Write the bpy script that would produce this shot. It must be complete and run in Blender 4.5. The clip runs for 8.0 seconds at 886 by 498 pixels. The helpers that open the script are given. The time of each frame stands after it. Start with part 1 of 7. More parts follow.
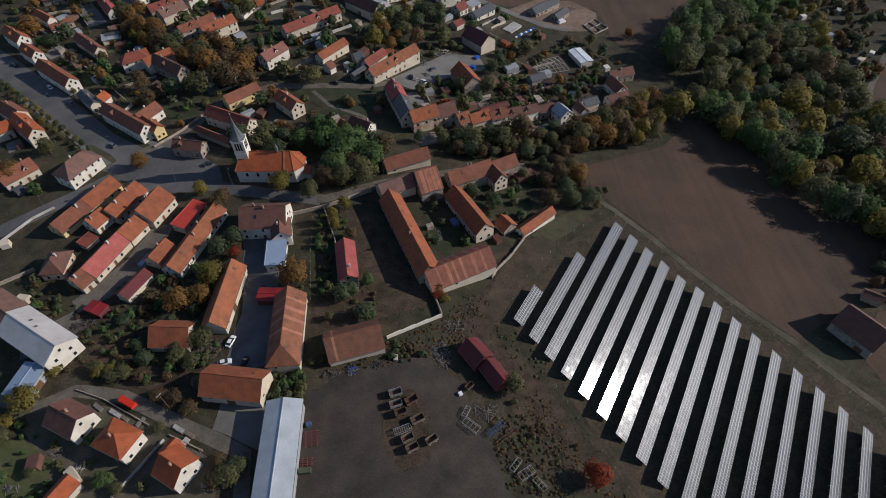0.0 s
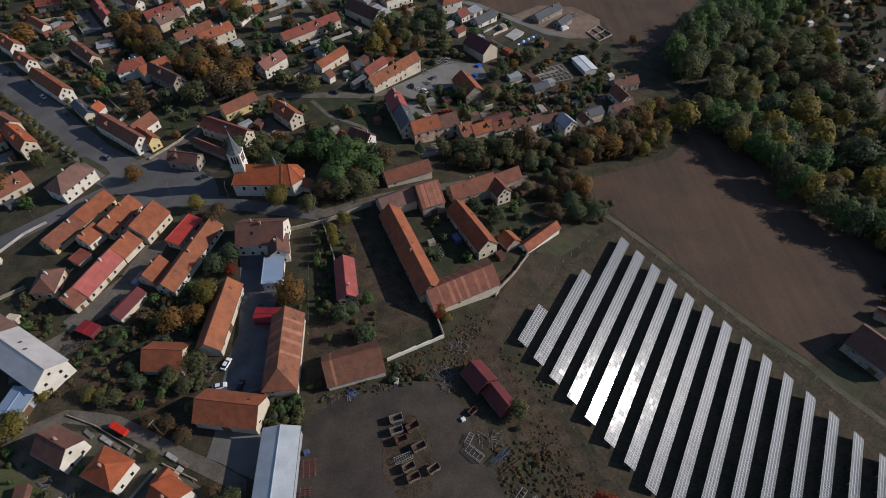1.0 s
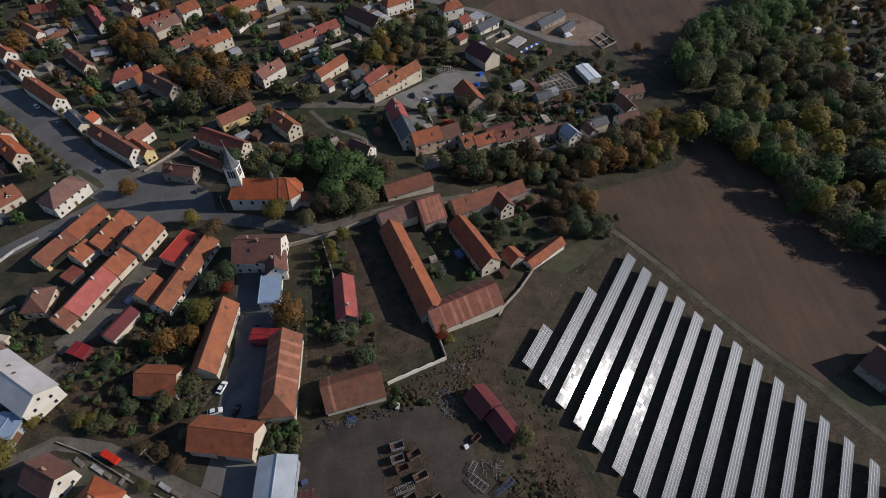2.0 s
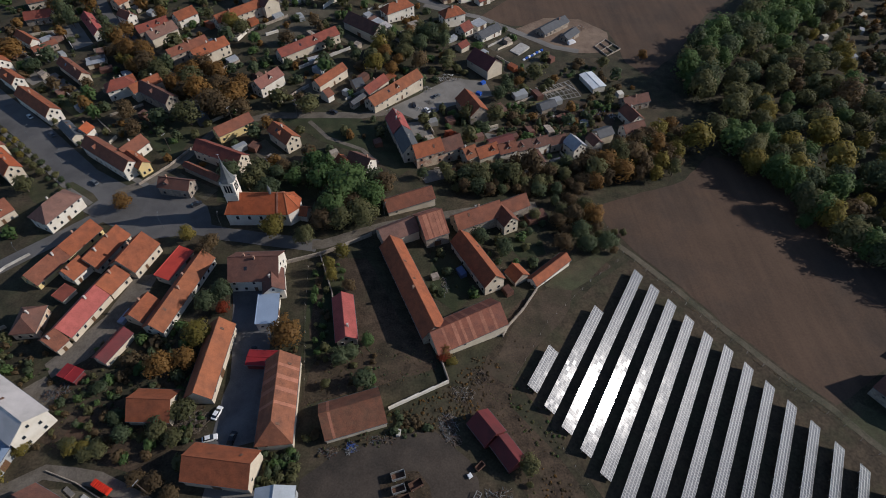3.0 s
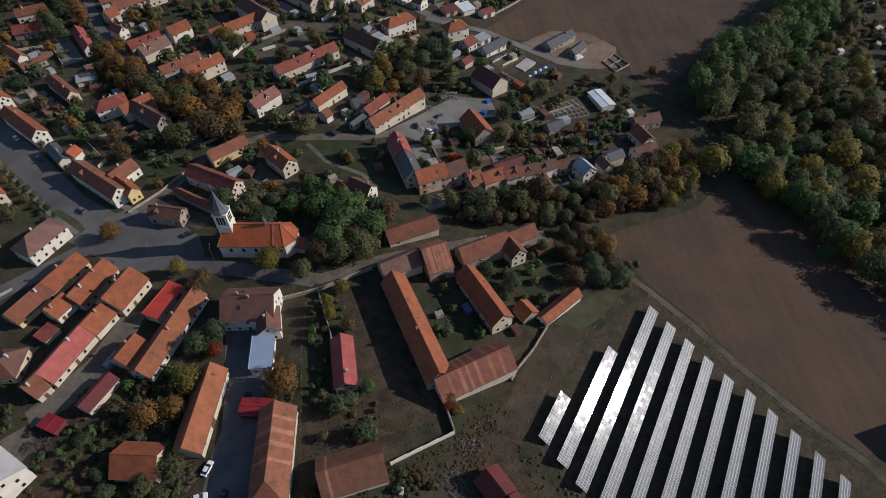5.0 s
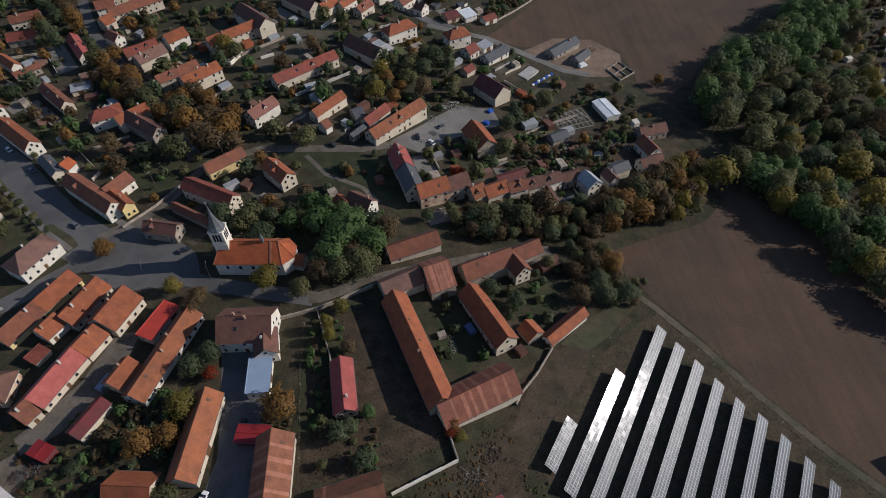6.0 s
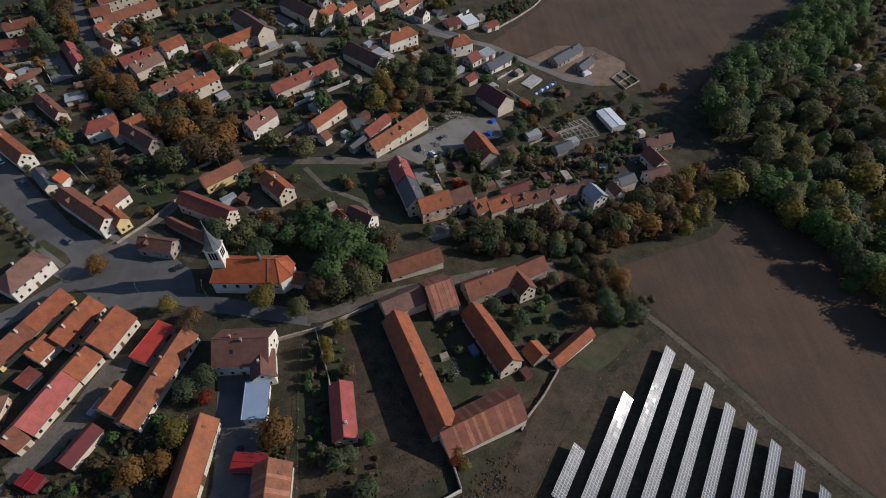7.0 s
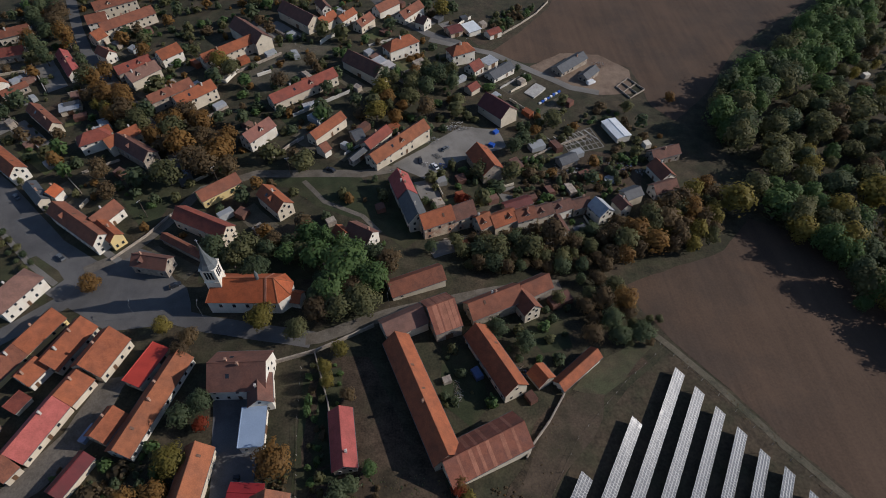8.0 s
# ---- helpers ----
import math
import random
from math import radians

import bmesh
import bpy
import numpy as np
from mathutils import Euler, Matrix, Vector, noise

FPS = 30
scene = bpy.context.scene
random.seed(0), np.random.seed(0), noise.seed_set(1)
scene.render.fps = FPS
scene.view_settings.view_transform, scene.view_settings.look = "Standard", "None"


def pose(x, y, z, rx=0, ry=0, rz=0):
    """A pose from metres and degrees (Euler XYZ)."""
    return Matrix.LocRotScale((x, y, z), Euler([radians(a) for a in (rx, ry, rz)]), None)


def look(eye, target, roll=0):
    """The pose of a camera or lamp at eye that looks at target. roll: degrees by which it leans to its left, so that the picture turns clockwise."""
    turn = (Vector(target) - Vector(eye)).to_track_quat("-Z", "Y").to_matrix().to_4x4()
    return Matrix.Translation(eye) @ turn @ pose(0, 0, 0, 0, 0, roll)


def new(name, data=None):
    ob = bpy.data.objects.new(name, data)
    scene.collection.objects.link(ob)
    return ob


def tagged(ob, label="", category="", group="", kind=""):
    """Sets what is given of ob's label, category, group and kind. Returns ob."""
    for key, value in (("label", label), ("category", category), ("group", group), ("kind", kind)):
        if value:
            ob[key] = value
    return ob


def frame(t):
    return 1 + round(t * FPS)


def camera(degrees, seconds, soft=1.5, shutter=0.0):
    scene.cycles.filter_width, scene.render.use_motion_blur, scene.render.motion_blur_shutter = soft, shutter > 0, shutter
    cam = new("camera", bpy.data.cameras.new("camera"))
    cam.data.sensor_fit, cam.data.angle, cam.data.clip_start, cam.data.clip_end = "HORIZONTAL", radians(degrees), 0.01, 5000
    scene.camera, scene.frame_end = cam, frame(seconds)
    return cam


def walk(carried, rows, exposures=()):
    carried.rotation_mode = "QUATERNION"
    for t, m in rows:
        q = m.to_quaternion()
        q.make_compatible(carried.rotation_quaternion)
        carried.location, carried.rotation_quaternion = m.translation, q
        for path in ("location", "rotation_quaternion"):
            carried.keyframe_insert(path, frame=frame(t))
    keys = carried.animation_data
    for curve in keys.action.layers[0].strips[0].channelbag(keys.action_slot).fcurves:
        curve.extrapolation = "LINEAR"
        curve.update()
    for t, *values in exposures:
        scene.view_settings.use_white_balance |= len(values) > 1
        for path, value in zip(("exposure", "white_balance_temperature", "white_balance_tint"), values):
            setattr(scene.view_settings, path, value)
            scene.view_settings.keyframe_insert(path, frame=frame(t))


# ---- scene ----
# ---------------------------------------------------------------- camera
cam = camera(75.0, 8.0, soft=0.95)
# a level flight, 155 m above the village, with the gimbal held still
GIMBAL = (41.233, 1.319, -1.504)
PATH = [
    (0.0, 0.000, 0.000, 155.400),
    (1.0, -0.434, 8.064, 155.257),
    (2.0, -0.916, 16.075, 155.125),
    (3.0, -1.438, 24.044, 155.008),
    (4.0, -1.990, 31.981, 154.908),
    (5.0, -2.563, 39.897, 154.827),
    (6.0, -3.147, 47.803, 154.769),
    (7.0, -3.735, 55.709, 154.736),
    (8.0, -4.316, 63.628, 154.732),
]
walk(cam, [(t, pose(x, y, z, *GIMBAL)) for t, x, y, z in PATH], exposures=[(0.0, -0.28, 6050, 14), (8.0, -0.28, 6050, 14)])

# ---------------------------------------------------------------- light
SUN_ELEVATION, SUN_AZIMUTH = 26.5, 3.2
sun_way = Vector((math.cos(radians(SUN_ELEVATION)) * math.cos(radians(SUN_AZIMUTH)),
                  math.cos(radians(SUN_ELEVATION)) * math.sin(radians(SUN_AZIMUTH)),
                  math.sin(radians(SUN_ELEVATION))))
world = bpy.data.worlds.new("sky")
scene.world = world
world.use_nodes = True
wt = world.node_tree
sky = wt.nodes.new("ShaderNodeTexSky")
sky.sky_type = 'NISHITA'
sky.sun_disc = False
sky.sun_elevation = radians(SUN_ELEVATION)
sky.sun_rotation = radians(90 - SUN_AZIMUTH)
sky.altitude = 300
sky.air_density, sky.dust_density, sky.ozone_density = 1.0, 0.5, 2.0
wt.links.new(sky.outputs[0], wt.nodes["Background"].inputs[0])
wt.nodes["Background"].inputs[1].default_value = 0.11
sun = new("sun", bpy.data.lights.new("sun", 'SUN'))
sun.data.energy, sun.data.angle, sun.data.color = 4.8, radians(0.5), (1.0, 0.92, 0.8)
sun.matrix_world = look(sun_way * 600, (0, 0, 0))


# ---------------------------------------------------------------- materials
def material(name, colour, rough=0.8, scale=1.5, vary=0.35, fine=18.0, bump=0.15, metal=0.0, second=None, patch=0.08,
             tone=0.12, spec=0.3, low=0.45, high=0.62):
    """A weathered surface: two scales of noise, an optional second colour in patches, a fine bump."""
    m = bpy.data.materials.new(name)
    m.use_nodes = True
    nt = m.node_tree
    N, L = nt.nodes, nt.links
    bsdf = N["Principled BSDF"]
    bsdf.inputs["Roughness"].default_value = rough
    bsdf.inputs["Metallic"].default_value = metal
    bsdf.inputs["Specular IOR Level"].default_value = spec
    geo = N.new("ShaderNodeNewGeometry")
    n1 = N.new("ShaderNodeTexNoise")
    n1.inputs["Scale"].default_value, n1.inputs["Detail"].default_value = scale, 5
    n2 = N.new("ShaderNodeTexNoise")
    n2.inputs["Scale"].default_value, n2.inputs["Detail"].default_value = fine, 3
    L.new(geo.outputs["Position"], n1.inputs["Vector"])
    L.new(geo.outputs["Position"], n2.inputs["Vector"])
    last = None
    if second:
        n3 = N.new("ShaderNodeTexNoise")
        n3.inputs["Scale"].default_value, n3.inputs["Detail"].default_value = patch, 6
        n3.inputs["Roughness"].default_value = 0.65
        L.new(geo.outputs["Position"], n3.inputs["Vector"])
        rr = N.new("ShaderNodeValToRGB")
        rr.color_ramp.elements[0].position, rr.color_ramp.elements[0].color = low, (*colour, 1)
        rr.color_ramp.elements[1].position, rr.color_ramp.elements[1].color = high, (*second, 1)
        L.new(n3.outputs["Fac"], rr.inputs["Fac"])
        last = rr.outputs["Color"]
    add = N.new("ShaderNodeMath")
    add.operation = 'ADD'
    L.new(n1.outputs["Fac"], add.inputs[0])
    L.new(n2.outputs["Fac"], add.inputs[1])
    info = N.new("ShaderNodeObjectInfo")
    rnd = N.new("ShaderNodeMath")
    rnd.operation = 'MULTIPLY_ADD'
    rnd.inputs[1].default_value, rnd.inputs[2].default_value = tone, -tone / 2
    L.new(info.outputs["Random"], rnd.inputs[0])
    val = N.new("ShaderNodeMapRange")
    val.inputs["From Min"].default_value, val.inputs["From Max"].default_value = 0.7, 1.3
    val.inputs["To Min"].default_value, val.inputs["To Max"].default_value = 1 - vary, 1 + vary
    L.new(add.outputs[0], val.inputs["Value"])
    tot = N.new("ShaderNodeMath")
    tot.operation = 'ADD'
    L.new(val.outputs["Result"], tot.inputs[0])
    L.new(rnd.outputs[0], tot.inputs[1])
    hsv = N.new("ShaderNodeHueSaturation")
    hsv.inputs["Color"].default_value = (*colour, 1)
    if last:
        L.new(last, hsv.inputs["Color"])
    L.new(tot.outputs[0], hsv.inputs["Value"])
    L.new(hsv.outputs["Color"], bsdf.inputs["Base Color"])
    if bump:
        b = N.new("ShaderNodeBump")
        b.inputs["Strength"].default_value, b.inputs["Distance"].default_value = bump, 0.035
        L.new(n2.outputs["Fac"], b.inputs["Height"])
        L.new(b.outputs["Normal"], bsdf.inputs["Normal"])
    return m


def tile_material(name, colour, second=None, tone=0.25):
    """Clay tiles: courses across the slope, mossy and bleached patches."""
    m = material(name, colour, 0.8, 0.5, 0.26, 3.4, 0.2, second=second or tuple(c * 0.6 for c in colour), patch=0.22, tone=tone,
                 low=0.4, high=0.75)
    nt = m.node_tree
    N, L = nt.nodes, nt.links
    tex = N.new("ShaderNodeTexCoord")
    w = N.new("ShaderNodeTexWave")
    w.bands_direction = 'Y'
    w.inputs["Scale"].default_value, w.inputs["Distortion"].default_value = 1.1, 0.6
    L.new(tex.outputs["Object"], w.inputs["Vector"])
    b = N.new("ShaderNodeBump")
    b.inputs["Strength"].default_value, b.inputs["Distance"].default_value = 0.3, 0.012
    L.new(w.outputs["Fac"], b.inputs["Height"])
    old = [n for n in N if n.type == 'BUMP' and n is not b][0]
    L.new(b.outputs["Normal"], old.inputs["Normal"])
    return m


def furrows(m, angle, amount):
    """Faint stripes left by the plough, running at an angle to x."""
    N, L = m.node_tree.nodes, m.node_tree.links
    geo = [n for n in N if n.type == 'NEW_GEOMETRY'][0]
    turn = N.new("ShaderNodeMapping")
    turn.inputs["Rotation"].default_value = (0, 0, radians(90 - angle))
    turn.inputs["Scale"].default_value = (1.0, 0.06, 1.0)
    L.new(geo.outputs["Position"], turn.inputs["Vector"])
    n = N.new("ShaderNodeTexNoise")
    n.inputs["Scale"].default_value, n.inputs["Detail"].default_value, n.inputs["Roughness"].default_value = 0.22, 4, 0.7
    L.new(turn.outputs["Vector"], n.inputs["Vector"])
    r = N.new("ShaderNodeMapRange")
    r.inputs["From Min"].default_value, r.inputs["From Max"].default_value = 0.3, 0.7
    r.inputs["To Min"].default_value, r.inputs["To Max"].default_value = -amount, amount
    L.new(n.outputs["Fac"], r.inputs["Value"])
    hsv = [x for x in N if x.type == 'HUE_SAT'][0]
    old = hsv.inputs["Value"].links[0].from_socket
    add = N.new("ShaderNodeMath")
    add.operation = 'ADD'
    L.new(old, add.inputs[0])
    L.new(r.outputs["Result"], add.inputs[1])
    L.new(add.outputs[0], hsv.inputs["Value"])
    return m


def leaf_material(name, a, b):
    """Foliage: each clump takes its own tone between two colours."""
    m = bpy.data.materials.new(name)
    m.use_nodes = True
    N, L = m.node_tree.nodes, m.node_tree.links
    bsdf = N["Principled BSDF"]
    bsdf.inputs["Roughness"].default_value = 0.6
    bsdf.inputs["Specular IOR Level"].default_value = 0.15
    geo, info = N.new("ShaderNodeNewGeometry"), N.new("ShaderNodeObjectInfo")
    mix = N.new("ShaderNodeMath")
    mix.operation = 'MULTIPLY_ADD'
    mix.inputs[1].default_value = 0.14
    half = N.new("ShaderNodeMath")
    half.operation = 'MULTIPLY'
    half.inputs[1].default_value = 0.7
    L.new(info.outputs["Random"], half.inputs[0])
    L.new(geo.outputs["Random Per Island"], mix.inputs[0])
    L.new(half.outputs[0], mix.inputs[2])
    r = N.new("ShaderNodeValToRGB")
    r.color_ramp.elements[0].color, r.color_ramp.elements[1].color = (*a, 1), (*b, 1)
    big = N.new("ShaderNodeTexNoise")
    big.inputs["Scale"].default_value, big.inputs["Detail"].default_value = 0.16, 2
    L.new(geo.outputs["Position"], big.inputs["Vector"])
    lean = N.new("ShaderNodeMath")
    lean.operation = 'MULTIPLY_ADD'
    lean.inputs[1].default_value, lean.inputs[2].default_value = 1.2, -0.6
    L.new(big.outputs["Fac"], lean.inputs[0])
    total = N.new("ShaderNodeMath")
    total.operation = 'ADD'
    L.new(mix.outputs[0], total.inputs[0])
    L.new(lean.outputs[0], total.inputs[1])
    L.new(total.outputs[0], r.inputs["Fac"])
    L.new(r.outputs["Color"], bsdf.inputs["Base Color"])
    thin = N.new("ShaderNodeBsdfTranslucent")
    L.new(r.outputs["Color"], thin.inputs["Color"])
    blend = N.new("ShaderNodeMixShader")
    blend.inputs["Fac"].default_value = 0.5
    L.new(bsdf.outputs[0], blend.inputs[1])
    L.new(thin.outputs[0], blend.inputs[2])
    L.new(blend.outputs[0], N["Material Output"].inputs["Surface"])
    return m


ROOF = {
    "orange": tile_material("orange_tiles", (0.31, 0.076, 0.026), (0.245, 0.066, 0.027)),
    "orange2": tile_material("worn_orange_tiles", (0.26, 0.088, 0.038), (0.185, 0.07, 0.036)),
    "rust": tile_material("rust_tiles", (0.262, 0.079, 0.033), (0.178, 0.06, 0.03)),
    "striped": tile_material("patched_tiles", (0.21, 0.075, 0.045), (0.13, 0.057, 0.042)),
    "striped2": tile_material("patched_orange_tiles", (0.26, 0.098, 0.05), (0.16, 0.068, 0.042)),
    "striped3": tile_material("mossy_rust_tiles", (0.19, 0.076, 0.043), (0.11, 0.06, 0.037)),
    "strip": tile_material("paler_tiles", (0.3, 0.125, 0.078), (0.24, 0.1, 0.06)),
    "brown": tile_material("brown_tiles", (0.2, 0.072, 0.04), (0.135, 0.056, 0.036)),
    "umber": tile_material("sooty_brown_tiles", (0.135, 0.062, 0.043), (0.095, 0.052, 0.04)),
    "brown2": tile_material("grey_brown_tiles", (0.175, 0.095, 0.07), (0.13, 0.072, 0.055)),
    "darkbrown": tile_material("dark_brown_tiles", (0.135, 0.06, 0.042), (0.09, 0.048, 0.038)),
    "darkbrown2": tile_material("weathered_dark_tiles", (0.155, 0.082, 0.062), (0.11, 0.062, 0.05)),
    "pinkbrown": tile_material("pinkish_brown_tiles", (0.2, 0.085, 0.062), (0.15, 0.068, 0.052)),
    "pinkred": tile_material("faded_red_sheet", (0.28, 0.065, 0.055), (0.23, 0.058, 0.048)),
    "pink": tile_material("faded_pink_red_tiles", (0.33, 0.085, 0.07), (0.29, 0.078, 0.062), 0.1),
    "darkred2": tile_material("dark_red_tiles", (0.21, 0.055, 0.035), (0.13, 0.045, 0.034)),
    "darkred": material("maroon_sheet", (0.12, 0.02, 0.021), 0.6, 0.4, 0.2, 5, 0.1, second=(0.09, 0.02, 0.02)),
    "maroonroof": material("brown_maroon_sheet", (0.12, 0.035, 0.03), 0.6, 0.4, 0.2, 5, 0.1),
    "red": material("bright_red_tiles", (0.38, 0.045, 0.03), 0.55, 0.5, 0.15, 5, 0.2, second=(0.34, 0.042, 0.028)),
    "redflat": material("red_sheet", (0.24, 0.02, 0.022), 0.6, 0.4, 0.2, 5, 0.1),
    "slate": material("grey_slate", (0.07, 0.073, 0.078), 0.55, 0.6, 0.25, 6, 0.2),
    "slatelight": material("pale_slate", (0.3, 0.31, 0.32), 0.5, 0.6, 0.2, 6, 0.2),
    "metal": material("galvanised_sheet", (0.38, 0.41, 0.43), 0.5, 0.25, 0.12, 3, 0.1, 0.0, second=(0.32, 0.345, 0.36)),
    "metalblue": material("pale_blue_sheet", (0.22, 0.28, 0.37), 0.45, 0.3, 0.1, 3, 0.08),
    "white": material("white_sheet", (0.62, 0.64, 0.64), 0.5, 0.3, 0.12, 3, 0.08),
    "greypink": material("grey_fibre_sheet", (0.47, 0.43, 0.4), 0.35, 0.4, 0.12, 4, 0.05, second=(0.4, 0.37, 0.34), spec=0.6),
}
WALL = {
    "white": material("white_render", (0.66, 0.615, 0.53), 0.85, 0.6, 0.12, 8, 0.1, second=(0.54, 0.49, 0.4), patch=0.3, tone=0.1),
    "cream": material("cream_render", (0.54, 0.47, 0.36), 0.85, 0.6, 0.16, 8, 0.15, second=(0.45, 0.38, 0.29), patch=0.3, tone=0.16),
    "yellow": material("yellow_render", (0.66, 0.5, 0.22), 0.85, 0.6, 0.12, 8, 0.1, second=(0.55, 0.43, 0.22), patch=0.3),
    "stone": material("bare_stone_wall", (0.33, 0.28, 0.22), 0.9, 1.2, 0.3, 6, 0.4, second=(0.22, 0.18, 0.15), patch=0.5),
    "grey": material("grey_cladding", (0.3, 0.31, 0.31), 0.6, 0.5, 0.15, 4, 0.1),
    "brickcream": material("flaking_cream_render", (0.5, 0.4, 0.29), 0.9, 0.8, 0.25, 6, 0.3, second=(0.33, 0.17, 0.11), patch=0.25),
    "maroon": material("maroon_boards", (0.13, 0.03, 0.03), 0.7, 1.0, 0.2, 6, 0.1),
}
GLASS = material("window_glass", (0.02, 0.024, 0.03), 0.08, 0.5, 0.1, 2, 0, spec=0.6)
FRAME = material("window_frame_paint", (0.6, 0.58, 0.54), 0.5, 2, 0.1, 10, 0.05)
DOOR = material("door_wood", (0.12, 0.065, 0.035), 0.6, 3, 0.25, 20, 0.1)
BRICK = material("chimney_brick", (0.33, 0.2, 0.14), 0.9, 1.2, 0.3, 8, 0.3)
PLASTER = material("chimney_plaster", (0.46, 0.42, 0.37), 0.9, 1.0, 0.2, 8, 0.2)
LEAD = material("dark_spire_sheet", (0.1, 0.11, 0.115), 0.5, 0.8, 0.25, 6, 0.1)
STEEL = material("galvanised_steel", (0.5, 0.51, 0.52), 0.45, 1.5, 0.15, 8, 0.05, 0.3)
RUSTY = material("rusty_steel", (0.11, 0.06, 0.04), 0.8, 1.5, 0.35, 8, 0.2)
PALE = material("pale_painted_steel", (0.24, 0.235, 0.22), 0.6, 1.5, 0.2, 8, 0.1)
BARK = material("bark", (0.09, 0.07, 0.055), 0.95, 2.0, 0.3, 10, 0.4)
CONCRETE = material("concrete", (0.42, 0.4, 0.36), 0.9, 0.8, 0.2, 6, 0.2, second=(0.32, 0.3, 0.27), patch=0.3)
GROUND = material("rough_grass_and_earth", (0.034, 0.033, 0.017), 0.95, 0.22, 0.5, 1.6, 0.6, second=(0.063, 0.046, 0.029), patch=0.075,
                  low=0.42, high=0.7)
LAWN = material("lawn", (0.031, 0.038, 0.016), 0.95, 0.22, 0.35, 2.5, 0.5, second=(0.053, 0.049, 0.024), patch=0.06)
MEADOW = material("dull_meadow_grass", (0.05, 0.052, 0.026), 0.95, 0.25, 0.35, 2.5, 0.5, second=(0.062, 0.052, 0.03), patch=0.08)
GRASS = material("sunny_garden_grass", (0.07, 0.08, 0.029), 0.95, 0.2, 0.3, 2.5, 0.5, second=(0.095, 0.085, 0.04), patch=0.1)
# dry grass; the haze over far plots is put into its pale colour
DRYHAZE = material("dry_hazed_grass", (0.1, 0.084, 0.058), 0.95, 0.25, 0.35, 2.0, 0.5, second=(0.066, 0.062, 0.038), patch=0.09)
FIELD = material("ploughed_field", (0.084, 0.052, 0.033), 0.95, 0.05, 0.16, 1.4, 0.4, second=(0.06, 0.041, 0.029), patch=0.02)
furrows(FIELD, 26, 0.16)
BARE = material("bare_earth", (0.06, 0.041, 0.026), 0.95, 0.3, 0.6, 1.9, 0.7, second=(0.04, 0.031, 0.018), patch=0.07)
DRY = material("dry_grass_track", (0.06, 0.044, 0.027), 0.95, 0.3, 0.4, 1.2, 0.5, second=(0.044, 0.039, 0.021), patch=0.09)
TRACK = material("trodden_brown_soil", (0.066, 0.047, 0.031), 0.95, 0.25, 0.35, 1.8, 0.5, second=(0.046, 0.037, 0.022), patch=0.08)
GRAVEL = material("gravel_yard", (0.056, 0.044, 0.034), 0.95, 0.15, 0.3, 2.0, 0.4, second=(0.036, 0.03, 0.024), patch=0.07)
CLAYSOIL = material("dug_reddish_soil", (0.085, 0.048, 0.03), 0.95, 0.4, 0.4, 2.2, 0.6, second=(0.06, 0.038, 0.024), patch=0.15)
ASPHALT = material("worn_asphalt", (0.112, 0.107, 0.102), 0.85, 0.12, 0.2, 3.0, 0.2, second=(0.08, 0.077, 0.075), patch=0.05)
PAVING = material("pale_paving", (0.18, 0.168, 0.15), 0.9, 0.4, 0.2, 3.0, 0.2, second=(0.13, 0.12, 0.105), patch=0.1)
SETTS = material("grey_stone_setts", (0.12, 0.117, 0.115), 0.85, 0.15, 0.25, 3.0, 0.3, second=(0.085, 0.083, 0.082), patch=0.12)
LANE = material("pale_dirt_lane", (0.13, 0.112, 0.09), 0.95, 0.3, 0.3, 2.2, 0.4, second=(0.095, 0.08, 0.06), patch=0.12)
CLAYPATH = material("clay_ground", (0.19, 0.135, 0.095), 0.95, 0.3, 0.25, 2.0, 0.5, second=(0.14, 0.095, 0.065), patch=0.06)
# green, dark, olive and brown are lightened in place of haze over the woods
LEAVES = {
    "green": leaf_material("green_leaves", (0.075, 0.13, 0.045), (0.14, 0.2, 0.07)),
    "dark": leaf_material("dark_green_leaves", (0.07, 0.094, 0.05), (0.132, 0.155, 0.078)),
    "olive": leaf_material("olive_leaves", (0.105, 0.108, 0.05), (0.18, 0.172, 0.076)),
    "yellow": leaf_material("yellowing_leaves", (0.16, 0.135, 0.034), (0.29, 0.23, 0.058)),
    "orange": leaf_material("orange_leaves", (0.18, 0.1, 0.034), (0.3, 0.17, 0.054)),
    "brown": leaf_material("brown_leaves", (0.108, 0.076, 0.042), (0.185, 0.128, 0.064)),
    "red": leaf_material("red_leaves", (0.18, 0.035, 0.018), (0.32, 0.07, 0.03)),
    "dry": leaf_material("dry_weeds", (0.095, 0.069, 0.039), (0.16, 0.117, 0.063)),
}


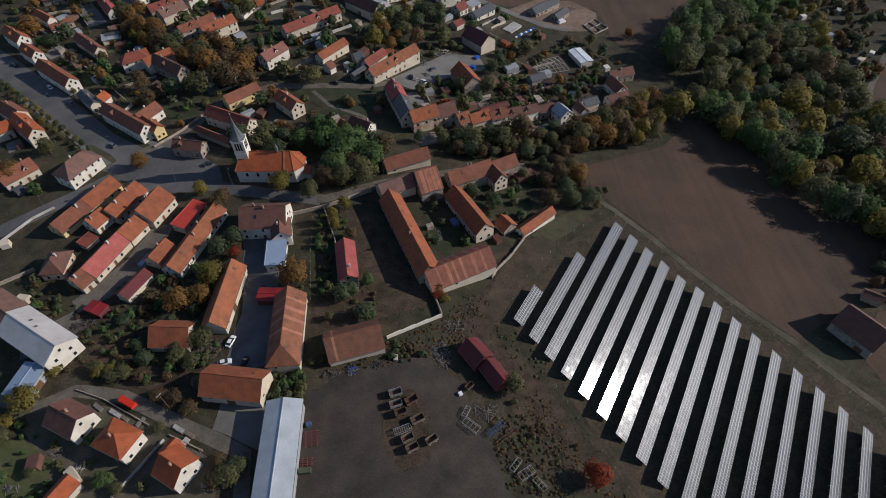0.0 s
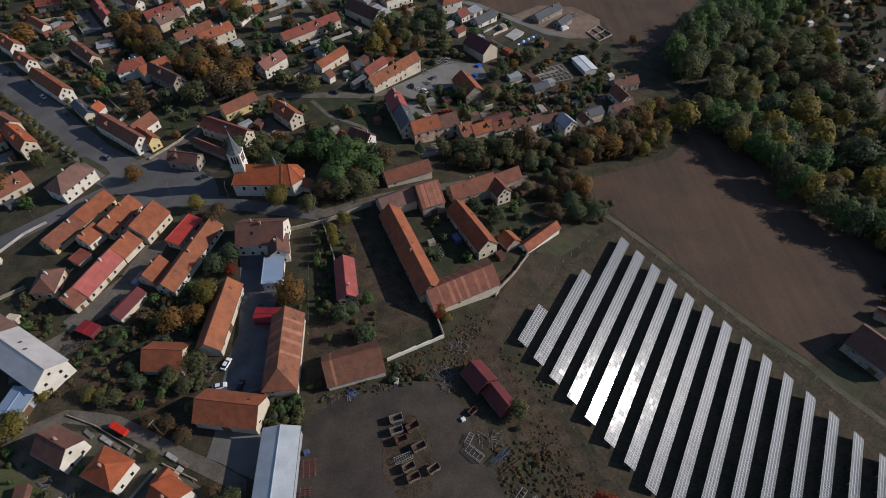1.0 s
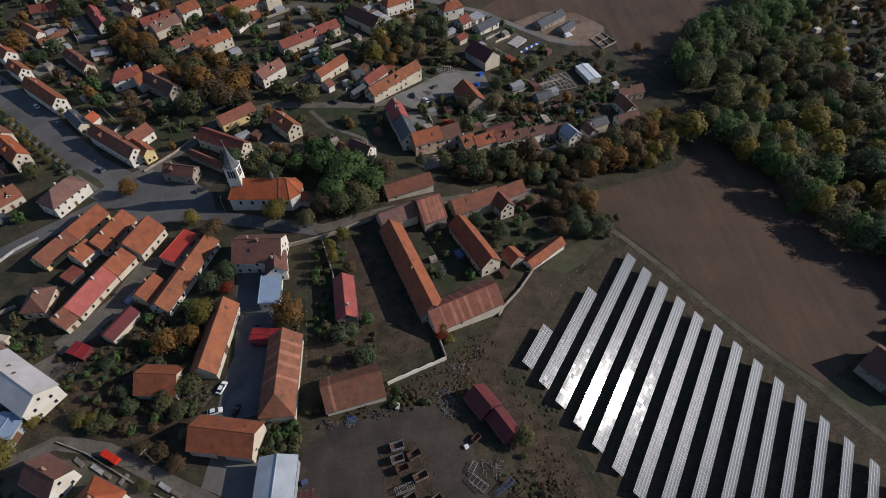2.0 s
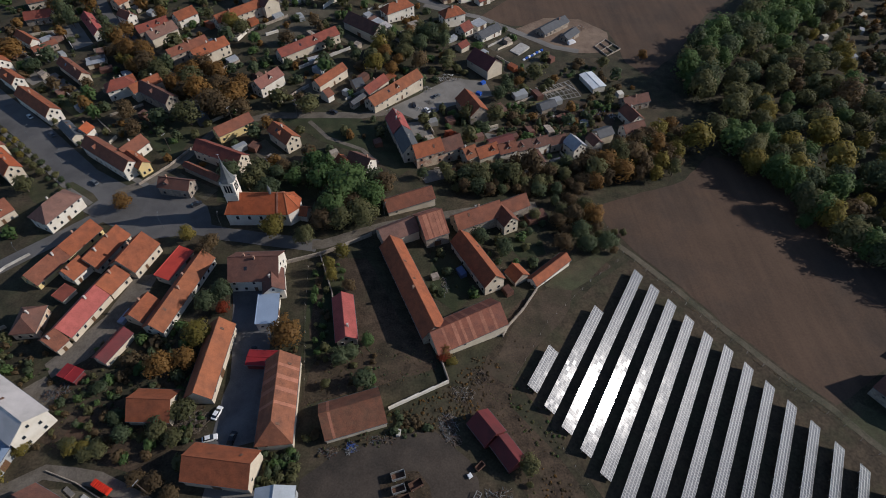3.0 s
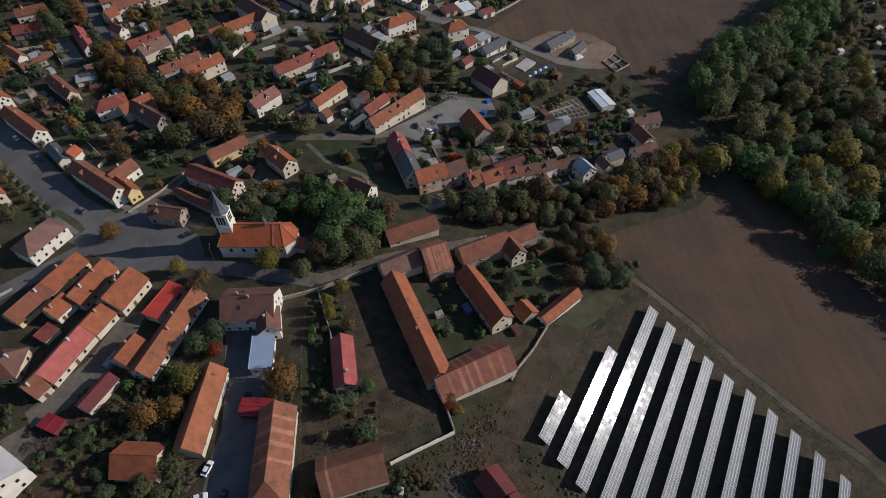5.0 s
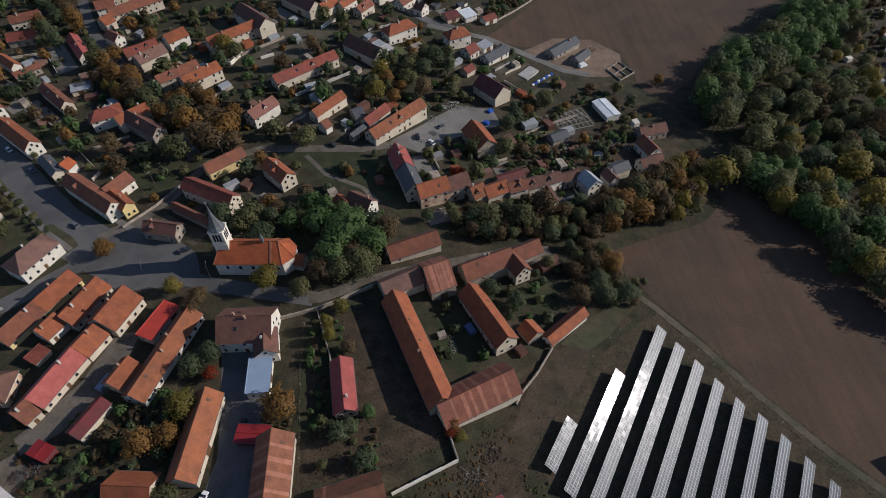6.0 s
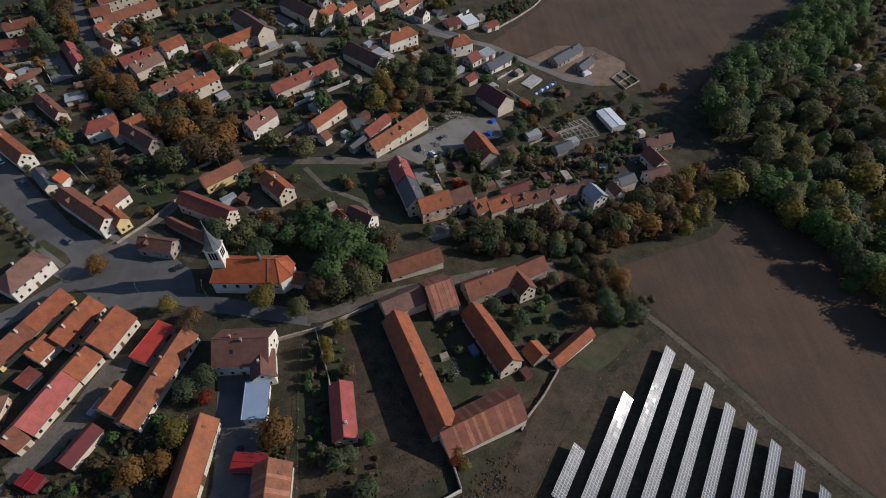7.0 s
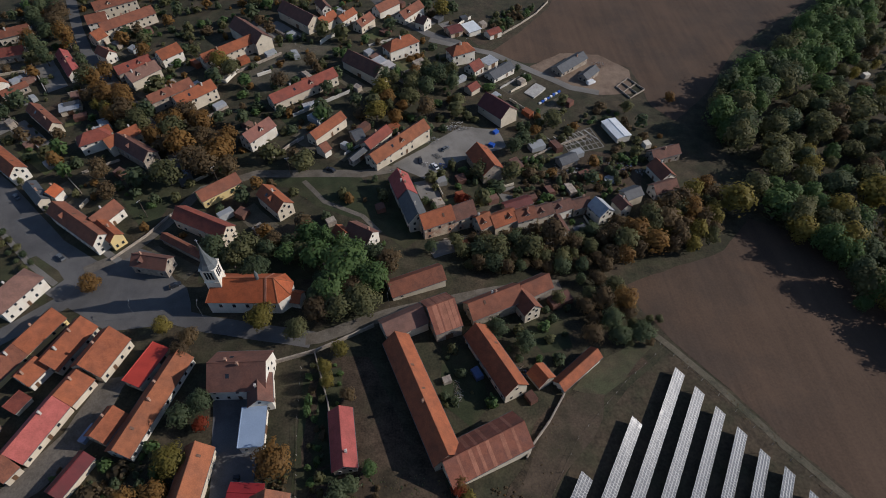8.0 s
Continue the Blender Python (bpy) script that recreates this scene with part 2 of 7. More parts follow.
def panel_material():
    """Glass over dark cells: a grid of pale lines between the cells, a polished face."""
    m = bpy.data.materials.new("solar_glass")
    m.use_nodes = True
    N, L = m.node_tree.nodes, m.node_tree.links
    bsdf = N["Principled BSDF"]
    tex = N.new("ShaderNodeTexCoord")
    shift = N.new("ShaderNodeVectorMath")
    shift.operation = 'ADD'
    shift.inputs[1].default_value = (0, 0.4925, 0)
    brick = N.new("ShaderNodeTexBrick")
    brick.offset = 0.0
    brick.inputs["Color1"].default_value = (0.028, 0.034, 0.046, 1)
    brick.inputs["Color2"].default_value = (0.04, 0.047, 0.06, 1)
    brick.inputs["Mortar"].default_value = (0.34, 0.34, 0.33, 1)
    brick.inputs["Scale"].default_value = 1.0
    brick.inputs["Mortar Size"].default_value = 0.085
    brick.inputs["Mortar Smooth"].default_value = 0.1
    brick.inputs["Brick Width"].default_value = 0.83
    brick.inputs["Row Height"].default_value = 0.985
    L.new(tex.outputs["Object"], shift.inputs[0])
    L.new(shift.outputs[0], brick.inputs["Vector"])
    L.new(brick.outputs["Color"], bsdf.inputs["Base Color"])
    bsdf.inputs["Roughness"].default_value = 0.36
    bsdf.inputs["IOR"].default_value = 1.5
    bsdf.inputs["Specular IOR Level"].default_value = 0.13
    bsdf.inputs["Coat Weight"].default_value = 0.9
    bsdf.inputs["Coat Roughness"].default_value = 0.075
    return m


SOLAR = panel_material()
PANELRIM = material("dull_aluminium", (0.33, 0.33, 0.33), 0.5, 1.5, 0.1, 8, 0.02)


# ---------------------------------------------------------------- helpers
def ground_z(x, y):
    """The lie of the land: level on the village side, falling towards the brook."""
    s = x + 0.15 * (y - 110) + 18
    soft = 10 * (max(s / 10, 0) + math.log1p(math.exp(-abs(s / 10))))
    return 2 - 20 * math.tanh(soft / 160)


def mesh_of(bm, name, *mats):
    me = bpy.data.meshes.new(name)
    bm.normal_update()
    bm.to_mesh(me)
    bm.free()
    for m in mats:
        me.materials.append(m)
    return me


def part(name, data, parent, place=None, label=""):
    ob = new(name, data)
    ob.parent = parent
    if place is not None:
        ob.matrix_basis = place
    if label:
        tagged(ob, label)
    return ob


def thing(name, x, y, z, rot, label, category, group="", kind=""):
    ob = new(name)
    ob.empty_display_size = 0.5
    ob.matrix_basis = pose(x, y, z, 0, 0, rot)
    return tagged(ob, label, category, group, kind)


def box(bm, x0, x1, y0, y1, z0, z1, mat=0):
    v = [bm.verts.new(c) for c in ((x0, y0, z0), (x1, y0, z0), (x1, y1, z0), (x0, y1, z0), (x0, y0, z1), (x1, y0, z1), (x1, y1, z1), (x0, y1, z1))]
    for f in ((3, 2, 1, 0), (4, 5, 6, 7), (0, 1, 5, 4), (1, 2, 6, 5), (2, 3, 7, 6), (3, 0, 4, 7)):
        bm.faces.new([v[i] for i in f]).material_index = mat
    return v


def slab(bm, pts, thick, mat=0):
    """A plate with the given upper outline, thick downwards."""
    up = [bm.verts.new(p) for p in pts]
    dn = [bm.verts.new((p[0], p[1], p[2] - thick)) for p in pts]
    bm.faces.new(up).material_index = mat
    bm.faces.new(dn[::-1]).material_index = mat
    n = len(pts)
    for i in range(n):
        bm.faces.new((up[i], dn[i], dn[(i + 1) % n], up[(i + 1) % n])).material_index = mat


def bar(bm, a, b, r, sides=4, mat=0):
    """A straight rod between two points."""
    a, b = Vector(a), Vector(b)
    d = (b - a).normalized()
    u = d.orthogonal().normalized()
    w = d.cross(u)
    ring = [[bm.verts.new(p + (u * math.cos(k * math.tau / sides) + w * math.sin(k * math.tau / sides)) * r) for k in range(sides)] for p in (a, b)]
    for k in range(sides):
        bm.faces.new((ring[0][k], ring[0][(k + 1) % sides], ring[1][(k + 1) % sides], ring[1][k])).material_index = mat
    bm.faces.new(ring[0][::-1]).material_index = mat
    bm.faces.new(ring[1]).material_index = mat


# ---------------------------------------------------------------- ground
GRID = 8.0


def span(lo, hi, far):
    inner = [lo + GRID * k for k in range(int((hi - lo) / GRID) + 1)]
    return [lo - far, lo - far / 3, lo - far / 10, lo - far / 30] + inner + [inner[-1] + far / 30, inner[-1] + far / 10, inner[-1] + far / 3, inner[-1] + far]


def make_ground():
    xs, ys = span(-320.0, 360.0, 2600.0), span(-48.0, 560.0, 2600.0)
    verts = [(x, y, ground_z(x, y)) for y in ys for x in xs]
    n = len(xs)
    faces = [(j * n + i, j * n + i + 1, (j + 1) * n + i + 1, (j + 1) * n + i) for j in range(len(ys) - 1) for i in range(n - 1)]
    me = bpy.data.meshes.new("ground")
    me.from_pydata(verts, [], faces)
    me.materials.append(GROUND)
    tagged(new("ground", me), "rough grass and brown earth between village gardens", "ground", kind="structure")


def clip(poly, axis, limit, keep_less):
    out = []
    for i in range(len(poly)):
        a, b = poly[i - 1], poly[i]
        ia = (a[axis] <= limit) == keep_less
        ib = (b[axis] <= limit) == keep_less
        if ia != ib:
            k = (limit - a[axis]) / (b[axis] - a[axis])
            out.append((a[0] + (b[0] - a[0]) * k, a[1] + (b[1] - a[1]) * k))
        if ib:
            out.append(b)
    return out


def area(poly):
    return 0.5 * sum(poly[i - 1][0] * poly[i][1] - poly[i][0] * poly[i - 1][1] for i in range(len(poly)))


def lay(bm, poly, lift):
    """A thin sheet over the land inside an outline, cut along the land's own grid."""
    if area(poly) < 0:
        poly = poly[::-1]
    x0, x1 = min(p[0] for p in poly), max(p[0] for p in poly)
    y0, y1 = min(p[1] for p in poly), max(p[1] for p in poly)
    i0, i1 = math.floor((x0 + 320) / GRID), math.floor((x1 + 320) / GRID)
    j0, j1 = math.floor((y0 + 48) / GRID), math.floor((y1 + 48) / GRID)
    for i in range(i0, i1 + 1):
        col = clip(clip(poly, 0, -320 + GRID * i, False), 0, -320 + GRID * (i + 1), True) if len(poly) > 2 else []
        if len(col) < 3:
            continue
        for j in range(j0, j1 + 1):
            cell = clip(clip(col, 1, -48 + GRID * j, False), 1, -48 + GRID * (j + 1), True)
            if len(cell) < 3 or area(cell) < 0.02:
                continue
            clean = [p for k, p in enumerate(cell) if math.dist(p, cell[k - 1]) > 1e-3]
            if len(clean) > 2:
                bm.faces.new([bm.verts.new((x, y, ground_z(x, y) + lift)) for x, y in clean])


def wobble(points, step=5.0, amount=0.8, closed=True):
    """The outline with more points and a slightly uneven edge."""
    out = []
    rng = range(len(points)) if closed else range(1, len(points))
    for i in rng:
        a, b = Vector(points[i - 1]), Vector(points[i])
        n = max(1, int((b - a).length / step))
        for k in range(n):
            p = a.lerp(b, k / n)
            e = noise.noise_vector(Vector((p.x * 0.12, p.y * 0.12, 3.3))) * amount
            out.append((p.x + e.x, p.y + e.y))
    if not closed:
        out.append(tuple(points[-1]))
    return out


def patch(name, points, mat, lift, label, category, amount=0.8):
    bm = bmesh.new()
    lay(bm, wobble(points, 5.0, amount), lift)
    bmesh.ops.remove_doubles(bm, verts=bm.verts, dist=0.01)
    return tagged(new(name, mesh_of(bm, name, mat)), label, category, kind="structure")


def road(name, points, width, mat, lift, label, category="road", amount=0.25):
    line = [Vector(p) for p in wobble(points, 6.0, amount, closed=False)]
    left, right = [], []
    for i, p in enumerate(line):
        d = (line[min(i + 1, len(line) - 1)] - line[max(i - 1, 0)]).normalized()
        n = Vector((-d.y, d.x)) * width / 2
        left.append((p.x + n.x, p.y + n.y))
        right.append((p.x - n.x, p.y - n.y))
    bm = bmesh.new()
    for i in range(len(line) - 1):
        lay(bm, [left[i], left[i + 1], right[i + 1], right[i]], lift)
    bmesh.ops.remove_doubles(bm, verts=bm.verts, dist=0.01)
    return tagged(new(name, mesh_of(bm, name, mat)), label, category, kind="structure")


make_ground()
patch("field_brook", [(60, 187), (101.5, 204), (118, 221), (134, 212), (143, 199), (155, 178), (172, 160), (205, 128), (190, 104), (163, 112), (146, 118), (130, 108), (117, 101), (107, 112), (93, 130.5), (79, 151), (69, 164), (62, 176)], FIELD, 0.06,
      "bare brown ploughed field below the woods", "field")
patch("field_far", [(24.9, 343), (60.6, 397), (100, 490), (330, 500), (250, 430), (209.7, 394), (160.5, 353), (130, 309), (107, 285), (99, 298), (97, 332), (80, 340), (41.8, 333)], FIELD, 0.06,
      "wide bare brown field behind the village", "field")
patch("field_corner", [(150, 112), (205, 120), (220, 60), (150, 40), (140, 70), (136, 92)], FIELD, 0.05, "bare brown field beside the solar park", "field")
patch("solar_ground", [(18.9, 108.2), (33, 128.3), (50.2, 146), (67.2, 159), (83, 145.4), (103.5, 117.5), (124, 94), (138, 74), (128, 20), (62, 20), (46.9, 57.9), (29.7, 91.4)], DRY, 0.05,
      "dry trodden grass under solar panels", "grass", 0.5)
patch("meadow_strip", [(33, 145), (42.7, 155), (55.5, 163), (64, 163), (50, 148.5), (42, 143)], MEADOW, 0.075, "rough green grass strip beside the solar park", "grass", 1.0)
patch("dirt_track", [(10, 111), (15, 119), (20, 127), (26, 137), (34, 144), (43, 144), (41, 136), (32, 126), (23.5, 116), (17, 107)], TRACK, 0.08, "brown trodden earth track behind the farm", "track", 1.2)
patch("barn_meadow", [(115.5, 95.6), (124.5, 102.6), (130, 98), (134, 93), (126, 86.5), (121.6, 88.9)], MEADOW, 0.085, "green grass plot before the field barn", "grass", 0.8)
patch("earth_strip", [(2, 100), (14, 118), (20, 134), (26, 140), (31, 135), (19, 113), (17, 100), (28, 86), (44, 58), (36, 50), (20, 72), (10, 88)], BARE, 0.045, "bare brown earth with dry weeds", "earth")
patch("gravel_yard", [(-40.8, 79.8), (-32.2, 86.4), (-15.6, 90.5), (-5.3, 92.5), (4, 84), (6.5, 72.2), (12, 62), (15.8, 50), (16, 20), (-46, 20), (-41, 72.8)], GRAVEL, 0.06,
      "grey brown gravel storage yard with wheel tracks", "yard", 1.4)
patch("weed_island", [(-20, 80), (-10, 81), (-5, 72), (-6, 60), (-13, 57), (-18, 64)], BARE, 0.09, "weedy earth island in the yard", "earth", 3.0)
patch("orchard_earth", [(-44, 100), (-4, 112), (-8, 128), (-24, 128), (-40, 122)], BARE, 0.05, "bare garden soil with grass tufts", "garden", 1.5)
patch("village_green", [(-78, 237), (-60, 239), (-36, 238), (-24, 214), (-36, 214), (-52, 222), (-64, 232)], LAWN, 0.05, "mown village green with a path", "lawn")
patch("green_lane_side", [(-24, 236), (-34, 237), (-30, 212), (-18, 200), (-12, 206), (-17, 222)], LAWN, 0.05, "shaded grass plot beside a farm", "lawn")
patch("churchyard", [(-90, 205), (-40, 205), (-42, 186), (-88, 186)], LAWN, 0.045, "grassy churchyard under trees", "lawn")
patch("courtyard_lawn", [(-6, 160), (5, 158), (8, 140), (2, 133), (-6, 140)], LAWN, 0.05, "shady courtyard grass", "lawn")
patch("farm_garden", [(20, 170), (34, 172), (36, 160), (26, 158)], LAWN, 0.05, "farm garden grass", "lawn")
patch("old_orchard", [(-47, 150), (-36, 152), (-34, 118), (-46, 116)], LAWN, 0.05, "rough orchard grass", "lawn")
patch("house_garden", [(-120, 70), (-106, 62), (-112, 46), (-140, 46), (-136, 66)], GRASS, 0.045, "green cottage garden lawn", "lawn")
patch("cottage_gardens", [(-128, 78), (-112, 80), (-96, 78.5), (-76, 68), (-62, 60), (-60, 44), (-104, 44), (-110, 60), (-118, 70)], DRYHAZE, 0.04, "dry yellowish grass round the cottages", "garden", 1.0)
patch("orchard_gardens", [(-118, 100), (-96, 104), (-72, 104), (-70, 84), (-84, 82), (-104, 88), (-116, 92)], BARE, 0.042, "brown garden soil with weeds behind the barn", "garden", 1.5)
patch("street_verge", [(-168, 205), (-148, 196), (-139, 188), (-136, 178), (-160, 190), (-176, 206)], LAWN, 0.05, "grass verge with shrubs along the main street", "lawn")
patch("upper_lawn", [(-125, 240), (-108, 238), (-104, 226), (-118, 224)], LAWN, 0.05, "lawn behind a street house", "lawn")
patch("garden_plots", [(-90, 345), (-62, 340), (-72, 312), (-98, 306)], DRYHAZE, 0.05, "long grassy garden plots", "lawn")
patch("allotments", [(20, 232), (62, 262), (84, 258), (78, 236), (40, 228)], BARE, 0.05, "cluttered allotment gardens", "garden", 1.4)
patch("building_site", [(44, 330), (62, 345), (82, 345), (96, 330), (92, 308), (76, 306), (52, 318)], CLAYPATH, 0.075, "reddish bare earth of a building site", "earth", 1.4)
patch("scrap_yard", [(-23.5, 246), (-5.6, 264), (5.5, 275), (22, 274), (25, 262), (4.7, 251), (-10.8, 238)], PAVING, 0.06, "grey paved work yard", "yard")
patch("market_place", [(-146, 204), (-120, 196), (-114, 203), (-108, 201), (-96, 188), (-91, 184), (-88, 178), (-86, 170), (-112, 168), (-142, 186)], ASPHALT, 0.055, "grey asphalt square by the church", "square")
# LANE instead of pale paving: the courtyard is darkened in place of the rows' shadow
patch("row_courtyard", [(-108, 150), (-99, 152), (-102, 132), (-112, 118), (-120, 112), (-124, 117), (-112, 134)], LANE, 0.055, "courtyard between row houses, darkened for the shadow lying on it", "yard")
patch("inn_courtyard", [(-72, 143), (-58, 143), (-56, 122), (-55, 90), (-68, 88), (-66, 110)], SETTS, 0.055, "pale grey paved inn courtyard", "yard")
patch("concrete_pad", [(-66, 79), (-51, 77), (-52, 64), (-66, 70)], PAVING, 0.07, "worn concrete pad with joints", "pavement")
road("main_road", [(-300, 335), (-219.9, 269), (-177, 232.4), (-146, 203), (-122, 187)], 13, ASPHALT, 0.065, "wide asphalt main street")
road("church_road", [(-122, 187), (-95, 173.5), (-80, 169), (-46, 162)], 6, ASPHALT, 0.07, "narrow asphalt road past the church")
road("farm_road", [(-48, 162.3), (-44, 162.6), (-23, 171.3), (13, 182), (36, 186)], 4.4, LANE, 0.076, "narrow worn lane past the farm")
road("town_street", [(-222, 412), (-199, 366), (-184.5, 341), (-169.5, 322), (-153, 303), (-136, 281), (-122, 266), (-104, 236)], 5.5, ASPHALT, 0.068, "narrow asphalt street between town houses")
road("west_road", [(-124, 186), (-142, 170), (-170, 146), (-200, 118), (-240, 85)], 7, ASPHALT, 0.072, "asphalt village street")
road("back_lane", [(-128.9, 193), (-117, 200), (-107, 214), (-98, 233), (-78, 241), (-36, 240), (-22, 244)], 4.4, LANE, 0.075, "pale village lane")
road("green_path", [(-58.4, 236), (-48.9, 224), (-34, 216), (-27, 207.5)], 1.9, LANE, 0.08, "pale footpath across the green")
road("street_pavement", [(-215, 280), (-150, 221), (-118, 197)], 2.5, PAVING, 0.085, "pavement along the street houses", "pavement")
patch("square_lawn", [(-153, 193), (-156, 197), (-149, 201), (-138, 193.5), (-134.5, 189.5), (-137, 186)], MEADOW, 0.09, "grass strip between street and square", "lawn", 0.3)
road("verge_path", [(-196, 238), (-158, 205), (-150, 197.3), (-136.5, 187.5)], 2.0, PAVING, 0.1, "pale path on the street verge", "pavement")
road("site_road", [(-7.7, 352), (24.9, 341.5), (44, 326.5), (62, 312), (75.5, 308)], 4.5, PAVING, 0.085, "pale gravel access road")
road("field_road", [(20, 340), (40, 366), (61, 397), (90, 470)], 4, DRY, 0.085, "field track beside garden walls")
road("north_road", [(-75, 440), (-47, 407), (-26, 375), (-8, 358), (8, 350)], 6, ASPHALT, 0.075, "asphalt road between far houses")
road("cottage_lane", [(-150, 86), (-132, 82), (-119, 79), (-110, 84), (-95, 81.5), (-74, 71.5), (-56, 63), (-53, 40)], 4.2, LANE, 0.08, "gravel lane past cottages")
road("solar_track", [(64, 166), (68, 161.5), (77.5, 149.5), (91.5, 129), (105.5, 110.5), (115.5, 99.5), (121, 91), (140, 66)], 2.4, DRYHAZE, 0.09, "dry field track beside the solar park")

patch("dug_bed", [(-109.2, 93.3), (-107.1, 99.9), (-101.8, 98.9), (-100.8, 93.8), (-105.1, 90.8)], CLAYSOIL, 0.06, "freshly dug reddish garden bed", "garden", 0.6)
patch("hall_drive", [(-127.5, 108.6), (-121.9, 112.8), (-115.3, 108.2), (-115.4, 101.5), (-121.0, 102.9)], LANE, 0.055, "gravel drive beside the white hall", "yard", 0.6)
patch("side_lawn", [(-132, 234), (-112.5, 233.7), (-108.4, 226.8), (-110, 216), (-115, 211.6), (-127, 227.8)], LAWN, 0.055, "lawn beside a village lane", "lawn")
patch("courtyard_earth", [(-44, 122), (-30, 122), (-20, 122), (-14, 126), (-28, 156), (-36, 156), (-45, 150)], BARE, 0.047, "shaded bare orchard soil", "garden", 1.0)
patch("long_plot", [(-94.0, 309.4), (-83.5, 319.0), (-69.8, 331.0), (-63.2, 316.4), (-74.7, 305.0), (-84.4, 297.5)], DRYHAZE, 0.058, "long grey-green grass plot behind a house", "lawn", 0.3)
patch("barn_plot", [(-68.0, 340.4), (-60.5, 344.2), (-51.8, 336.6), (-55.0, 328.9), (-64.9, 330.8)], DRYHAZE, 0.058, "grass plot beside a dark barn", "lawn", 0.3)
patch("front_lawn", [(-74.5, 277.5), (-66.4, 284.4), (-62.8, 276.9), (-69.7, 271.6)], LAWN, 0.062, "small green lawn before a house", "lawn", 0.3)
road("farm_track", [(58.7, 157.2), (39.8, 146.9), (29.8, 137.5), (21.0, 125.8), (13.9, 115.2), (8.4, 104.6), (5.6, 91.9)], 6, BARE, 0.07, "rutted brown earth track behind the farm", "track", 1.6)
patch("field_east", [(213, 238), (244, 277), (300, 345), (400, 330), (330, 180), (240, 215)], FIELD, 0.06, "bare brown field behind allotments", "field")
road("field_edge_track", [(206, 234), (215, 243), (245, 281), (302, 350)], 3, LANE, 0.09, "pale track along a far field", "track")


# ---------------------------------------------------------------- buildings
WINDOWS = {}


def opening(w, h, rim, mat_in, mat_out, sill):
    """A shallow casing on the wall, its front set back inside a rim; it looks along -y."""
    bm = bmesh.new()
    box(bm, -w / 2, w / 2, -0.07, 0.03, 0, h)
    front = [f for f in bm.faces if all(abs(v.co.y + 0.07) < 1e-5 for v in f.verts)]
    bmesh.ops.inset_individual(bm, faces=front, thickness=rim, depth=-0.045)
    front[0].material_index = 1
    if sill:
        low = [v for v in bm.verts if v.co.z < 1e-5 and v.co.y < 0]
        for v in low:
            v.co.y -= 0.06
            v.co.x *= 1.08
    return mesh_of(bm, "opening", mat_out, mat_in)


def window_mesh(w, h):
    key = (w, h)
    if key not in WINDOWS:
        WINDOWS[key] = opening(w, h, 0.1, GLASS, FRAME, True)
    return WINDOWS[key]


def door_mesh(w, h):
    key = ("door", w, h)
    if key not in WINDOWS:
        WINDOWS[key] = opening(w, h, 0.12, DOOR, FRAME, False)
    return WINDOWS[key]


def stack(bm, rings, sides=4, turn=math.tau / 8, mat=0):
    """Rings of (radius, height) joined into one closed upright shape."""
    made = [[bm.verts.new((r * math.cos(k * math.tau / sides + turn), r * math.sin(k * math.tau / sides + turn), h)) for k in range(sides)] for r, h in rings]
    for a, b in zip(made, made[1:]):
        for k in range(sides):
            bm.faces.new((a[k], a[(k + 1) % sides], b[(k + 1) % sides], b[k])).material_index = mat
    bm.faces.new(made[0][::-1]).material_index = mat
    bm.faces.new(made[-1]).material_index = mat


def chimney_mesh(h, mat):
    key = ("chimney", h, mat.name)
    if key not in WINDOWS:
        bm = bmesh.new()
        stack(bm, [(0.42, -1.2), (0.42, h), (0.52, h + 0.02), (0.52, h + 0.14), (0.28, h + 0.16), (0.24, h + 0.36)])
        WINDOWS[key] = mesh_of(bm, "chimney", mat)
    return WINDOWS[key]


ROOF_WORDS = {"umber": "sooty brown tiled", "orange": "orange tiled", "orange2": "worn orange tiled", "rust": "rust-red tiled", "striped": "patched red-brown tiled",
              "striped2": "patched orange tiled", "brown": "brown tiled", "brown2": "grey-brown tiled", "darkbrown": "dark brown tiled",
              "darkbrown2": "dark weathered hipped", "pinkbrown": "pinkish brown tiled", "pinkred": "faded red sheet", "pink": "faded pink-red tiled",
              "darkred2": "dark red tiled", "darkred": "maroon sheet metal", "maroonroof": "maroon-brown sheet", "red": "bright red",
              "redflat": "flat red sheet", "slate": "grey slate", "slatelight": "pale grey slate", "metal": "pale galvanised sheet",
              "striped3": "mossy rust tile", "metalblue": "pale blue sheet", "white": "white sheet", "greypink": "pale grey sheet"}
WALL_WORDS = {"white": "white rendered", "cream": "cream rendered", "yellow": "yellow rendered", "stone": "bare stone", "grey": "grey clad",
              "brickcream": "flaking cream", "maroon": "maroon boarded"}
PLAIN = ("shed", "red_shed", "barn", "big_barn", "garage", "flat_shed", "carport", "steel_hall", "steel_shed", "low_hall", "annex", "farm_store", "farm_barn", "stable", "brick_barn", "field_barn")
FOOT = []


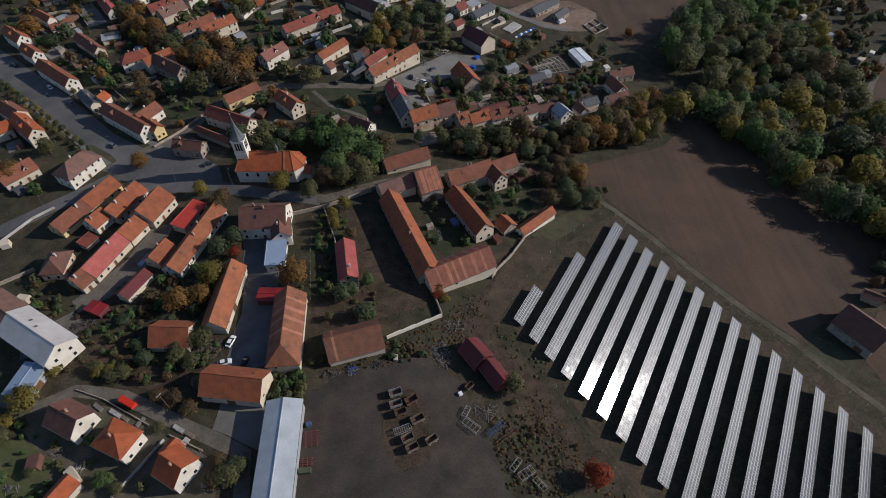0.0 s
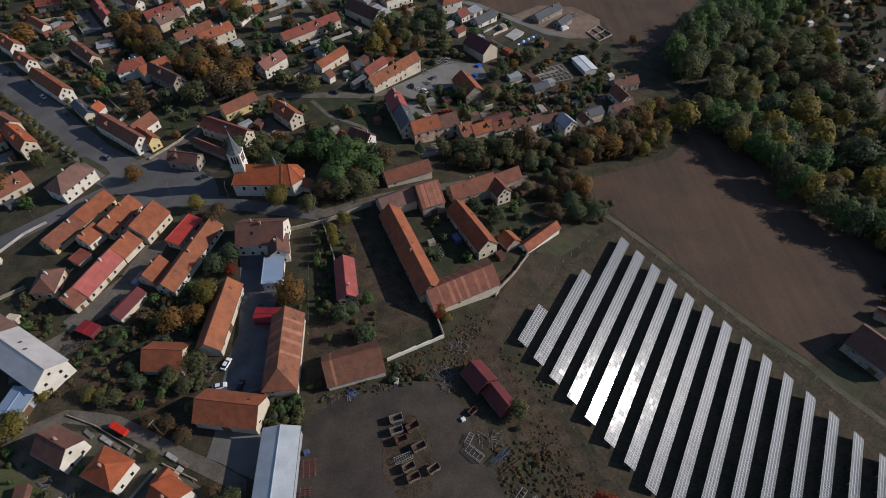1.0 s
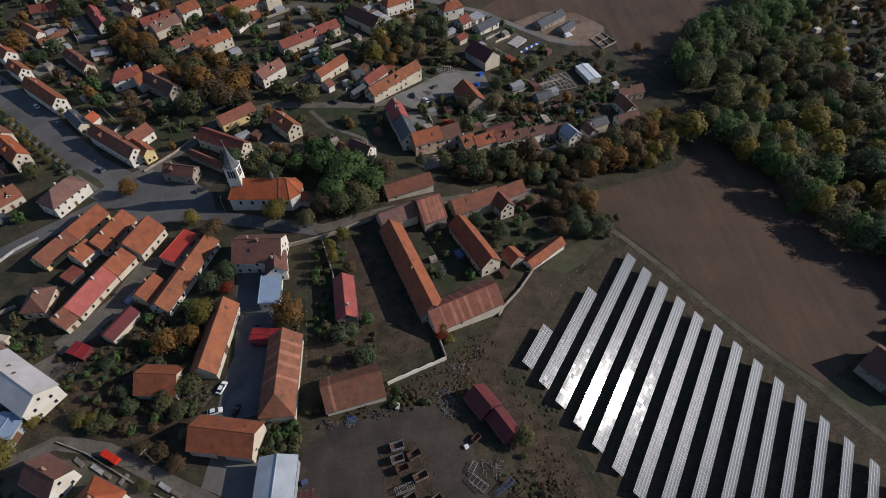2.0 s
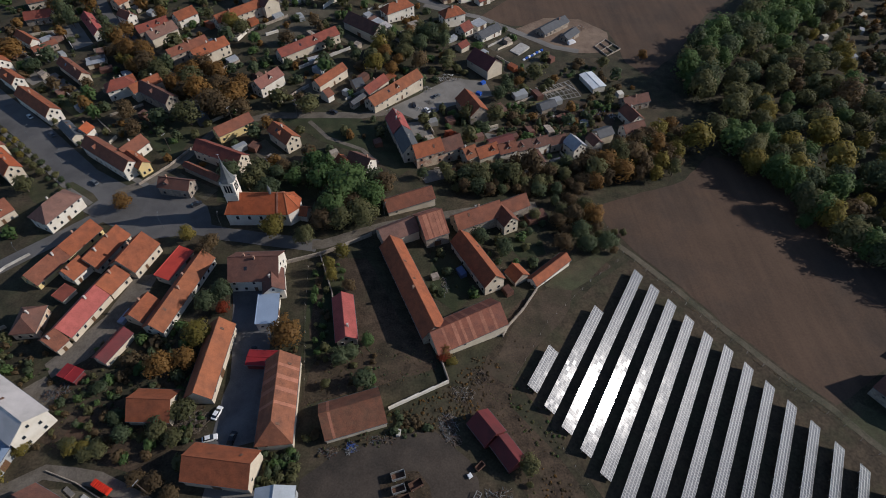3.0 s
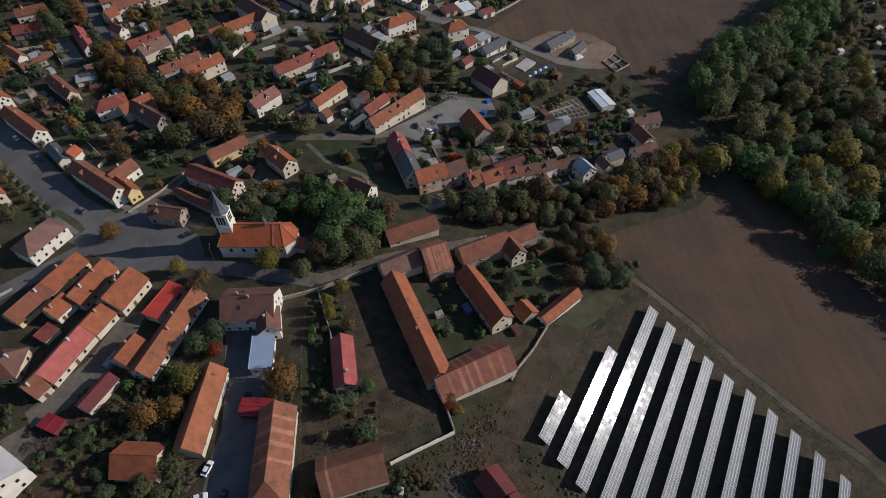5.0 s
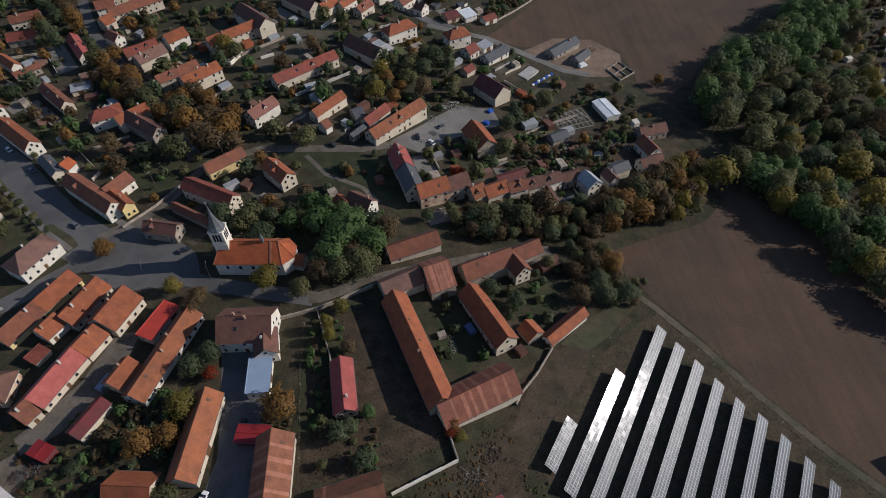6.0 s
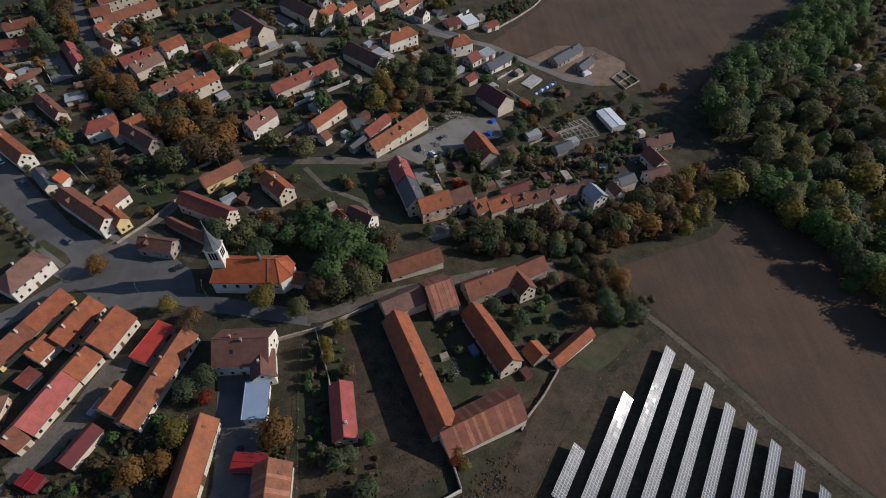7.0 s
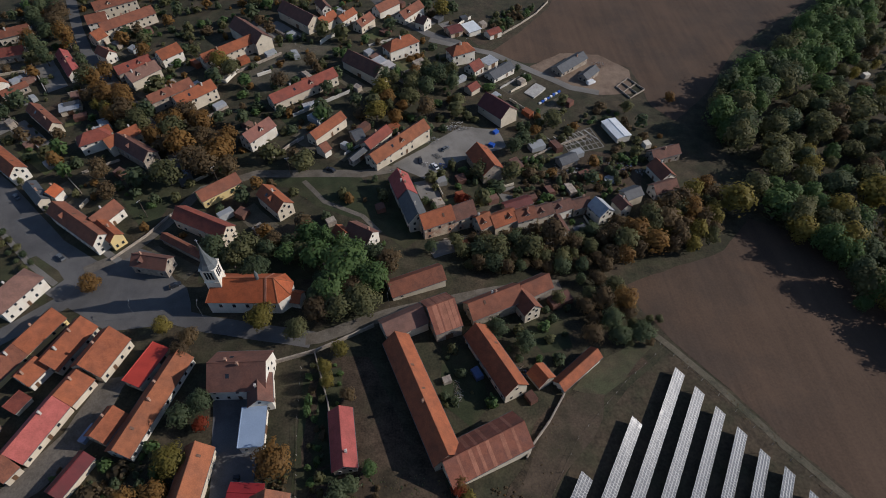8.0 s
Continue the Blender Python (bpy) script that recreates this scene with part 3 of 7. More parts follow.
def dormer_mesh(roof, wall):
    """A gabled dormer that looks towards its own -y and runs back into the slope."""
    key = ("dormer", roof, wall)
    if key not in WINDOWS:
        bm = bmesh.new()
        box(bm, -0.95, 0.95, 0.0, 2.4, -0.6, 0.75, 0)
        front = [bm.verts.new(p) for p in ((-0.95, 0.0, 0.75), (0.95, 0.0, 0.75), (0, 0.0, 1.55))]
        bm.faces.new(front)
        slab(bm, [(-1.2, -0.25, 0.6), (0, -0.25, 1.66), (0, 2.6, 1.66), (-1.2, 2.6, 0.6)][::-1], 0.1, 1)
        slab(bm, [(1.2, -0.25, 0.6), (0, -0.25, 1.66), (0, 2.6, 1.66), (1.2, 2.6, 0.6)], 0.1, 1)
        box(bm, -0.4, 0.4, -0.03, 0.02, -0.2, 0.65, 2)
        WINDOWS[key] = mesh_of(bm, "dormer", WALL[wall], ROOF[roof], GLASS)
    return WINDOWS[key]


def hatch_mesh(pitch):
    """A small dark roof hatch lying on a slope that falls towards its own -y."""
    key = ("hatch", round(pitch, 2))
    if key not in WINDOWS:
        bm = bmesh.new()
        slab(bm, [(-0.35, -0.45, -0.45 * pitch + 0.12), (0.35, -0.45, -0.45 * pitch + 0.12), (0.35, 0.45, 0.45 * pitch + 0.12), (-0.35, 0.45, 0.45 * pitch + 0.12)], 0.16)
        WINDOWS[key] = mesh_of(bm, "roof_hatch", RUSTY)
    return WINDOWS[key]


def house(kind, x, y, rot, length, width, eave, pitch, roof, wall, hip="", chimneys=0, bands=0):
    """A building with its ridge along its own x: wall, roof, ridge, gutters, windows, door and chimneys."""
    rng = random.Random(int(x * 7 + y * 13))
    c, s = math.cos(radians(rot)), math.sin(radians(rot))
    hl, hw = length / 2, width / 2
    corners = [(x + c * a * hl - s * b * hw, y + s * a * hl + c * b * hw) for a in (-1, 1) for b in (-1, 1)]
    z = sum(ground_z(*p) for p in corners) / 4
    foot = min(ground_z(*p) for p in corners) - z - 0.3
    FOOT.append((x, y, c, s, hl + 1.0, hw + 1.0))
    storeys = "two-storey " if eave >= 5.5 and kind not in PLAIN else ""
    word = kind.replace("_", " ")
    top = thing(kind, x, y, z, rot, f"{storeys}{WALL_WORDS[wall]} {word} with a {ROOF_WORDS[roof]} roof", "building" if kind in PLAIN else "house")
    rise = pitch * hw
    mono = "M" in hip
    # walls
    bm = bmesh.new()
    e = eave - 0.05
    ia, ib = (0 if "A" in hip else 1), (0 if "B" in hip else 1)
    back_wall = e + pitch * width if mono else e
    low = [bm.verts.new(p) for p in ((-hl, -hw, foot), (hl, -hw, foot), (hl, hw, foot), (-hl, hw, foot))]
    up = [bm.verts.new(p) for p in ((-hl, -hw, e), (hl, -hw, e), (hl, hw, back_wall), (-hl, hw, back_wall))]
    ra = bm.verts.new((-hl, 0, e + rise)) if ia and not mono else None
    rb = bm.verts.new((hl, 0, e + rise)) if ib and not mono else None
    bm.faces.new((low[0], low[1], up[1], up[0]))
    bm.faces.new((low[2], low[3], up[3], up[2]))
    bm.faces.new([low[1], low[2], up[2]] + ([rb] if rb else []) + [up[1]])
    bm.faces.new([low[3], low[0], up[0]] + ([ra] if ra else []) + [up[3]])
    part("wall", mesh_of(bm, "wall", WALL[wall]), top)
    # roof plates
    bm = bmesh.new()
    o, g, th = 0.45, 0.3, 0.2
    he, hr = eave - o * pitch + th, eave + rise + th
    back = min(hw * 0.95, hl * 0.8)
    xa = -hl - g if ia else -hl + back
    xb = hl + g if ib else hl - back
    ea, eb = -hl - (g if ia else o), hl + (g if ib else o)
    if mono:
        hr = eave + pitch * (width + 0.2) + th
        slab(bm, [(ea, -hw - o, he), (eb, -hw - o, he), (xb, hw + 0.2, hr), (xa, hw + 0.2, hr)], th)
    else:
        slab(bm, [(ea, -hw - o, he), (eb, -hw - o, he), (xb, 0, hr), (xa, 0, hr)], th)
        slab(bm, [(eb, hw + o, he), (ea, hw + o, he), (xa, 0, hr), (xb, 0, hr)], th)
    if not ia:
        slab(bm, [(ea, hw + o, he), (ea, -hw - o, he), (xa, 0, hr)], th)
    if not ib:
        slab(bm, [(eb, -hw - o, he), (eb, hw + o, he), (xb, 0, hr)], th)
    rf = part("roof", mesh_of(bm, "roof", ROOF[roof]), top, label=f"{ROOF_WORDS[roof]} roof")
    # ridge tiles with a slight sag, and gutters
    bm = bmesh.new()
    ry = hw + 0.2 if mono else 0
    bar(bm, (xa, ry, hr + 0.02), (xb, ry, hr + 0.02), 0.15, 5)
    part("ridge", mesh_of(bm, "ridge", ROOF[roof]), rf)
    for sgn in (-1, 1)[:1 if mono else 2]:
        bm = bmesh.new()
        bar(bm, (ea, sgn * (hw + o + 0.05), he - 0.08), (eb, sgn * (hw + o + 0.05), he - 0.08), 0.08, 5)
        part("gutter", mesh_of(bm, "gutter", LEAD), rf)
    # replaced strips of newer tiles
    for k in range(bands):
        bx = xa + (xb - xa) * (0.12 + 0.8 * (k + rng.random() * 0.5) / bands)
        bw = 0.2 + rng.random() * 0.5
        for sgn in (-1, 1):
            bm = bmesh.new()
            slab(bm, [(bx - bw, sgn * (hw + o - 0.05), he + 0.05), (bx + bw, sgn * (hw + o - 0.05), he + 0.05), (bx + bw, 0, hr + 0.03), (bx - bw, 0, hr + 0.03)][::sgn * -1], 0.04)
            part("tile_strip", mesh_of(bm, "tile_strip", ROOF["strip"]), rf, label="strip of paler newer tiles")
    # chimneys
    for k in range(chimneys):
        cx = xa + (xb - xa) * (0.2 + 0.6 * (k + rng.random()) / chimneys)
        cy = rng.choice((-0.6, 0.5, 0.9))
        part("chimney", chimney_mesh(1.1, rng.choice((BRICK, PLASTER, BRICK))), rf, Matrix.Translation((cx, cy, hr - abs(cy) * pitch)))
    # gabled dormers
    if kind in ("house", "townhouse", "terrace", "street_house") and pitch > 0.5 and width > 5.5 and (kind == "terrace" or length > 11 and rng.random() < 0.6):
        sgn = -1 if c > 0 else 1
        part("dormer", dormer_mesh(roof, wall), rf, pose(rng.uniform(-0.25, 0.25) * length, sgn * hw * 0.72, eave + hw * 0.28 * pitch + 0.1, 0, 0, 0 if sgn < 0 else 180))
    # roof windows
    if kind in ("terrace", "inn", "townhouse", "house") and pitch > 0.5 and length > 12 and rng.random() < 0.5:
        for sgn in (-1, 1):
            bm = bmesh.new()
            yy = hw * 0.5
            zz = eave + rise * 0.5 + th + 0.06
            slab(bm, [(xa * 0.3 - 0.5, sgn * (yy + 0.5), zz - 0.5 * pitch), (xa * 0.3 + 0.5, sgn * (yy + 0.5), zz - 0.5 * pitch),
                      (xa * 0.3 + 0.5, sgn * (yy - 0.5), zz + 0.5 * pitch), (xa * 0.3 - 0.5, sgn * (yy - 0.5), zz + 0.5 * pitch)][::-sgn], 0.1)
            part("skylight", mesh_of(bm, "skylight", GLASS), rf, label="roof window")
    if kind in ("rowhouse", "hall", "farm_wing", "farmhouse", "stable", "street_house", "inn", "barn_house", "brick_barn", "barn", "terrace") and length > 9:
        for k in range(rng.randrange(2) + int(length / 18)):
            sgn = 1 if s * -1 > 0 and c > 0 or rot < -90 else rng.choice((-1, 1))
            u = rng.uniform(-0.4, 0.4) * length
            v = rng.uniform(0.25, 0.8)
            part("roof_hatch", hatch_mesh(pitch), rf, pose(u, (-1 if mono else sgn) * v * hw, hr - (1 - v if mono else v) * 0 - v * hw * pitch - (hw * pitch if mono else 0) + 0.05, 0, 0, 0 if sgn < 0 or mono else 180))
    # windows and door
    plain = kind in PLAIN
    if kind == "carport":
        return top
    step, size = (5.5, (0.8, 0.6)) if plain else (2.9, (0.85, 1.15))
    levels = [1.0] if eave < 5.2 else [1.0, 3.9]
    if plain:
        levels = [max(1.0, eave - 1.6)]
    for sgn in (-1, 1):
        turn = 0 if sgn < 0 else 180
        n = int((length - 1.2) / step)
        for lv in levels if y < 215 or sgn * c < 0.3 else ():
            for k in range(n):
                if rng.random() < (0.5 if plain else 0.28) or lv + size[1] > eave - 0.15:
                    continue
                wx = -length / 2 + (k + 0.5) * length / n
                if lv == levels[0] and k == n // 2:
                    continue
                part("window", window_mesh(*size), top, pose(wx, sgn * hw, lv, 0, 0, turn))
        if n > 0 and sgn == (-1 if rng.random() < 0.6 else 1):
            dw, dh = (2.6, min(2.6, eave - 0.4)) if plain else (1.1, 2.1)
            part("door", door_mesh(dw, dh), top, pose(-length / 2 + (n // 2 + 0.5) * length / n, sgn * hw, 0, 0, 0, turn))
    for sgn, whole in ((-1, ia), (1, ib)):
        turn = -90 if sgn < 0 else 90
        for lv in levels if y < 215 or sgn * s < 0.3 else ():
            for wy in (-hw * 0.45, hw * 0.45):
                if plain and rng.random() < 0.6 or lv + size[1] > eave - 0.15:
                    continue
                part("window", window_mesh(*size), top, pose(sgn * hl, wy, lv, 0, 0, turn))
        if whole and rise > 2.2 and not plain:
            part("window", window_mesh(0.8, 1.0), top, pose(sgn * hl, 0, eave + 0.3, 0, 0, turn))
    return top


house("hall", -125.5, 100.1, -31.7, 23.8, 11.0, 6.1, 0.60, "greypink", "white")
house("hall", -141.8, 110.1, -31.7, 14.5, 11.0, 6.1, 0.60, "brown2", "white")
house("cottage", -105.3, 73.0, -26.1, 10.1, 8.3, 4.7, 0.80, "darkbrown", "white", "", 1)
house("cottage", -71.7, 58.5, -30.6, 7.6, 8.5, 4.7, 0.80, "orange", "white", "", 1)
house("cottage_porch", -74.6, 63.6, 59.4, 4.6, 4.4, 3.6, 0.80, "orange", "white")
house("shed", -100.2, 53.9, -119.2, 6.5, 4.9, 3.2, 0.80, "orange", "cream")
house("brick_barn", -61.3, 82.4, -8.9, 17.9, 9.6, 4.2, 0.80, "rust", "cream")
house("steel_hall", -45.3, 59.7, -88.4, 32.3, 9.4, 4.9, 0.30, "metal", "grey")
house("barn", -28.3, 96.4, 15.7, 16.8, 10.6, 3.0, 0.88, "striped3", "cream", "", 0, 1)
house("red_shed", 8.8, 92.1, -55.6, 7.7, 6.8, 3.2, 0.80, "darkred", "maroon")
house("red_shed", 14.2, 85.2, -57.7, 8.2, 5.3, 3.0, 0.80, "darkred", "maroon")
house("farm_wing", -12.2, 140.7, -68.6, 40.5, 7.8, 4.2, 1.00, "rust", "stone", "", 1)
house("farm_barn", 4.8, 125.3, 25.1, 24.0, 10.6, 4.2, 0.80, "striped", "cream", "", 0, 6)
house("farmhouse", 10.2, 152.6, -63.0, 23.3, 7.4, 4.8, 1.00, "rust", "cream")
house("farm_store", -5.6, 168.7, 21.0, 8.6, 13.2, 5.2, 0.80, "striped", "stone", "", 0, 6)
house("farm_store", -17.5, 166.0, 25.8, 13.5, 7.6, 4.2, 0.80, "darkbrown2", "cream")
house("farmhouse", 11.5, 174.3, 22.9, 18.2, 7.5, 4.8, 1.00, "brown", "stone", "", 2)
house("farmhouse", 22.0, 174.4, -61.9, 8.8, 6.0, 5.2, 1.00, "brown", "cream")
house("farm_wing", 25.8, 181.3, 25.3, 10.6, 6.5, 4.8, 1.00, "brown", "stone")
house("shed", 35.5, 151.2, 39.5, 17.3, 4.2, 2.7, 0.80, "rust", "white")
house("shed", 23.8, 148.7, -57.4, 5.5, 5.7, 2.8, 0.80, "rust", "stone")
house("farm_store", -13.8, 183.4, 21.3, 18.7, 7.1, 3.2, 0.80, "brown", "cream")
house("rowhouse", -131.8, 166.8, -116.6, 14.0, 7.7, 2.9, 0.80, "rust", "yellow", "", 1)
house("rowhouse", -138.2, 154.2, -116.6, 14.0, 7.7, 2.8, 0.80, "brown", "yellow", "", 1)
house("rowhouse", -127.5, 152.2, -116.9, 7.0, 7.1, 3.4, 0.80, "rust", "white", "", 1)
house("rowhouse", -120.7, 161.5, -111.3, 16.4, 8.5, 3.1, 0.80, "rust", "cream", "", 2)
house("rowhouse", -108.4, 157.4, -109.7, 13.3, 10.5, 4.0, 0.80, "rust", "cream", "", 1)
house("rowhouse", -113.2, 146.5, -113.4, 8.6, 8.2, 3.2, 0.80, "rust", "cream", "", 1)
house("rowhouse", -118.3, 134.1, -110.9, 17.2, 7.9, 3.2, 0.80, "pink", "cream", "", 1)
house("rowhouse", -122.7, 123.7, -119.7, 4.4, 7.9, 3.2, 0.80, "brown", "cream", "", 1)
house("flat_shed", -93.7, 153.4, 68.4, 13.4, 5.4, 2.9, 0.1, "red", "cream", "M")
house("rowhouse", -88.4, 141.2, -106.8, 31.2, 7.1, 3.2, 0.80, "orange2", "white", "", 2)
house("shed", -98.8, 134.6, -111.6, 8.8, 6.8, 3.2, 0.80, "rust", "cream", "", 1)
house("shed", -103.7, 121.3, -115.3, 11.3, 4.8, 2.9, 0.70, "darkred", "cream")
house("carport", -113.4, 112.4, -113.5, 3.9, 5.8, 2.3, 0.08, "redflat", "maroon")
house("old_house", -133.7, 131.4, -87.0, 9.8, 7.4, 3.7, 0.80, "umber", "brickcream", "AB", 1)
house("inn", -63.9, 148.7, -0.2, 16.2, 12.4, 5.6, 0.75, "darkbrown", "white", "", 2)
house("inn_wing", -57.6, 143.0, -78.4, 9.0, 6.4, 4.7, 0.80, "darkbrown", "white", "", 1)
house("annex", -58.0, 132.4, 94.9, 11.2, 6.1, 3.4, 0.1, "metalblue", "white", "M")
house("stable", -71.8, 114.6, -93.4, 25.0, 7.5, 3.7, 0.90, "orange2", "cream")
house("stable", -49.2, 100.7, -87.0, 26.0, 9.4, 4.2, 0.90, "striped2", "cream", "B", 0, 4)
house("flat_shed", -56.7, 114.9, -4.5, 8.5, 4.5, 2.9, 0.15, "redflat", "maroon")
house("garage", -84.7, 100.6, -4.2, 12.0, 9.3, 3.2, 0.80, "rust", "cream")
house("narrow_house", -33.2, 128.5, -80.7, 16.7, 6.1, 3.1, 0.75, "pinkred", "stone", "", 1)
house("house", -89.6, 229.6, -140.7, 16.1, 6.3, 4.0, 0.80, "brown", "yellow")
house("house", -66.3, 221.0, -46.4, 13.5, 6.7, 5.2, 0.80, "rust", "cream", "", 1)
house("house", -90.2, 210.2, -28.2, 23.2, 6.6, 5.2, 0.80, "darkred2", "cream")
house("shed", -95.9, 201.0, -31.6, 18.7, 2.6, 3.2, 0.80, "brown", "stone")
house("house", -103.7, 193.1, -12.5, 12.7, 5.9, 4.2, 0.80, "darkbrown", "stone", "", 1)
house("street_house", -135.6, 211.5, -36.7, 29.0, 6.7, 5.4, 0.80, "brown", "white")
house("street_house", -123.7, 207.6, -40.4, 11.2, 4.8, 4.7, 0.80, "rust", "yellow", "", 1)
house("house", -128.3, 216.8, -121.1, 10.8, 6.7, 4.2, 0.80, "brown", "white", "", 1)
house("street_house", -182.3, 250.6, -39.4, 28.6, 6.7, 5.2, 0.80, "rust", "white", "", 1)
house("street_house", -159.7, 230.2, -45.9, 14.2, 4.3, 4.1, 0.60, "slate", "cream", "", 1)
house("house", -153.1, 230.0, -108.6, 4.6, 5.1, 4.2, 0.80, "orange", "white", "", 1)
house("street_house", -219.0, 288.4, -40.2, 17.1, 6.7, 5.7, 0.80, "rust", "white", "", 1)
house("street_house", -204.0, 272.2, -39.5, 13.4, 5.9, 5.2, 0.80, "rust", "white")
house("house", -178.0, 279.5, -42.9, 22.6, 5.5, 4.2, 0.80, "brown", "cream", "", 1)
house("house", -129.2, 254.3, -36.8, 21.1, 6.7, 5.2, 0.80, "darkbrown", "stone", "", 1)
house("house", -148.1, 265.5, 38.5, 9.3, 4.9, 4.7, 0.80, "rust", "stone", "", 1)
house("house", -177.5, 208.5, -41.5, 18.8, 6.7, 5.7, 0.80, "orange", "cream", "", 1)
house("house", -189.5, 220.8, -35.2, 13.1, 6.7, 5.2, 0.80, "brown", "cream", "", 1)
house("house", -189.7, 209.0, 35.8, 7.6, 6.7, 4.2, 0.80, "orange", "cream")
house("manor", -145.2, 181.4, 63.0, 15.7, 9.1, 5.4, 0.80, "darkbrown2", "white", "AB", 1)
house("house", -169.4, 180.0, 49.1, 13.2, 8.1, 3.7, 0.80, "brown", "cream", "", 1)
house("house", -214.9, 311.3, -38.7, 16.4, 4.7, 4.2, 0.80, "rust", "white")
house("house", -202.8, 303.7, 45.3, 11.7, 3.7, 3.2, 0.80, "brown", "stone", "", 1)
house("shed", -170.3, 290.6, 20.8, 6.4, 4.6, 2.6, 0.60, "slate", "cream")
house("house", -185.5, 324.3, -54.4, 26.0, 5.4, 3.7, 0.80, "pinkred", "white", "", 2)
house("house", -226.6, 356.5, 25.7, 15.0, 6.7, 4.2, 0.80, "brown", "cream", "", 1)
house("house", -219.5, 336.7, 13.7, 13.8, 6.7, 3.7, 0.80, "darkred2", "stone")
house("townhouse", -168.9, 364.1, 40.9, 28.3, 7.2, 5.2, 0.80, "brown", "cream", "", 2)
house("townhouse", -179.8, 349.4, 55.8, 6.1, 7.4, 4.2, 0.80, "rust", "cream")
house("townhouse", -169.8, 332.6, -36.4, 9.4, 5.7, 4.2, 0.80, "brown", "white", "", 1)
house("townhouse", -185.9, 366.0, 24.3, 9.9, 7.4, 5.2, 0.80, "brown", "white", "", 1)
house("townhouse", -181.8, 382.5, 32.1, 22.0, 7.4, 6.2, 0.80, "brown", "cream")
house("townhouse", -136.5, 328.3, 46.5, 11.1, 7.4, 5.2, 0.80, "rust", "white")
house("townhouse", -144.5, 311.8, 48.1, 15.0, 7.4, 4.7, 0.80, "brown2", "cream", "", 2)
house("townhouse", -151.6, 319.4, 39.1, 16.6, 6.1, 4.2, 0.80, "darkred2", "stone")
house("townhouse", -114.1, 291.1, 44.4, 18.6, 7.0, 5.7, 0.80, "rust", "cream", "", 2)
house("townhouse", -126.1, 294.3, 41.7, 20.4, 6.0, 5.2, 0.80, "brown", "stone", "", 2)
house("big_barn", -99.1, 344.7, -47.8, 26.0, 9.1, 6.2, 0.80, "darkbrown", "cream")
house("barn_house", -107.5, 329.7, 40.7, 27.7, 6.7, 5.2, 0.80, "rust", "cream", "", 1)
house("house", -66.0, 296.4, 38.6, 33.5, 6.7, 4.4, 0.80, "darkred2", "cream", "", 2)
house("big_barn", -38.5, 314.1, -42.9, 22.9, 9.1, 5.2, 0.80, "darkbrown", "cream")
house("villa", -22.1, 335.0, 33.6, 17.0, 7.8, 6.0, 0.80, "rust", "white", "AB", 2)
house("house", -62.1, 360.1, 50.4, 10.9, 6.7, 4.2, 0.80, "rust", "cream", "", 1)
house("house", -52.0, 364.4, 52.9, 11.4, 5.1, 4.2, 0.80, "rust", "white", "", 1)
house("house", -42.4, 359.5, 55.2, 11.3, 6.0, 4.2, 0.80, "brown", "cream", "", 1)
house("big_barn", -76.8, 363.5, -44.2, 25.9, 9.0, 5.2, 0.80, "darkbrown", "cream")
house("house", -31.5, 378.8, 44.7, 14.9, 6.7, 4.2, 0.80, "brown", "white", "", 1)
house("house", -18.2, 374.6, 52.2, 17.3, 6.7, 4.2, 0.80, "brown", "white", "", 1)
house("house", -10.8, 364.7, -36.0, 5.8, 6.7, 4.2, 0.80, "darkbrown", "white", "", 1)
house("villa", 8.1, 332.7, 24.6, 12.3, 8.1, 6.2, 0.80, "rust", "white", "AB", 2)
house("house", 14.4, 322.2, 45.4, 7.1, 6.7, 3.2, 0.80, "darkred2", "white", "", 1)
house("bungalow", 27.1, 320.3, 41.8, 14.7, 6.7, 2.7, 0.60, "slate", "white", "", 1)
house("new_house", 64.4, 330.7, 40.9, 20.5, 6.7, 2.9, 0.60, "slate", "stone", "", 1)
house("new_house", 72.7, 322.0, 46.4, 11.0, 5.2, 2.7, 0.60, "slate", "stone")
house("barn", 22.7, 284.8, -50.6, 15.0, 10.1, 5.2, 0.80, "maroonroof", "cream")
house("house", -21.4, 255.3, 45.8, 30.7, 6.7, 5.2, 0.80, "orange2", "cream", "", 1)
house("house", -30.6, 258.6, 52.3, 13.8, 5.4, 4.2, 0.80, "darkred2", "cream", "", 1)
house("house", -52.0, 266.1, 51.3, 18.2, 5.3, 4.2, 0.80, "rust", "cream", "", 1)
house("house", -80.3, 262.5, 51.9, 14.1, 6.7, 5.2, 0.80, "pinkbrown", "white", "", 2)
house("farm_wing", -18.9, 227.5, -71.5, 11.9, 7.1, 5.8, 1.00, "pinkred", "cream", "", 4)
house("farm_wing", -14.8, 215.3, -71.9, 12.9, 6.9, 5.8, 1.00, "slate", "cream", "", 1)
house("farm_wing", -6.6, 210.6, 22.9, 12.0, 7.3, 6.2, 1.00, "rust", "brickcream")
house("farm_wing", 3.0, 214.6, 22.9, 8.7, 7.3, 6.2, 1.00, "umber", "brickcream")
house("terrace", 10.6, 211.6, 29.1, 5.6, 7.1, 4.7, 0.80, "orange2", "cream", "", 1)
house("terrace", 18.0, 213.4, 24.2, 9.4, 6.8, 4.7, 0.80, "rust", "cream")
house("terrace", 26.6, 215.6, 17.9, 7.6, 6.3, 5.2, 0.80, "brown", "white", "", 1)
house("terrace", 34.2, 218.6, 19.8, 6.6, 5.8, 4.7, 0.80, "umber", "cream")
house("terrace", 41.6, 221.4, 21.6, 7.1, 5.6, 4.7, 0.80, "umber", "white", "", 1)
house("terrace", 49.4, 223.7, 18.2, 7.3, 5.0, 4.4, 0.80, "umber", "stone", "", 1)
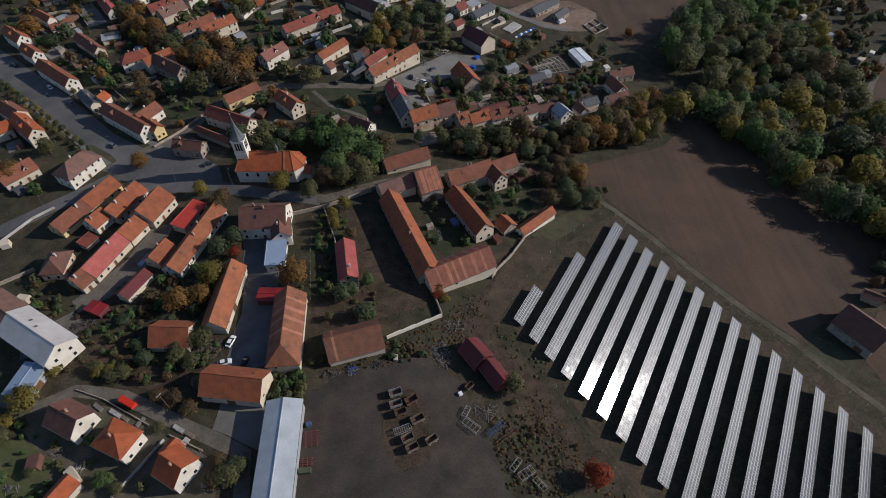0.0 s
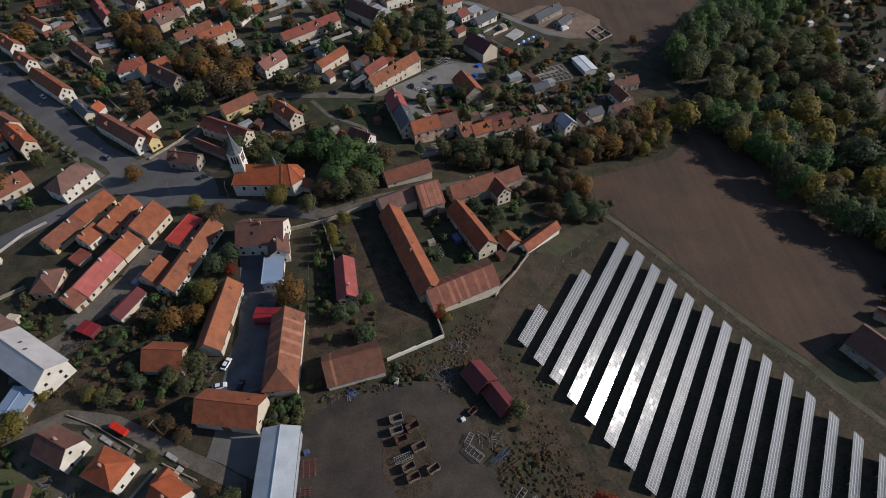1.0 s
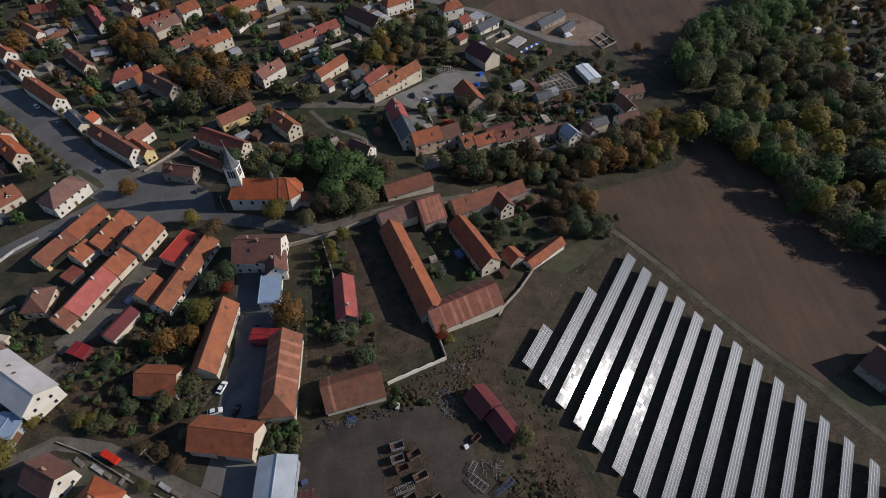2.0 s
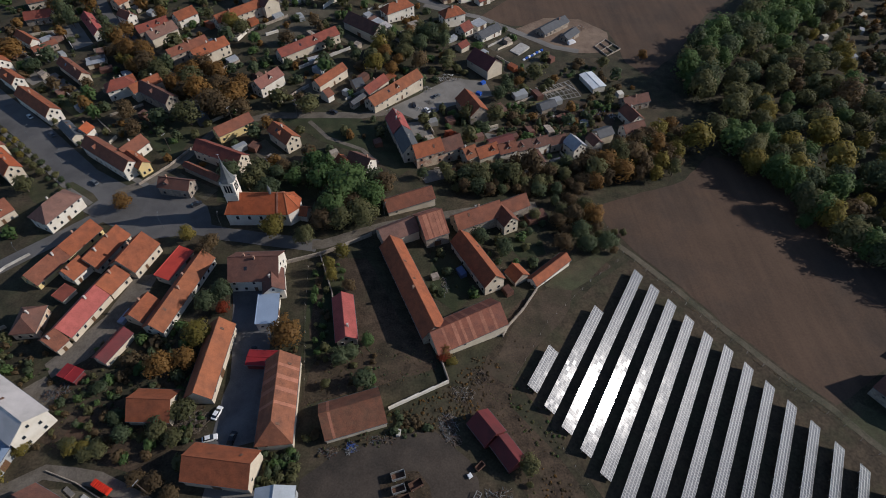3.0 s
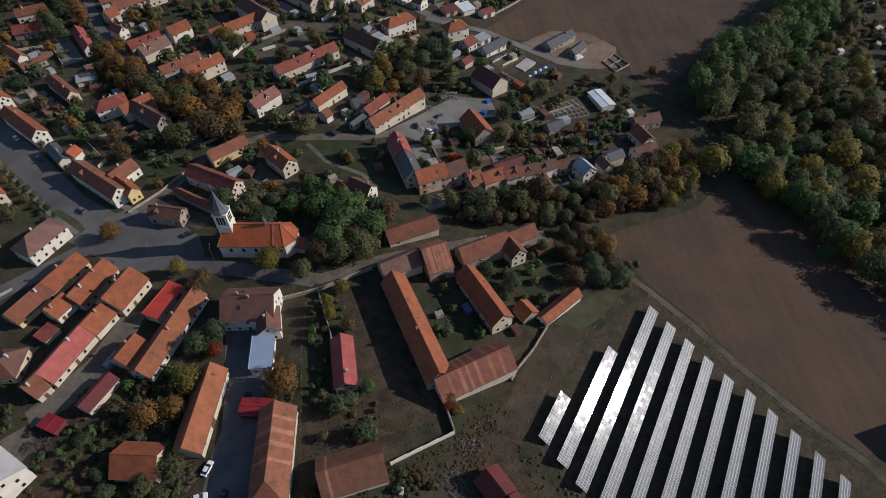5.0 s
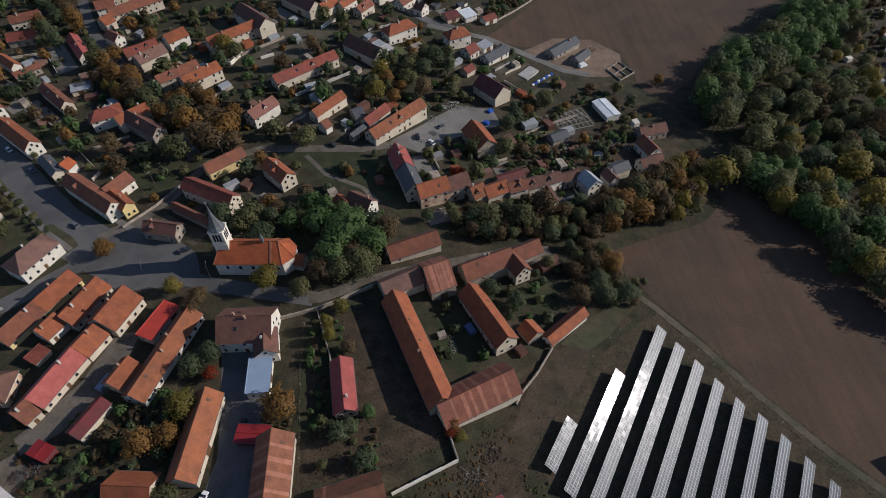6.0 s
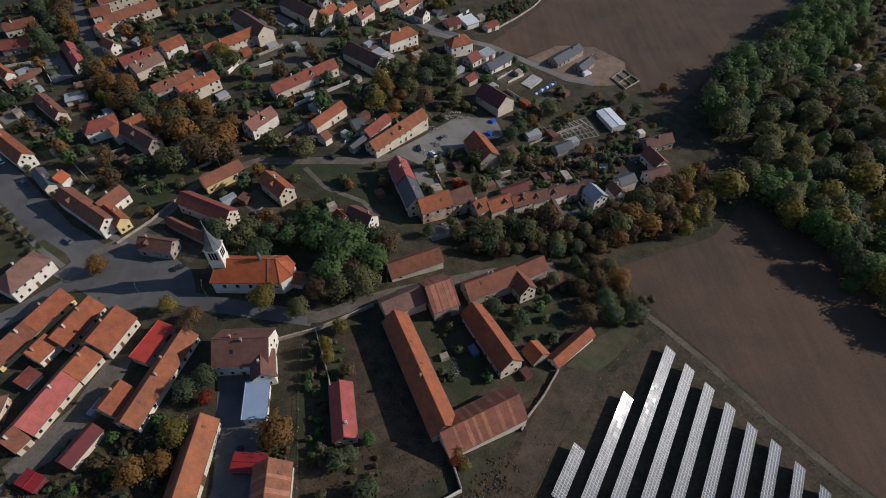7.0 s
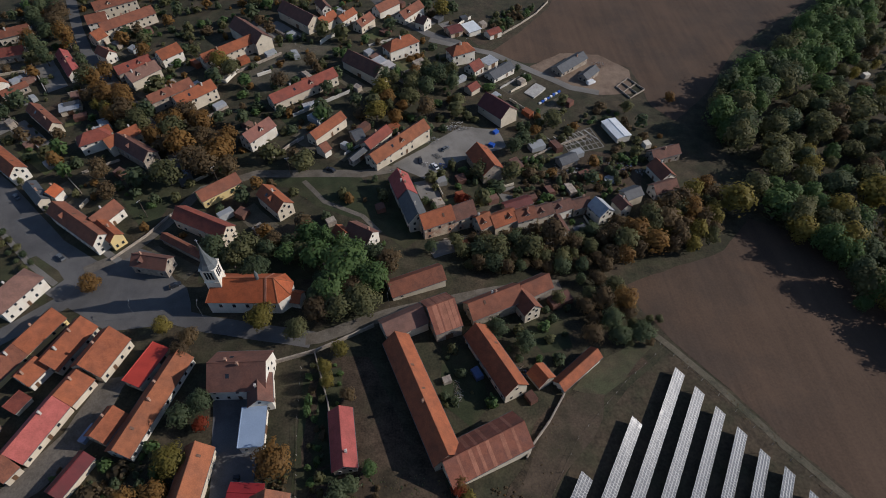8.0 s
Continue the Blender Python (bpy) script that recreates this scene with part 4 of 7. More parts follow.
house("house", 56.9, 220.4, -61.9, 7.4, 6.6, 5.2, 0.80, "slatelight", "white")
house("house", 66.2, 223.9, -66.5, 6.1, 4.7, 4.7, 0.80, "umber", "white", "", 1)
house("house", 71.5, 230.3, 23.3, 7.5, 5.6, 4.6, 0.60, "slate", "cream")
house("house", 92.8, 257.7, 18.0, 13.1, 6.0, 3.7, 0.80, "umber", "stone", "", 1)
house("house", 88.0, 245.0, -69.1, 10.0, 6.7, 4.2, 0.80, "brown", "white", "", 1)
house("house", 86.0, 235.0, 19.8, 10.4, 5.7, 4.2, 0.80, "umber", "white")
house("steel_shed", 76.0, 275.2, -70.9, 13.5, 6.6, 2.9, 0.12, "white", "white")
house("shed", 49.6, 252.6, 24.9, 8.0, 5.2, 2.8, 0.60, "slate", "stone")
house("barn", 14.1, 245.9, -66.9, 15.3, 9.1, 5.2, 0.80, "rust", "stone")
house("house", -32.9, 203.4, -33.3, 9.9, 6.7, 4.7, 0.80, "darkbrown", "white", "", 1)
house("house", -40.2, 204.6, -46.7, 5.1, 4.1, 3.7, 0.80, "rust", "cream")
house("shed", -52.0, 252.7, 48.6, 3.5, 5.3, 3.2, 0.80, "brown", "white")
house("shed", -37.1, 249.5, 52.8, 10.8, 2.4, 3.1, 0.60, "slate", "stone")
house("shed", -38.9, 262.0, -150.2, 4.5, 6.2, 3.1, 0.60, "slate", "stone")
house("field_barn", 137.4, 102.5, -56.8, 14.0, 11.8, 4.9, 0.80, "umber", "stone")
house("shed", 150.1, 117.0, -34.3, 6.0, 3.4, 3.0, 0.60, "umber", "stone")
house("annex", -52.0, 176.6, -13.3, 2.9, 4.5, 3.2, 0.80, "rust", "white")
house("low_hall", -123.8, 86.0, 79.1, 10.3, 6.5, 3.9, 0.15, "metalblue", "grey")
house("cottage", -89.7, 66.6, -25.0, 9.8, 7.9, 5.0, 0.80, "orange", "white", "AB", 1)

house("shed", -127.8, 142.9, 63.0, 5.2, 4.2, 1.9, 0.15, "darkred2", "cream", "M")
house("shed", 25.0, 223.8, 21.0, 11.0, 4.6, 2.8, 0.50, "maroonroof", "stone")
house("annex", 40.2, 214.0, -74.0, 10.0, 2.6, 3.0, 0.50, "umber", "white")
house("villa", -149.0, 262.5, 30.0, 12.5, 7.0, 5.2, 0.80, "darkred2", "white", "AB", 2)
house("house", -137.0, 262.0, 44.0, 14.0, 6.0, 5.0, 0.80, "rust", "cream", "", 1)
house("shed", -171.0, 288.5, 22.0, 8.0, 5.0, 2.6, 0.15, "slatelight", "cream", "M")
# houses and yards along the far road
house("house", -65.3, 374.0, -62.0, 11.0, 5.0, 5.4, 0.80, "umber", "white", "", 1)
house("shed", 5.5, 360.5, 28.0, 7.5, 8.0, 2.6, 0.45, "maroonroof", "brickcream")
house("shed", 15.4, 363.0, 30.0, 7.5, 8.0, 2.8, 0.12, "white", "white", "M")
house("shed", 27.0, 360.2, 34.0, 8.0, 5.5, 2.8, 0.50, "darkred2", "white")
house("garage", -32.8, 322.0, 44.0, 6.5, 5.0, 2.6, 0.10, "slatelight", "white", "M")
house("garage", -28.2, 319.0, 44.0, 5.0, 4.6, 2.6, 0.10, "greypink", "white", "M")
house("shed", 12.3, 304.0, 44.0, 6.0, 5.0, 2.8, 0.60, "darkred2", "cream")
house("shed", 22.6, 329.3, 42.0, 7.0, 5.6, 2.7, 0.08, "slatelight", "white", "M")


def church(x, y, rot):
    """A white nave with a hipped tiled roof and a tower with a slender spire at its west end."""
    z = ground_z(x, y)
    top = thing("church", x, y, z, rot, "small white church with orange tiled roof and slender grey spire", "church")
    FOOT.append((x - 2, y, math.cos(radians(rot)), math.sin(radians(rot)), 15.0, 7.0))
    hl, hw, e, rise = 9.6, 5.6, 6.2, 4.8
    west = -hl - 5.7
    bm = bmesh.new()
    low = [bm.verts.new(p) for p in ((west, -hw, -0.5), (hl - 2, -hw, -0.5), (hl + 1, -hw + 3, -0.5), (hl + 1, hw - 3, -0.5), (hl - 2, hw, -0.5), (west, hw, -0.5))]
    up = [bm.verts.new((v.co.x, v.co.y, e)) for v in low]
    for i in range(6):
        bm.faces.new((low[i - 1], low[i], up[i], up[i - 1]))
    part("nave_wall", mesh_of(bm, "nave_wall", WALL["white"]), top)
    bm = bmesh.new()
    o, h0, h1 = 0.4, e - 0.2, e + rise + 0.2
    R = (hl - 3.5, 0, h1)
    pts = [(west - 0.3, -hw - o, h0), (hl - 2, -hw - o, h0), (hl + 1 + o, -hw + 3, h0), (hl + 1 + o, hw - 3, h0), (hl - 2, hw + o, h0), (west - 0.3, hw + o, h0)]
    L = (west + 2.2, 0, h1)
    slab(bm, [pts[0], pts[1], R, L], 0.2)
    slab(bm, [pts[1], pts[2], R], 0.2)
    slab(bm, [pts[2], pts[3], R], 0.2)
    slab(bm, [pts[3], pts[4], R], 0.2)
    slab(bm, [pts[4], pts[5], L, R], 0.2)
    slab(bm, [pts[5], pts[0], L], 0.2)
    rf = part("roof", mesh_of(bm, "roof", ROOF["orange"]), top, label="orange tiled roof")
    for a, b, n in ((L, R, "ridge"), (pts[1], R, "hip"), (pts[2], R, "hip"), (pts[3], R, "hip"), (pts[4], R, "hip"), (pts[0], L, "hip"), (pts[5], L, "hip")):
        bm = bmesh.new()
        bar(bm, a, b, 0.16, 5)
        part(n, mesh_of(bm, n, ROOF["orange2"]), rf)
    # raised verge between nave and choir
    for sgn in (-1, 1):
        bm = bmesh.new()
        slab(bm, [(3.4, sgn * (hw + o + 0.1), h0 + 0.15), (4.0, sgn * (hw + o + 0.1), h0 + 0.15), (4.0, 0, h1 + 0.25), (3.4, 0, h1 + 0.25)][::-sgn], 0.2)
        part("verge", mesh_of(bm, "verge", ROOF["strip"]), rf, label="raised pale verge across the roof")
    bm = bmesh.new()
    bar(bm, (1.0, 0, h1 - 0.4), (1.0, 0, h1 + 1.6), 0.55, 8)
    tip = bm.verts.new((1.0, 0, h1 + 3.8))
    ring = [bm.verts.new((1.0 + 0.7 * math.cos(k * math.tau / 8), 0.7 * math.sin(k * math.tau / 8), h1 + 1.5)) for k in range(8)]
    for k in range(8):
        bm.faces.new((ring[k], ring[(k + 1) % 8], tip))
    part("ridge_turret", mesh_of(bm, "ridge_turret", LEAD), top, label="small dark sheet-metal ridge turret")
    for k in range(5):
        for sgn in (-1, 1):
            part("window", window_mesh(1.0, 1.6), top, pose(-hl - 1.7 + 4.3 * k, sgn * hw, 3.2, 0, 0, 0 if sgn < 0 else 180))
    # tower
    tx, tw, th = -hl - 2.9, 2.3, 17.6
    bm = bmesh.new()
    box(bm, tx - tw, tx + tw, -tw, tw, -0.5, th)
    for hh in (11.6, th - 0.25):
        box(bm, tx - tw - 0.2, tx + tw + 0.2, -tw - 0.2, tw + 0.2, hh, hh + 0.35)
    tower = part("tower", mesh_of(bm, "tower", WALL["white"]), top, label="white rendered tower")
    for turn, px, py in ((0, 0, -tw), (90, tw, 0), (180, 0, tw), (-90, -tw, 0)):
        for off in (-0.95, 0, 0.95):
            dx, dy = math.cos(radians(turn)) * off, math.sin(radians(turn)) * off
            bm = bmesh.new()
            box(bm, -0.33, 0.33, -0.05, 0.05, 0, 3.3)
            part("louvre", mesh_of(bm, "louvre", GLASS), tower, pose(tx + px + dx, py + dy, 13.2, 0, 0, turn), "dark louvred belfry opening")
    bm = bmesh.new()
    rings = [(2.7, th + 0.1, 4), (2.0, th + 1.6, 8), (1.15, th + 4.2, 8), (0.5, th + 6.8, 8), (0.04, th + 10.2, 8)]
    made = []
    for r, h, _ in rings:
        row = []
        for k in range(8):
            a = k * math.tau / 8 + math.tau / 16
            rr = r
            p = Vector((math.cos(a), math.sin(a), 0))
            if h < th + 1:
                p = p / max(abs(p.x), abs(p.y))
            row.append(bm.verts.new((tx + p.x * rr, p.y * rr, h)))
        made.append(row)
    for a, b in zip(made, made[1:]):
        for k in range(8):
            bm.faces.new((a[k], a[(k + 1) % 8], b[(k + 1) % 8], b[k]))
    bm.faces.new(made[0][::-1])
    spire = part("spire", mesh_of(bm, "spire", LEAD), tower, label="slender grey sheet-metal spire")
    bm = bmesh.new()
    bar(bm, (0, 0, 0), (0, 0, 1.6), 0.06)
    bar(bm, (-0.45, 0, 1.1), (0.45, 0, 1.1), 0.06)
    part("cross", mesh_of(bm, "cross", STEEL), tower, Matrix.Translation((tx, 0, th + 10.1)))


church(-64.2, 178.4, -2.9)


# ---------------------------------------------------------------- solar park
def solar_rows():
    bm = bmesh.new()
    mw, mh = 1.65, 0.995
    box(bm, -mw / 2, mw / 2, -mh / 2, mh / 2, -0.045, -0.004, 1)
    box(bm, -mw / 2 + 0.022, mw / 2 - 0.022, -mh / 2 + 0.022, mh / 2 - 0.022, -0.004, 0.0, 0)
    for a in ((-mw / 2, mw / 2, -mh / 2, -mh / 2 + 0.022), (-mw / 2, mw / 2, mh / 2 - 0.022, mh / 2),
              (-mw / 2, -mw / 2 + 0.022, -mh / 2 + 0.022, mh / 2 - 0.022), (mw / 2 - 0.022, mw / 2, -mh / 2 + 0.022, mh / 2 - 0.022)):
        box(bm, *a, -0.004, 0.004, 1)
    module = mesh_of(bm, "solar_panel", SOLAR, PANELRIM)
    bm = bmesh.new()
    bar(bm, (0, 0, 0), (0, 0, 1), 0.06, 6)
    post = mesh_of(bm, "post", STEEL)
    rng = random.Random(5)
    along = Vector((math.cos(radians(58.6)), math.sin(radians(58.6)), 0))
    starts = [(22.1, 105.8, 10), (26.2, 99.2, 26)] + [(30.2 + 4.17 * k, 92.9 - 6.48 * k, 42 if k < 5 else 43) for k in range(15)]
    for sx, sy, count in starts:
        # the given start is the upper edge of the row
        length = count * 1.66
        z0 = ground_z(sx, sy)
        z1 = ground_z(sx + along.x * length, sy + along.y * length)
        rise = math.degrees(math.atan2(z1 - z0, length))
        row = thing("solar_row", sx, sy, z0, 58.6, "long tilted row of glassy framed solar panels on steel posts", "solar panels", "solar park rows")
        base = pose(0, 0, 2.6, 0, -rise, 0) @ pose(0, 0, 0, 30, 0, 0)
        for i in range(count):
            for j in range(4):
                tilt = pose(0, 0, 0, rng.gauss(-0.12, 0.36), rise + rng.gauss(0.88, 0.36), 0)
                part("panel", module, row, base @ Matrix.Translation((0.83 + 1.66 * i, -0.5 - 1.01 * j, rng.uniform(-0.004, 0.004))) @ tilt)
        for j in (0.5, 1.5, 2.5, 3.5):
            bm = bmesh.new()
            bar(bm, (0, -0.02 - 1.01 * j, -0.1), (length, -0.02 - 1.01 * j, -0.1), 0.05)
            part("rail", mesh_of(bm, "rail", STEEL), row, base)
        slope = math.tan(radians(rise))
        for i in range(0, count + 1, 3):
            px = 0.3 + 1.66 * i * (length - 0.6) / length
            gx, gy = sx + along.x * px, sy + along.y * px
            for back, hh in ((-0.5, 2.15), (-2.9, 0.75)):
                wx, wy = gx - along.y * -back * -1, gy
                g = ground_z(gx + along.y * -back, gy - along.x * -back) - z0
                topz = 2.6 + slope * px + back * math.tan(radians(30)) - 0.12
                part("post", post, row, Matrix.Translation((px, back, g - 0.1)) @ Matrix.Diagonal((1, 1, topz - g + 0.1, 1)))


solar_rows()


# ---------------------------------------------------------------- trees
CROWNS, TRUNKS = {}, {}


def crown_leaves(shape, share=1.0):
    """Leaf clumps round several lobes, uneven and with gaps, for a tree 10 m high with a 3.6 m crown radius: corner points, four a clump, and the
    way each clump leans, rounded with its lobe."""
    key = (shape, share)
    if key in CROWNS:
        return CROWNS[key]
    rng = random.Random(shape * 31 + 7)
    lobes = []
    for k in range(22 + shape % 3 * 4):
        a, rad = rng.uniform(0, math.tau), 2.75 * math.sqrt(rng.random())
        dome = math.sqrt(max(0.0, 1 - (rad / 3.4) ** 2))
        hgt = 4.6 + rng.uniform(-0.55, 1.0) * 3.6 * dome
        lobes.append((Vector((math.cos(a) * rad, math.sin(a) * rad, hgt)), rng.uniform(0.75, 1.35)))
    lobes.append((Vector((0, 0, 6.2)), 2.3))
    lobes.append((Vector((0.4, -0.3, 4.4)), 2.5))
    grow = 1 / math.sqrt(share)
    pts, soft = [], []
    for c, r in lobes:
        out = (c - Vector((0, 0, 4.2))).normalized()
        for _ in range(int(66 * r * r * share)):
            d = Vector((rng.gauss(0, 1), rng.gauss(0, 1), rng.gauss(0.25, 1))).normalized()
            p = c + d * r * (rng.uniform(0.8, 1.12) if rng.random() < 0.85 else rng.uniform(1.1, 1.45))
            nrm = (d + out * 0.5 + Vector((rng.gauss(0, 0.28), rng.gauss(0, 0.28), rng.gauss(0.15, 0.28)))).normalized()
            u = nrm.orthogonal().normalized()
            u.rotate(Matrix.Rotation(rng.uniform(0, math.tau), 3, nrm))
            w = nrm.cross(u)
            s = rng.uniform(0.13, 0.3) * grow
            pts += [p - u * s, p + w * s * 0.8 + nrm * 0.06, p + u * s, p - w * s * 0.8 + nrm * 0.05]
            bend = (d * 0.75 + (p - Vector((0, 0, 4.0))).normalized() * 0.75 + nrm * 0.35).normalized()
            soft += [bend] * 4
    CROWNS[key] = np.array([tuple(p) for p in pts]), np.array([tuple(p) for p in soft])
    return CROWNS[key]


def leaf_faces(me, pts, lean, slots=None):
    """Fills a mesh with two triangles for every four points; lean gives the smooth normals."""
    n = len(pts) // 4
    me.vertices.add(len(pts))
    me.vertices.foreach_set("co", pts.astype(np.float32).ravel())
    idx = (np.arange(n)[:, None] * 4 + np.array([0, 2, 1, 0, 3, 2])).ravel()
    me.loops.add(len(idx))
    me.loops.foreach_set("vertex_index", idx.astype(np.int32))
    me.polygons.add(2 * n)
    me.polygons.foreach_set("loop_start", np.arange(0, 6 * n, 3, dtype=np.int32))
    if slots is not None:
        me.polygons.foreach_set("material_index", np.repeat(slots, 2).astype(np.int32))
    me.update(calc_edges=True)
    me.normals_split_custom_set_from_vertices(lean)


CROWN_MESHES = {}


def crown_mesh(shape, colour, share=1.0):
    key = (shape, colour, share)
    if key not in CROWN_MESHES:
        me = bpy.data.meshes.new("crown")
        leaf_faces(me, *crown_leaves(shape, share))
        me.materials.append(LEAVES[colour])
        CROWN_MESHES[key] = me
    return CROWN_MESHES[key]


def plantation(name, plants, label, category, share):
    """Many plants joined into one mesh: rows of x, y, height, radius, colour."""
    rng = random.Random(len(plants))
    names = sorted(LEAVES)
    blocks, leans, slots = [], [], []
    for x, y, h, r, colour in plants:
        pts, lean = crown_leaves(rng.randrange(6), share)
        a = rng.uniform(0, math.tau)
        c, s = math.cos(a) * r / 3.6, math.sin(a) * r / 3.6
        sx, sy = (rng.uniform(0.7, 1.35), rng.uniform(0.7, 1.35)) if h < 6 else (1, 1)
        drop = 2.4 if h < 7 else 0.8
        q = np.stack([sx * (pts[:, 0] * c - pts[:, 1] * s) + x, sy * (pts[:, 0] * s + pts[:, 1] * c) + y, (pts[:, 2] - drop) * h / (10 - drop) + ground_z(x, y)], 1)
        blocks.append(q)
        ca, sa = math.cos(a), math.sin(a)
        leans.append(np.stack([lean[:, 0] * ca - lean[:, 1] * sa, lean[:, 0] * sa + lean[:, 1] * ca, lean[:, 2]], 1))
        slots.append(np.full(len(pts) // 4, names.index(colour)))
    me = bpy.data.meshes.new(name)
    leaf_faces(me, np.concatenate(blocks), np.concatenate(leans), np.concatenate(slots))
    for n in names:
        me.materials.append(LEAVES[n])
    return tagged(new(name, me), label, category, kind="stuff")


def trunk_mesh(shape):
    if shape not in TRUNKS:
        rng = random.Random(shape + 90)
        bm = bmesh.new()

        def limb(a, b, r0, r1):
            d = (b - a).normalized()
            u = d.orthogonal().normalized()
            w = d.cross(u)
            rings = [[bm.verts.new(p + (u * math.cos(k * math.tau / 6) + w * math.sin(k * math.tau / 6)) * r) for k in range(6)] for p, r in ((a, r0), (b, r1))]
            for k in range(6):
                bm.faces.new((rings[0][k], rings[0][(k + 1) % 6], rings[1][(k + 1) % 6], rings[1][k]))

        limb(Vector((0, 0, -0.4)), Vector((0.1, 0.05, 2.6)), 0.3, 0.2)
        limb(Vector((0.1, 0.05, 2.5)), Vector((0, 0.1, 8.0)), 0.2, 0.05)
        for k in range(6):
            a = k * 1.05 + rng.random()
            h = rng.uniform(2.4, 4.6)
            limb(Vector((0.08, 0.05, h)), Vector((math.cos(a) * 2.2, math.sin(a) * 2.2, h + rng.uniform(1.4, 2.8))), 0.11, 0.03)
        TRUNKS[shape] = mesh_of(bm, "trunk", BARK)
    return TRUNKS[shape]


COLOUR_WORDS = {"green": "green", "dark": "dark green", "olive": "olive green", "yellow": "yellowing", "orange": "orange autumn", "brown": "brown autumn", "red": "red autumn"}
PLANTED = []


def tree(x, y, height, radius, colour, rng, place="beside village gardens", name="tree", group=""):
    shape = rng.randrange(6)
    t = thing(name, x, y, ground_z(x, y), rng.uniform(0, 360), f"{COLOUR_WORDS[colour]} leafy {name} {place}", name, group)
    k = height / 10
    t.scale = (radius / 3.6, radius / 3.6 * rng.uniform(0.9, 1.1), k)
    part("trunk", trunk_mesh(shape), t)
    part("crown", crown_mesh(shape, colour, 0.75 if y < 190 and height > 7 else 0.42), t)
    PLANTED.append((x, y, radius))
    return t


def clear_of(x, y, margin):
    for hx, hy, c, s, a, b in FOOT:
        dx, dy = x - hx, y - hy
        if abs(dx * c + dy * s) < a + margin and abs(-dx * s + dy * c) < b + margin:
            return False
    return True


def inside(x, y, poly):
    hit = False
    for i in range(len(poly)):
        (ax, ay), (bx, by) = poly[i - 1], poly[i]
        if (ay > y) != (by > y) and x < (bx - ax) * (y - ay) / (by - ay) + ax:
            hit = not hit
    return hit


ROADS = []


def scatter(poly, count, heights, colours, seed, place, name="tree", spread=0.42, gap=0.75, margin=1.0, group="", into=None, reach=1.0):
    """Trees at random inside an outline, clear of houses, roads and each other."""
    rng = random.Random(seed)
    x0, x1 = min(p[0] for p in poly), max(p[0] for p in poly)
    y0, y1 = min(p[1] for p in poly), max(p[1] for p in poly)
    made = tries = 0
    while made < count and tries < count * 40:
        tries += 1
        x, y = rng.uniform(x0, x1), rng.uniform(y0, y1)
        h = rng.uniform(*heights)
        r = h * spread * rng.uniform(0.8, 1.2)
        if not inside(x, y, poly) or not clear_of(x, y, margin + r * 0.35):
            continue
        if any((x - a) ** 2 + (y - b) ** 2 < (w * 0.5 + r * 0.5) ** 2 for a, b, w in ROADS):
            continue
        if any((x - a) ** 2 + (y - b) ** 2 < ((r + q) * gap) ** 2 for a, b, q in PLANTED):
            continue
        if into is None:
            tree(x, y, h, r, rng.choice(colours), rng, place, name, group)
        else:
            into.append((x, y, h, r, rng.choice(colours)))
            PLANTED.append((x, y, r * reach))
        made += 1


def along_road(points, width):
    for i in range(1, len(points)):
        a, b = Vector(points[i - 1]), Vector(points[i])
        n = max(1, int((b - a).length / 3))
        for k in range(n + 1):
            p = a.lerp(b, k / n)
            ROADS.append((p.x, p.y, width))


FOOT.append((-78.3, 313.1, 0.9, 0.43, 13, 6))
FOOT.append((44, 303, 0.7071, 0.7071, 13, 7))
FOOT.append((60, 262, 0.91, 0.41, 9, 7))
grow = random.Random(11)
for line, width in (([(-300, 335), (-219.9, 269), (-177, 232.4), (-146, 203), (-122, 187)], 16), ([(-122, 187), (-95, 173.5), (-80, 169), (-46, 162), (-23, 171.3), (13, 182), (36, 186)], 7),
                    ([(-124, 186), (-142, 170), (-170, 146), (-200, 118), (-240, 85)], 8), ([(-128.9, 193), (-117, 200), (-107, 214), (-98, 233), (-78, 241), (-36, 240), (-22, 244)], 6),
                    ([(-58.4, 236), (-48.9, 224), (-34, 216), (-27, 207.5)], 6), ([(-7.7, 352), (24.9, 341.5), (44, 326.5), (62, 312), (75.5, 308)], 6),
                    ([(20, 340), (40, 366), (61, 397), (90, 470)], 6), ([(-75, 440), (-47, 407), (-26, 375), (-8, 358), (8, 350)], 8),
                    ([(-150, 86), (-132, 82), (-119, 79), (-110, 84), (-95, 81.5), (-74, 71.5), (-56, 63), (-53, 40)], 7), ([(-64, 143), (-62, 108), (-63, 90)], 14),
                    ([(-20, 246), (-5, 258), (10, 265), (22, 268)], 16), ([(-104, 160), (-106, 140), (-118, 118)], 10), ([(-142, 196), (-120, 186), (-100, 176)], 20),
                    ([(-60, 72), (-55, 70)], 16), ([(-222, 412), (-199, 366), (-184.5, 341), (-169.5, 322), (-153, 303)], 6)):
    along_road(line, width)
tree(-36.1, 186.9, 16.0, 8.0, "green", grow)
tree(-47.2, 190.9, 14.0, 6.0, "green", grow)
tree(-27.7, 181.5, 14.0, 6.0, "green", grow)
tree(-72.9, 196.5, 12.0, 5.5, "olive", grow)
tree(-76.2, 192.2, 10.0, 4.0, "olive", grow)
tree(-67.2, 187.1, 10.0, 5.0, "dark", grow)
tree(-40.8, 178.3, 13.0, 6.0, "green", grow)
tree(-30.3, 173.0, 12.0, 6.0, "olive", grow)
tree(-38.2, 170.8, 11.0, 5.5, "olive", grow)
tree(-44.2, 170.1, 10.0, 5.0, "brown", grow)
tree(-61.9, 168.1, 10.0, 4.5, "yellow", grow)
tree(-50.4, 163.3, 9.0, 4.0, "olive", grow)
tree(-92.7, 166.5, 8.0, 3.2, "yellow", grow)
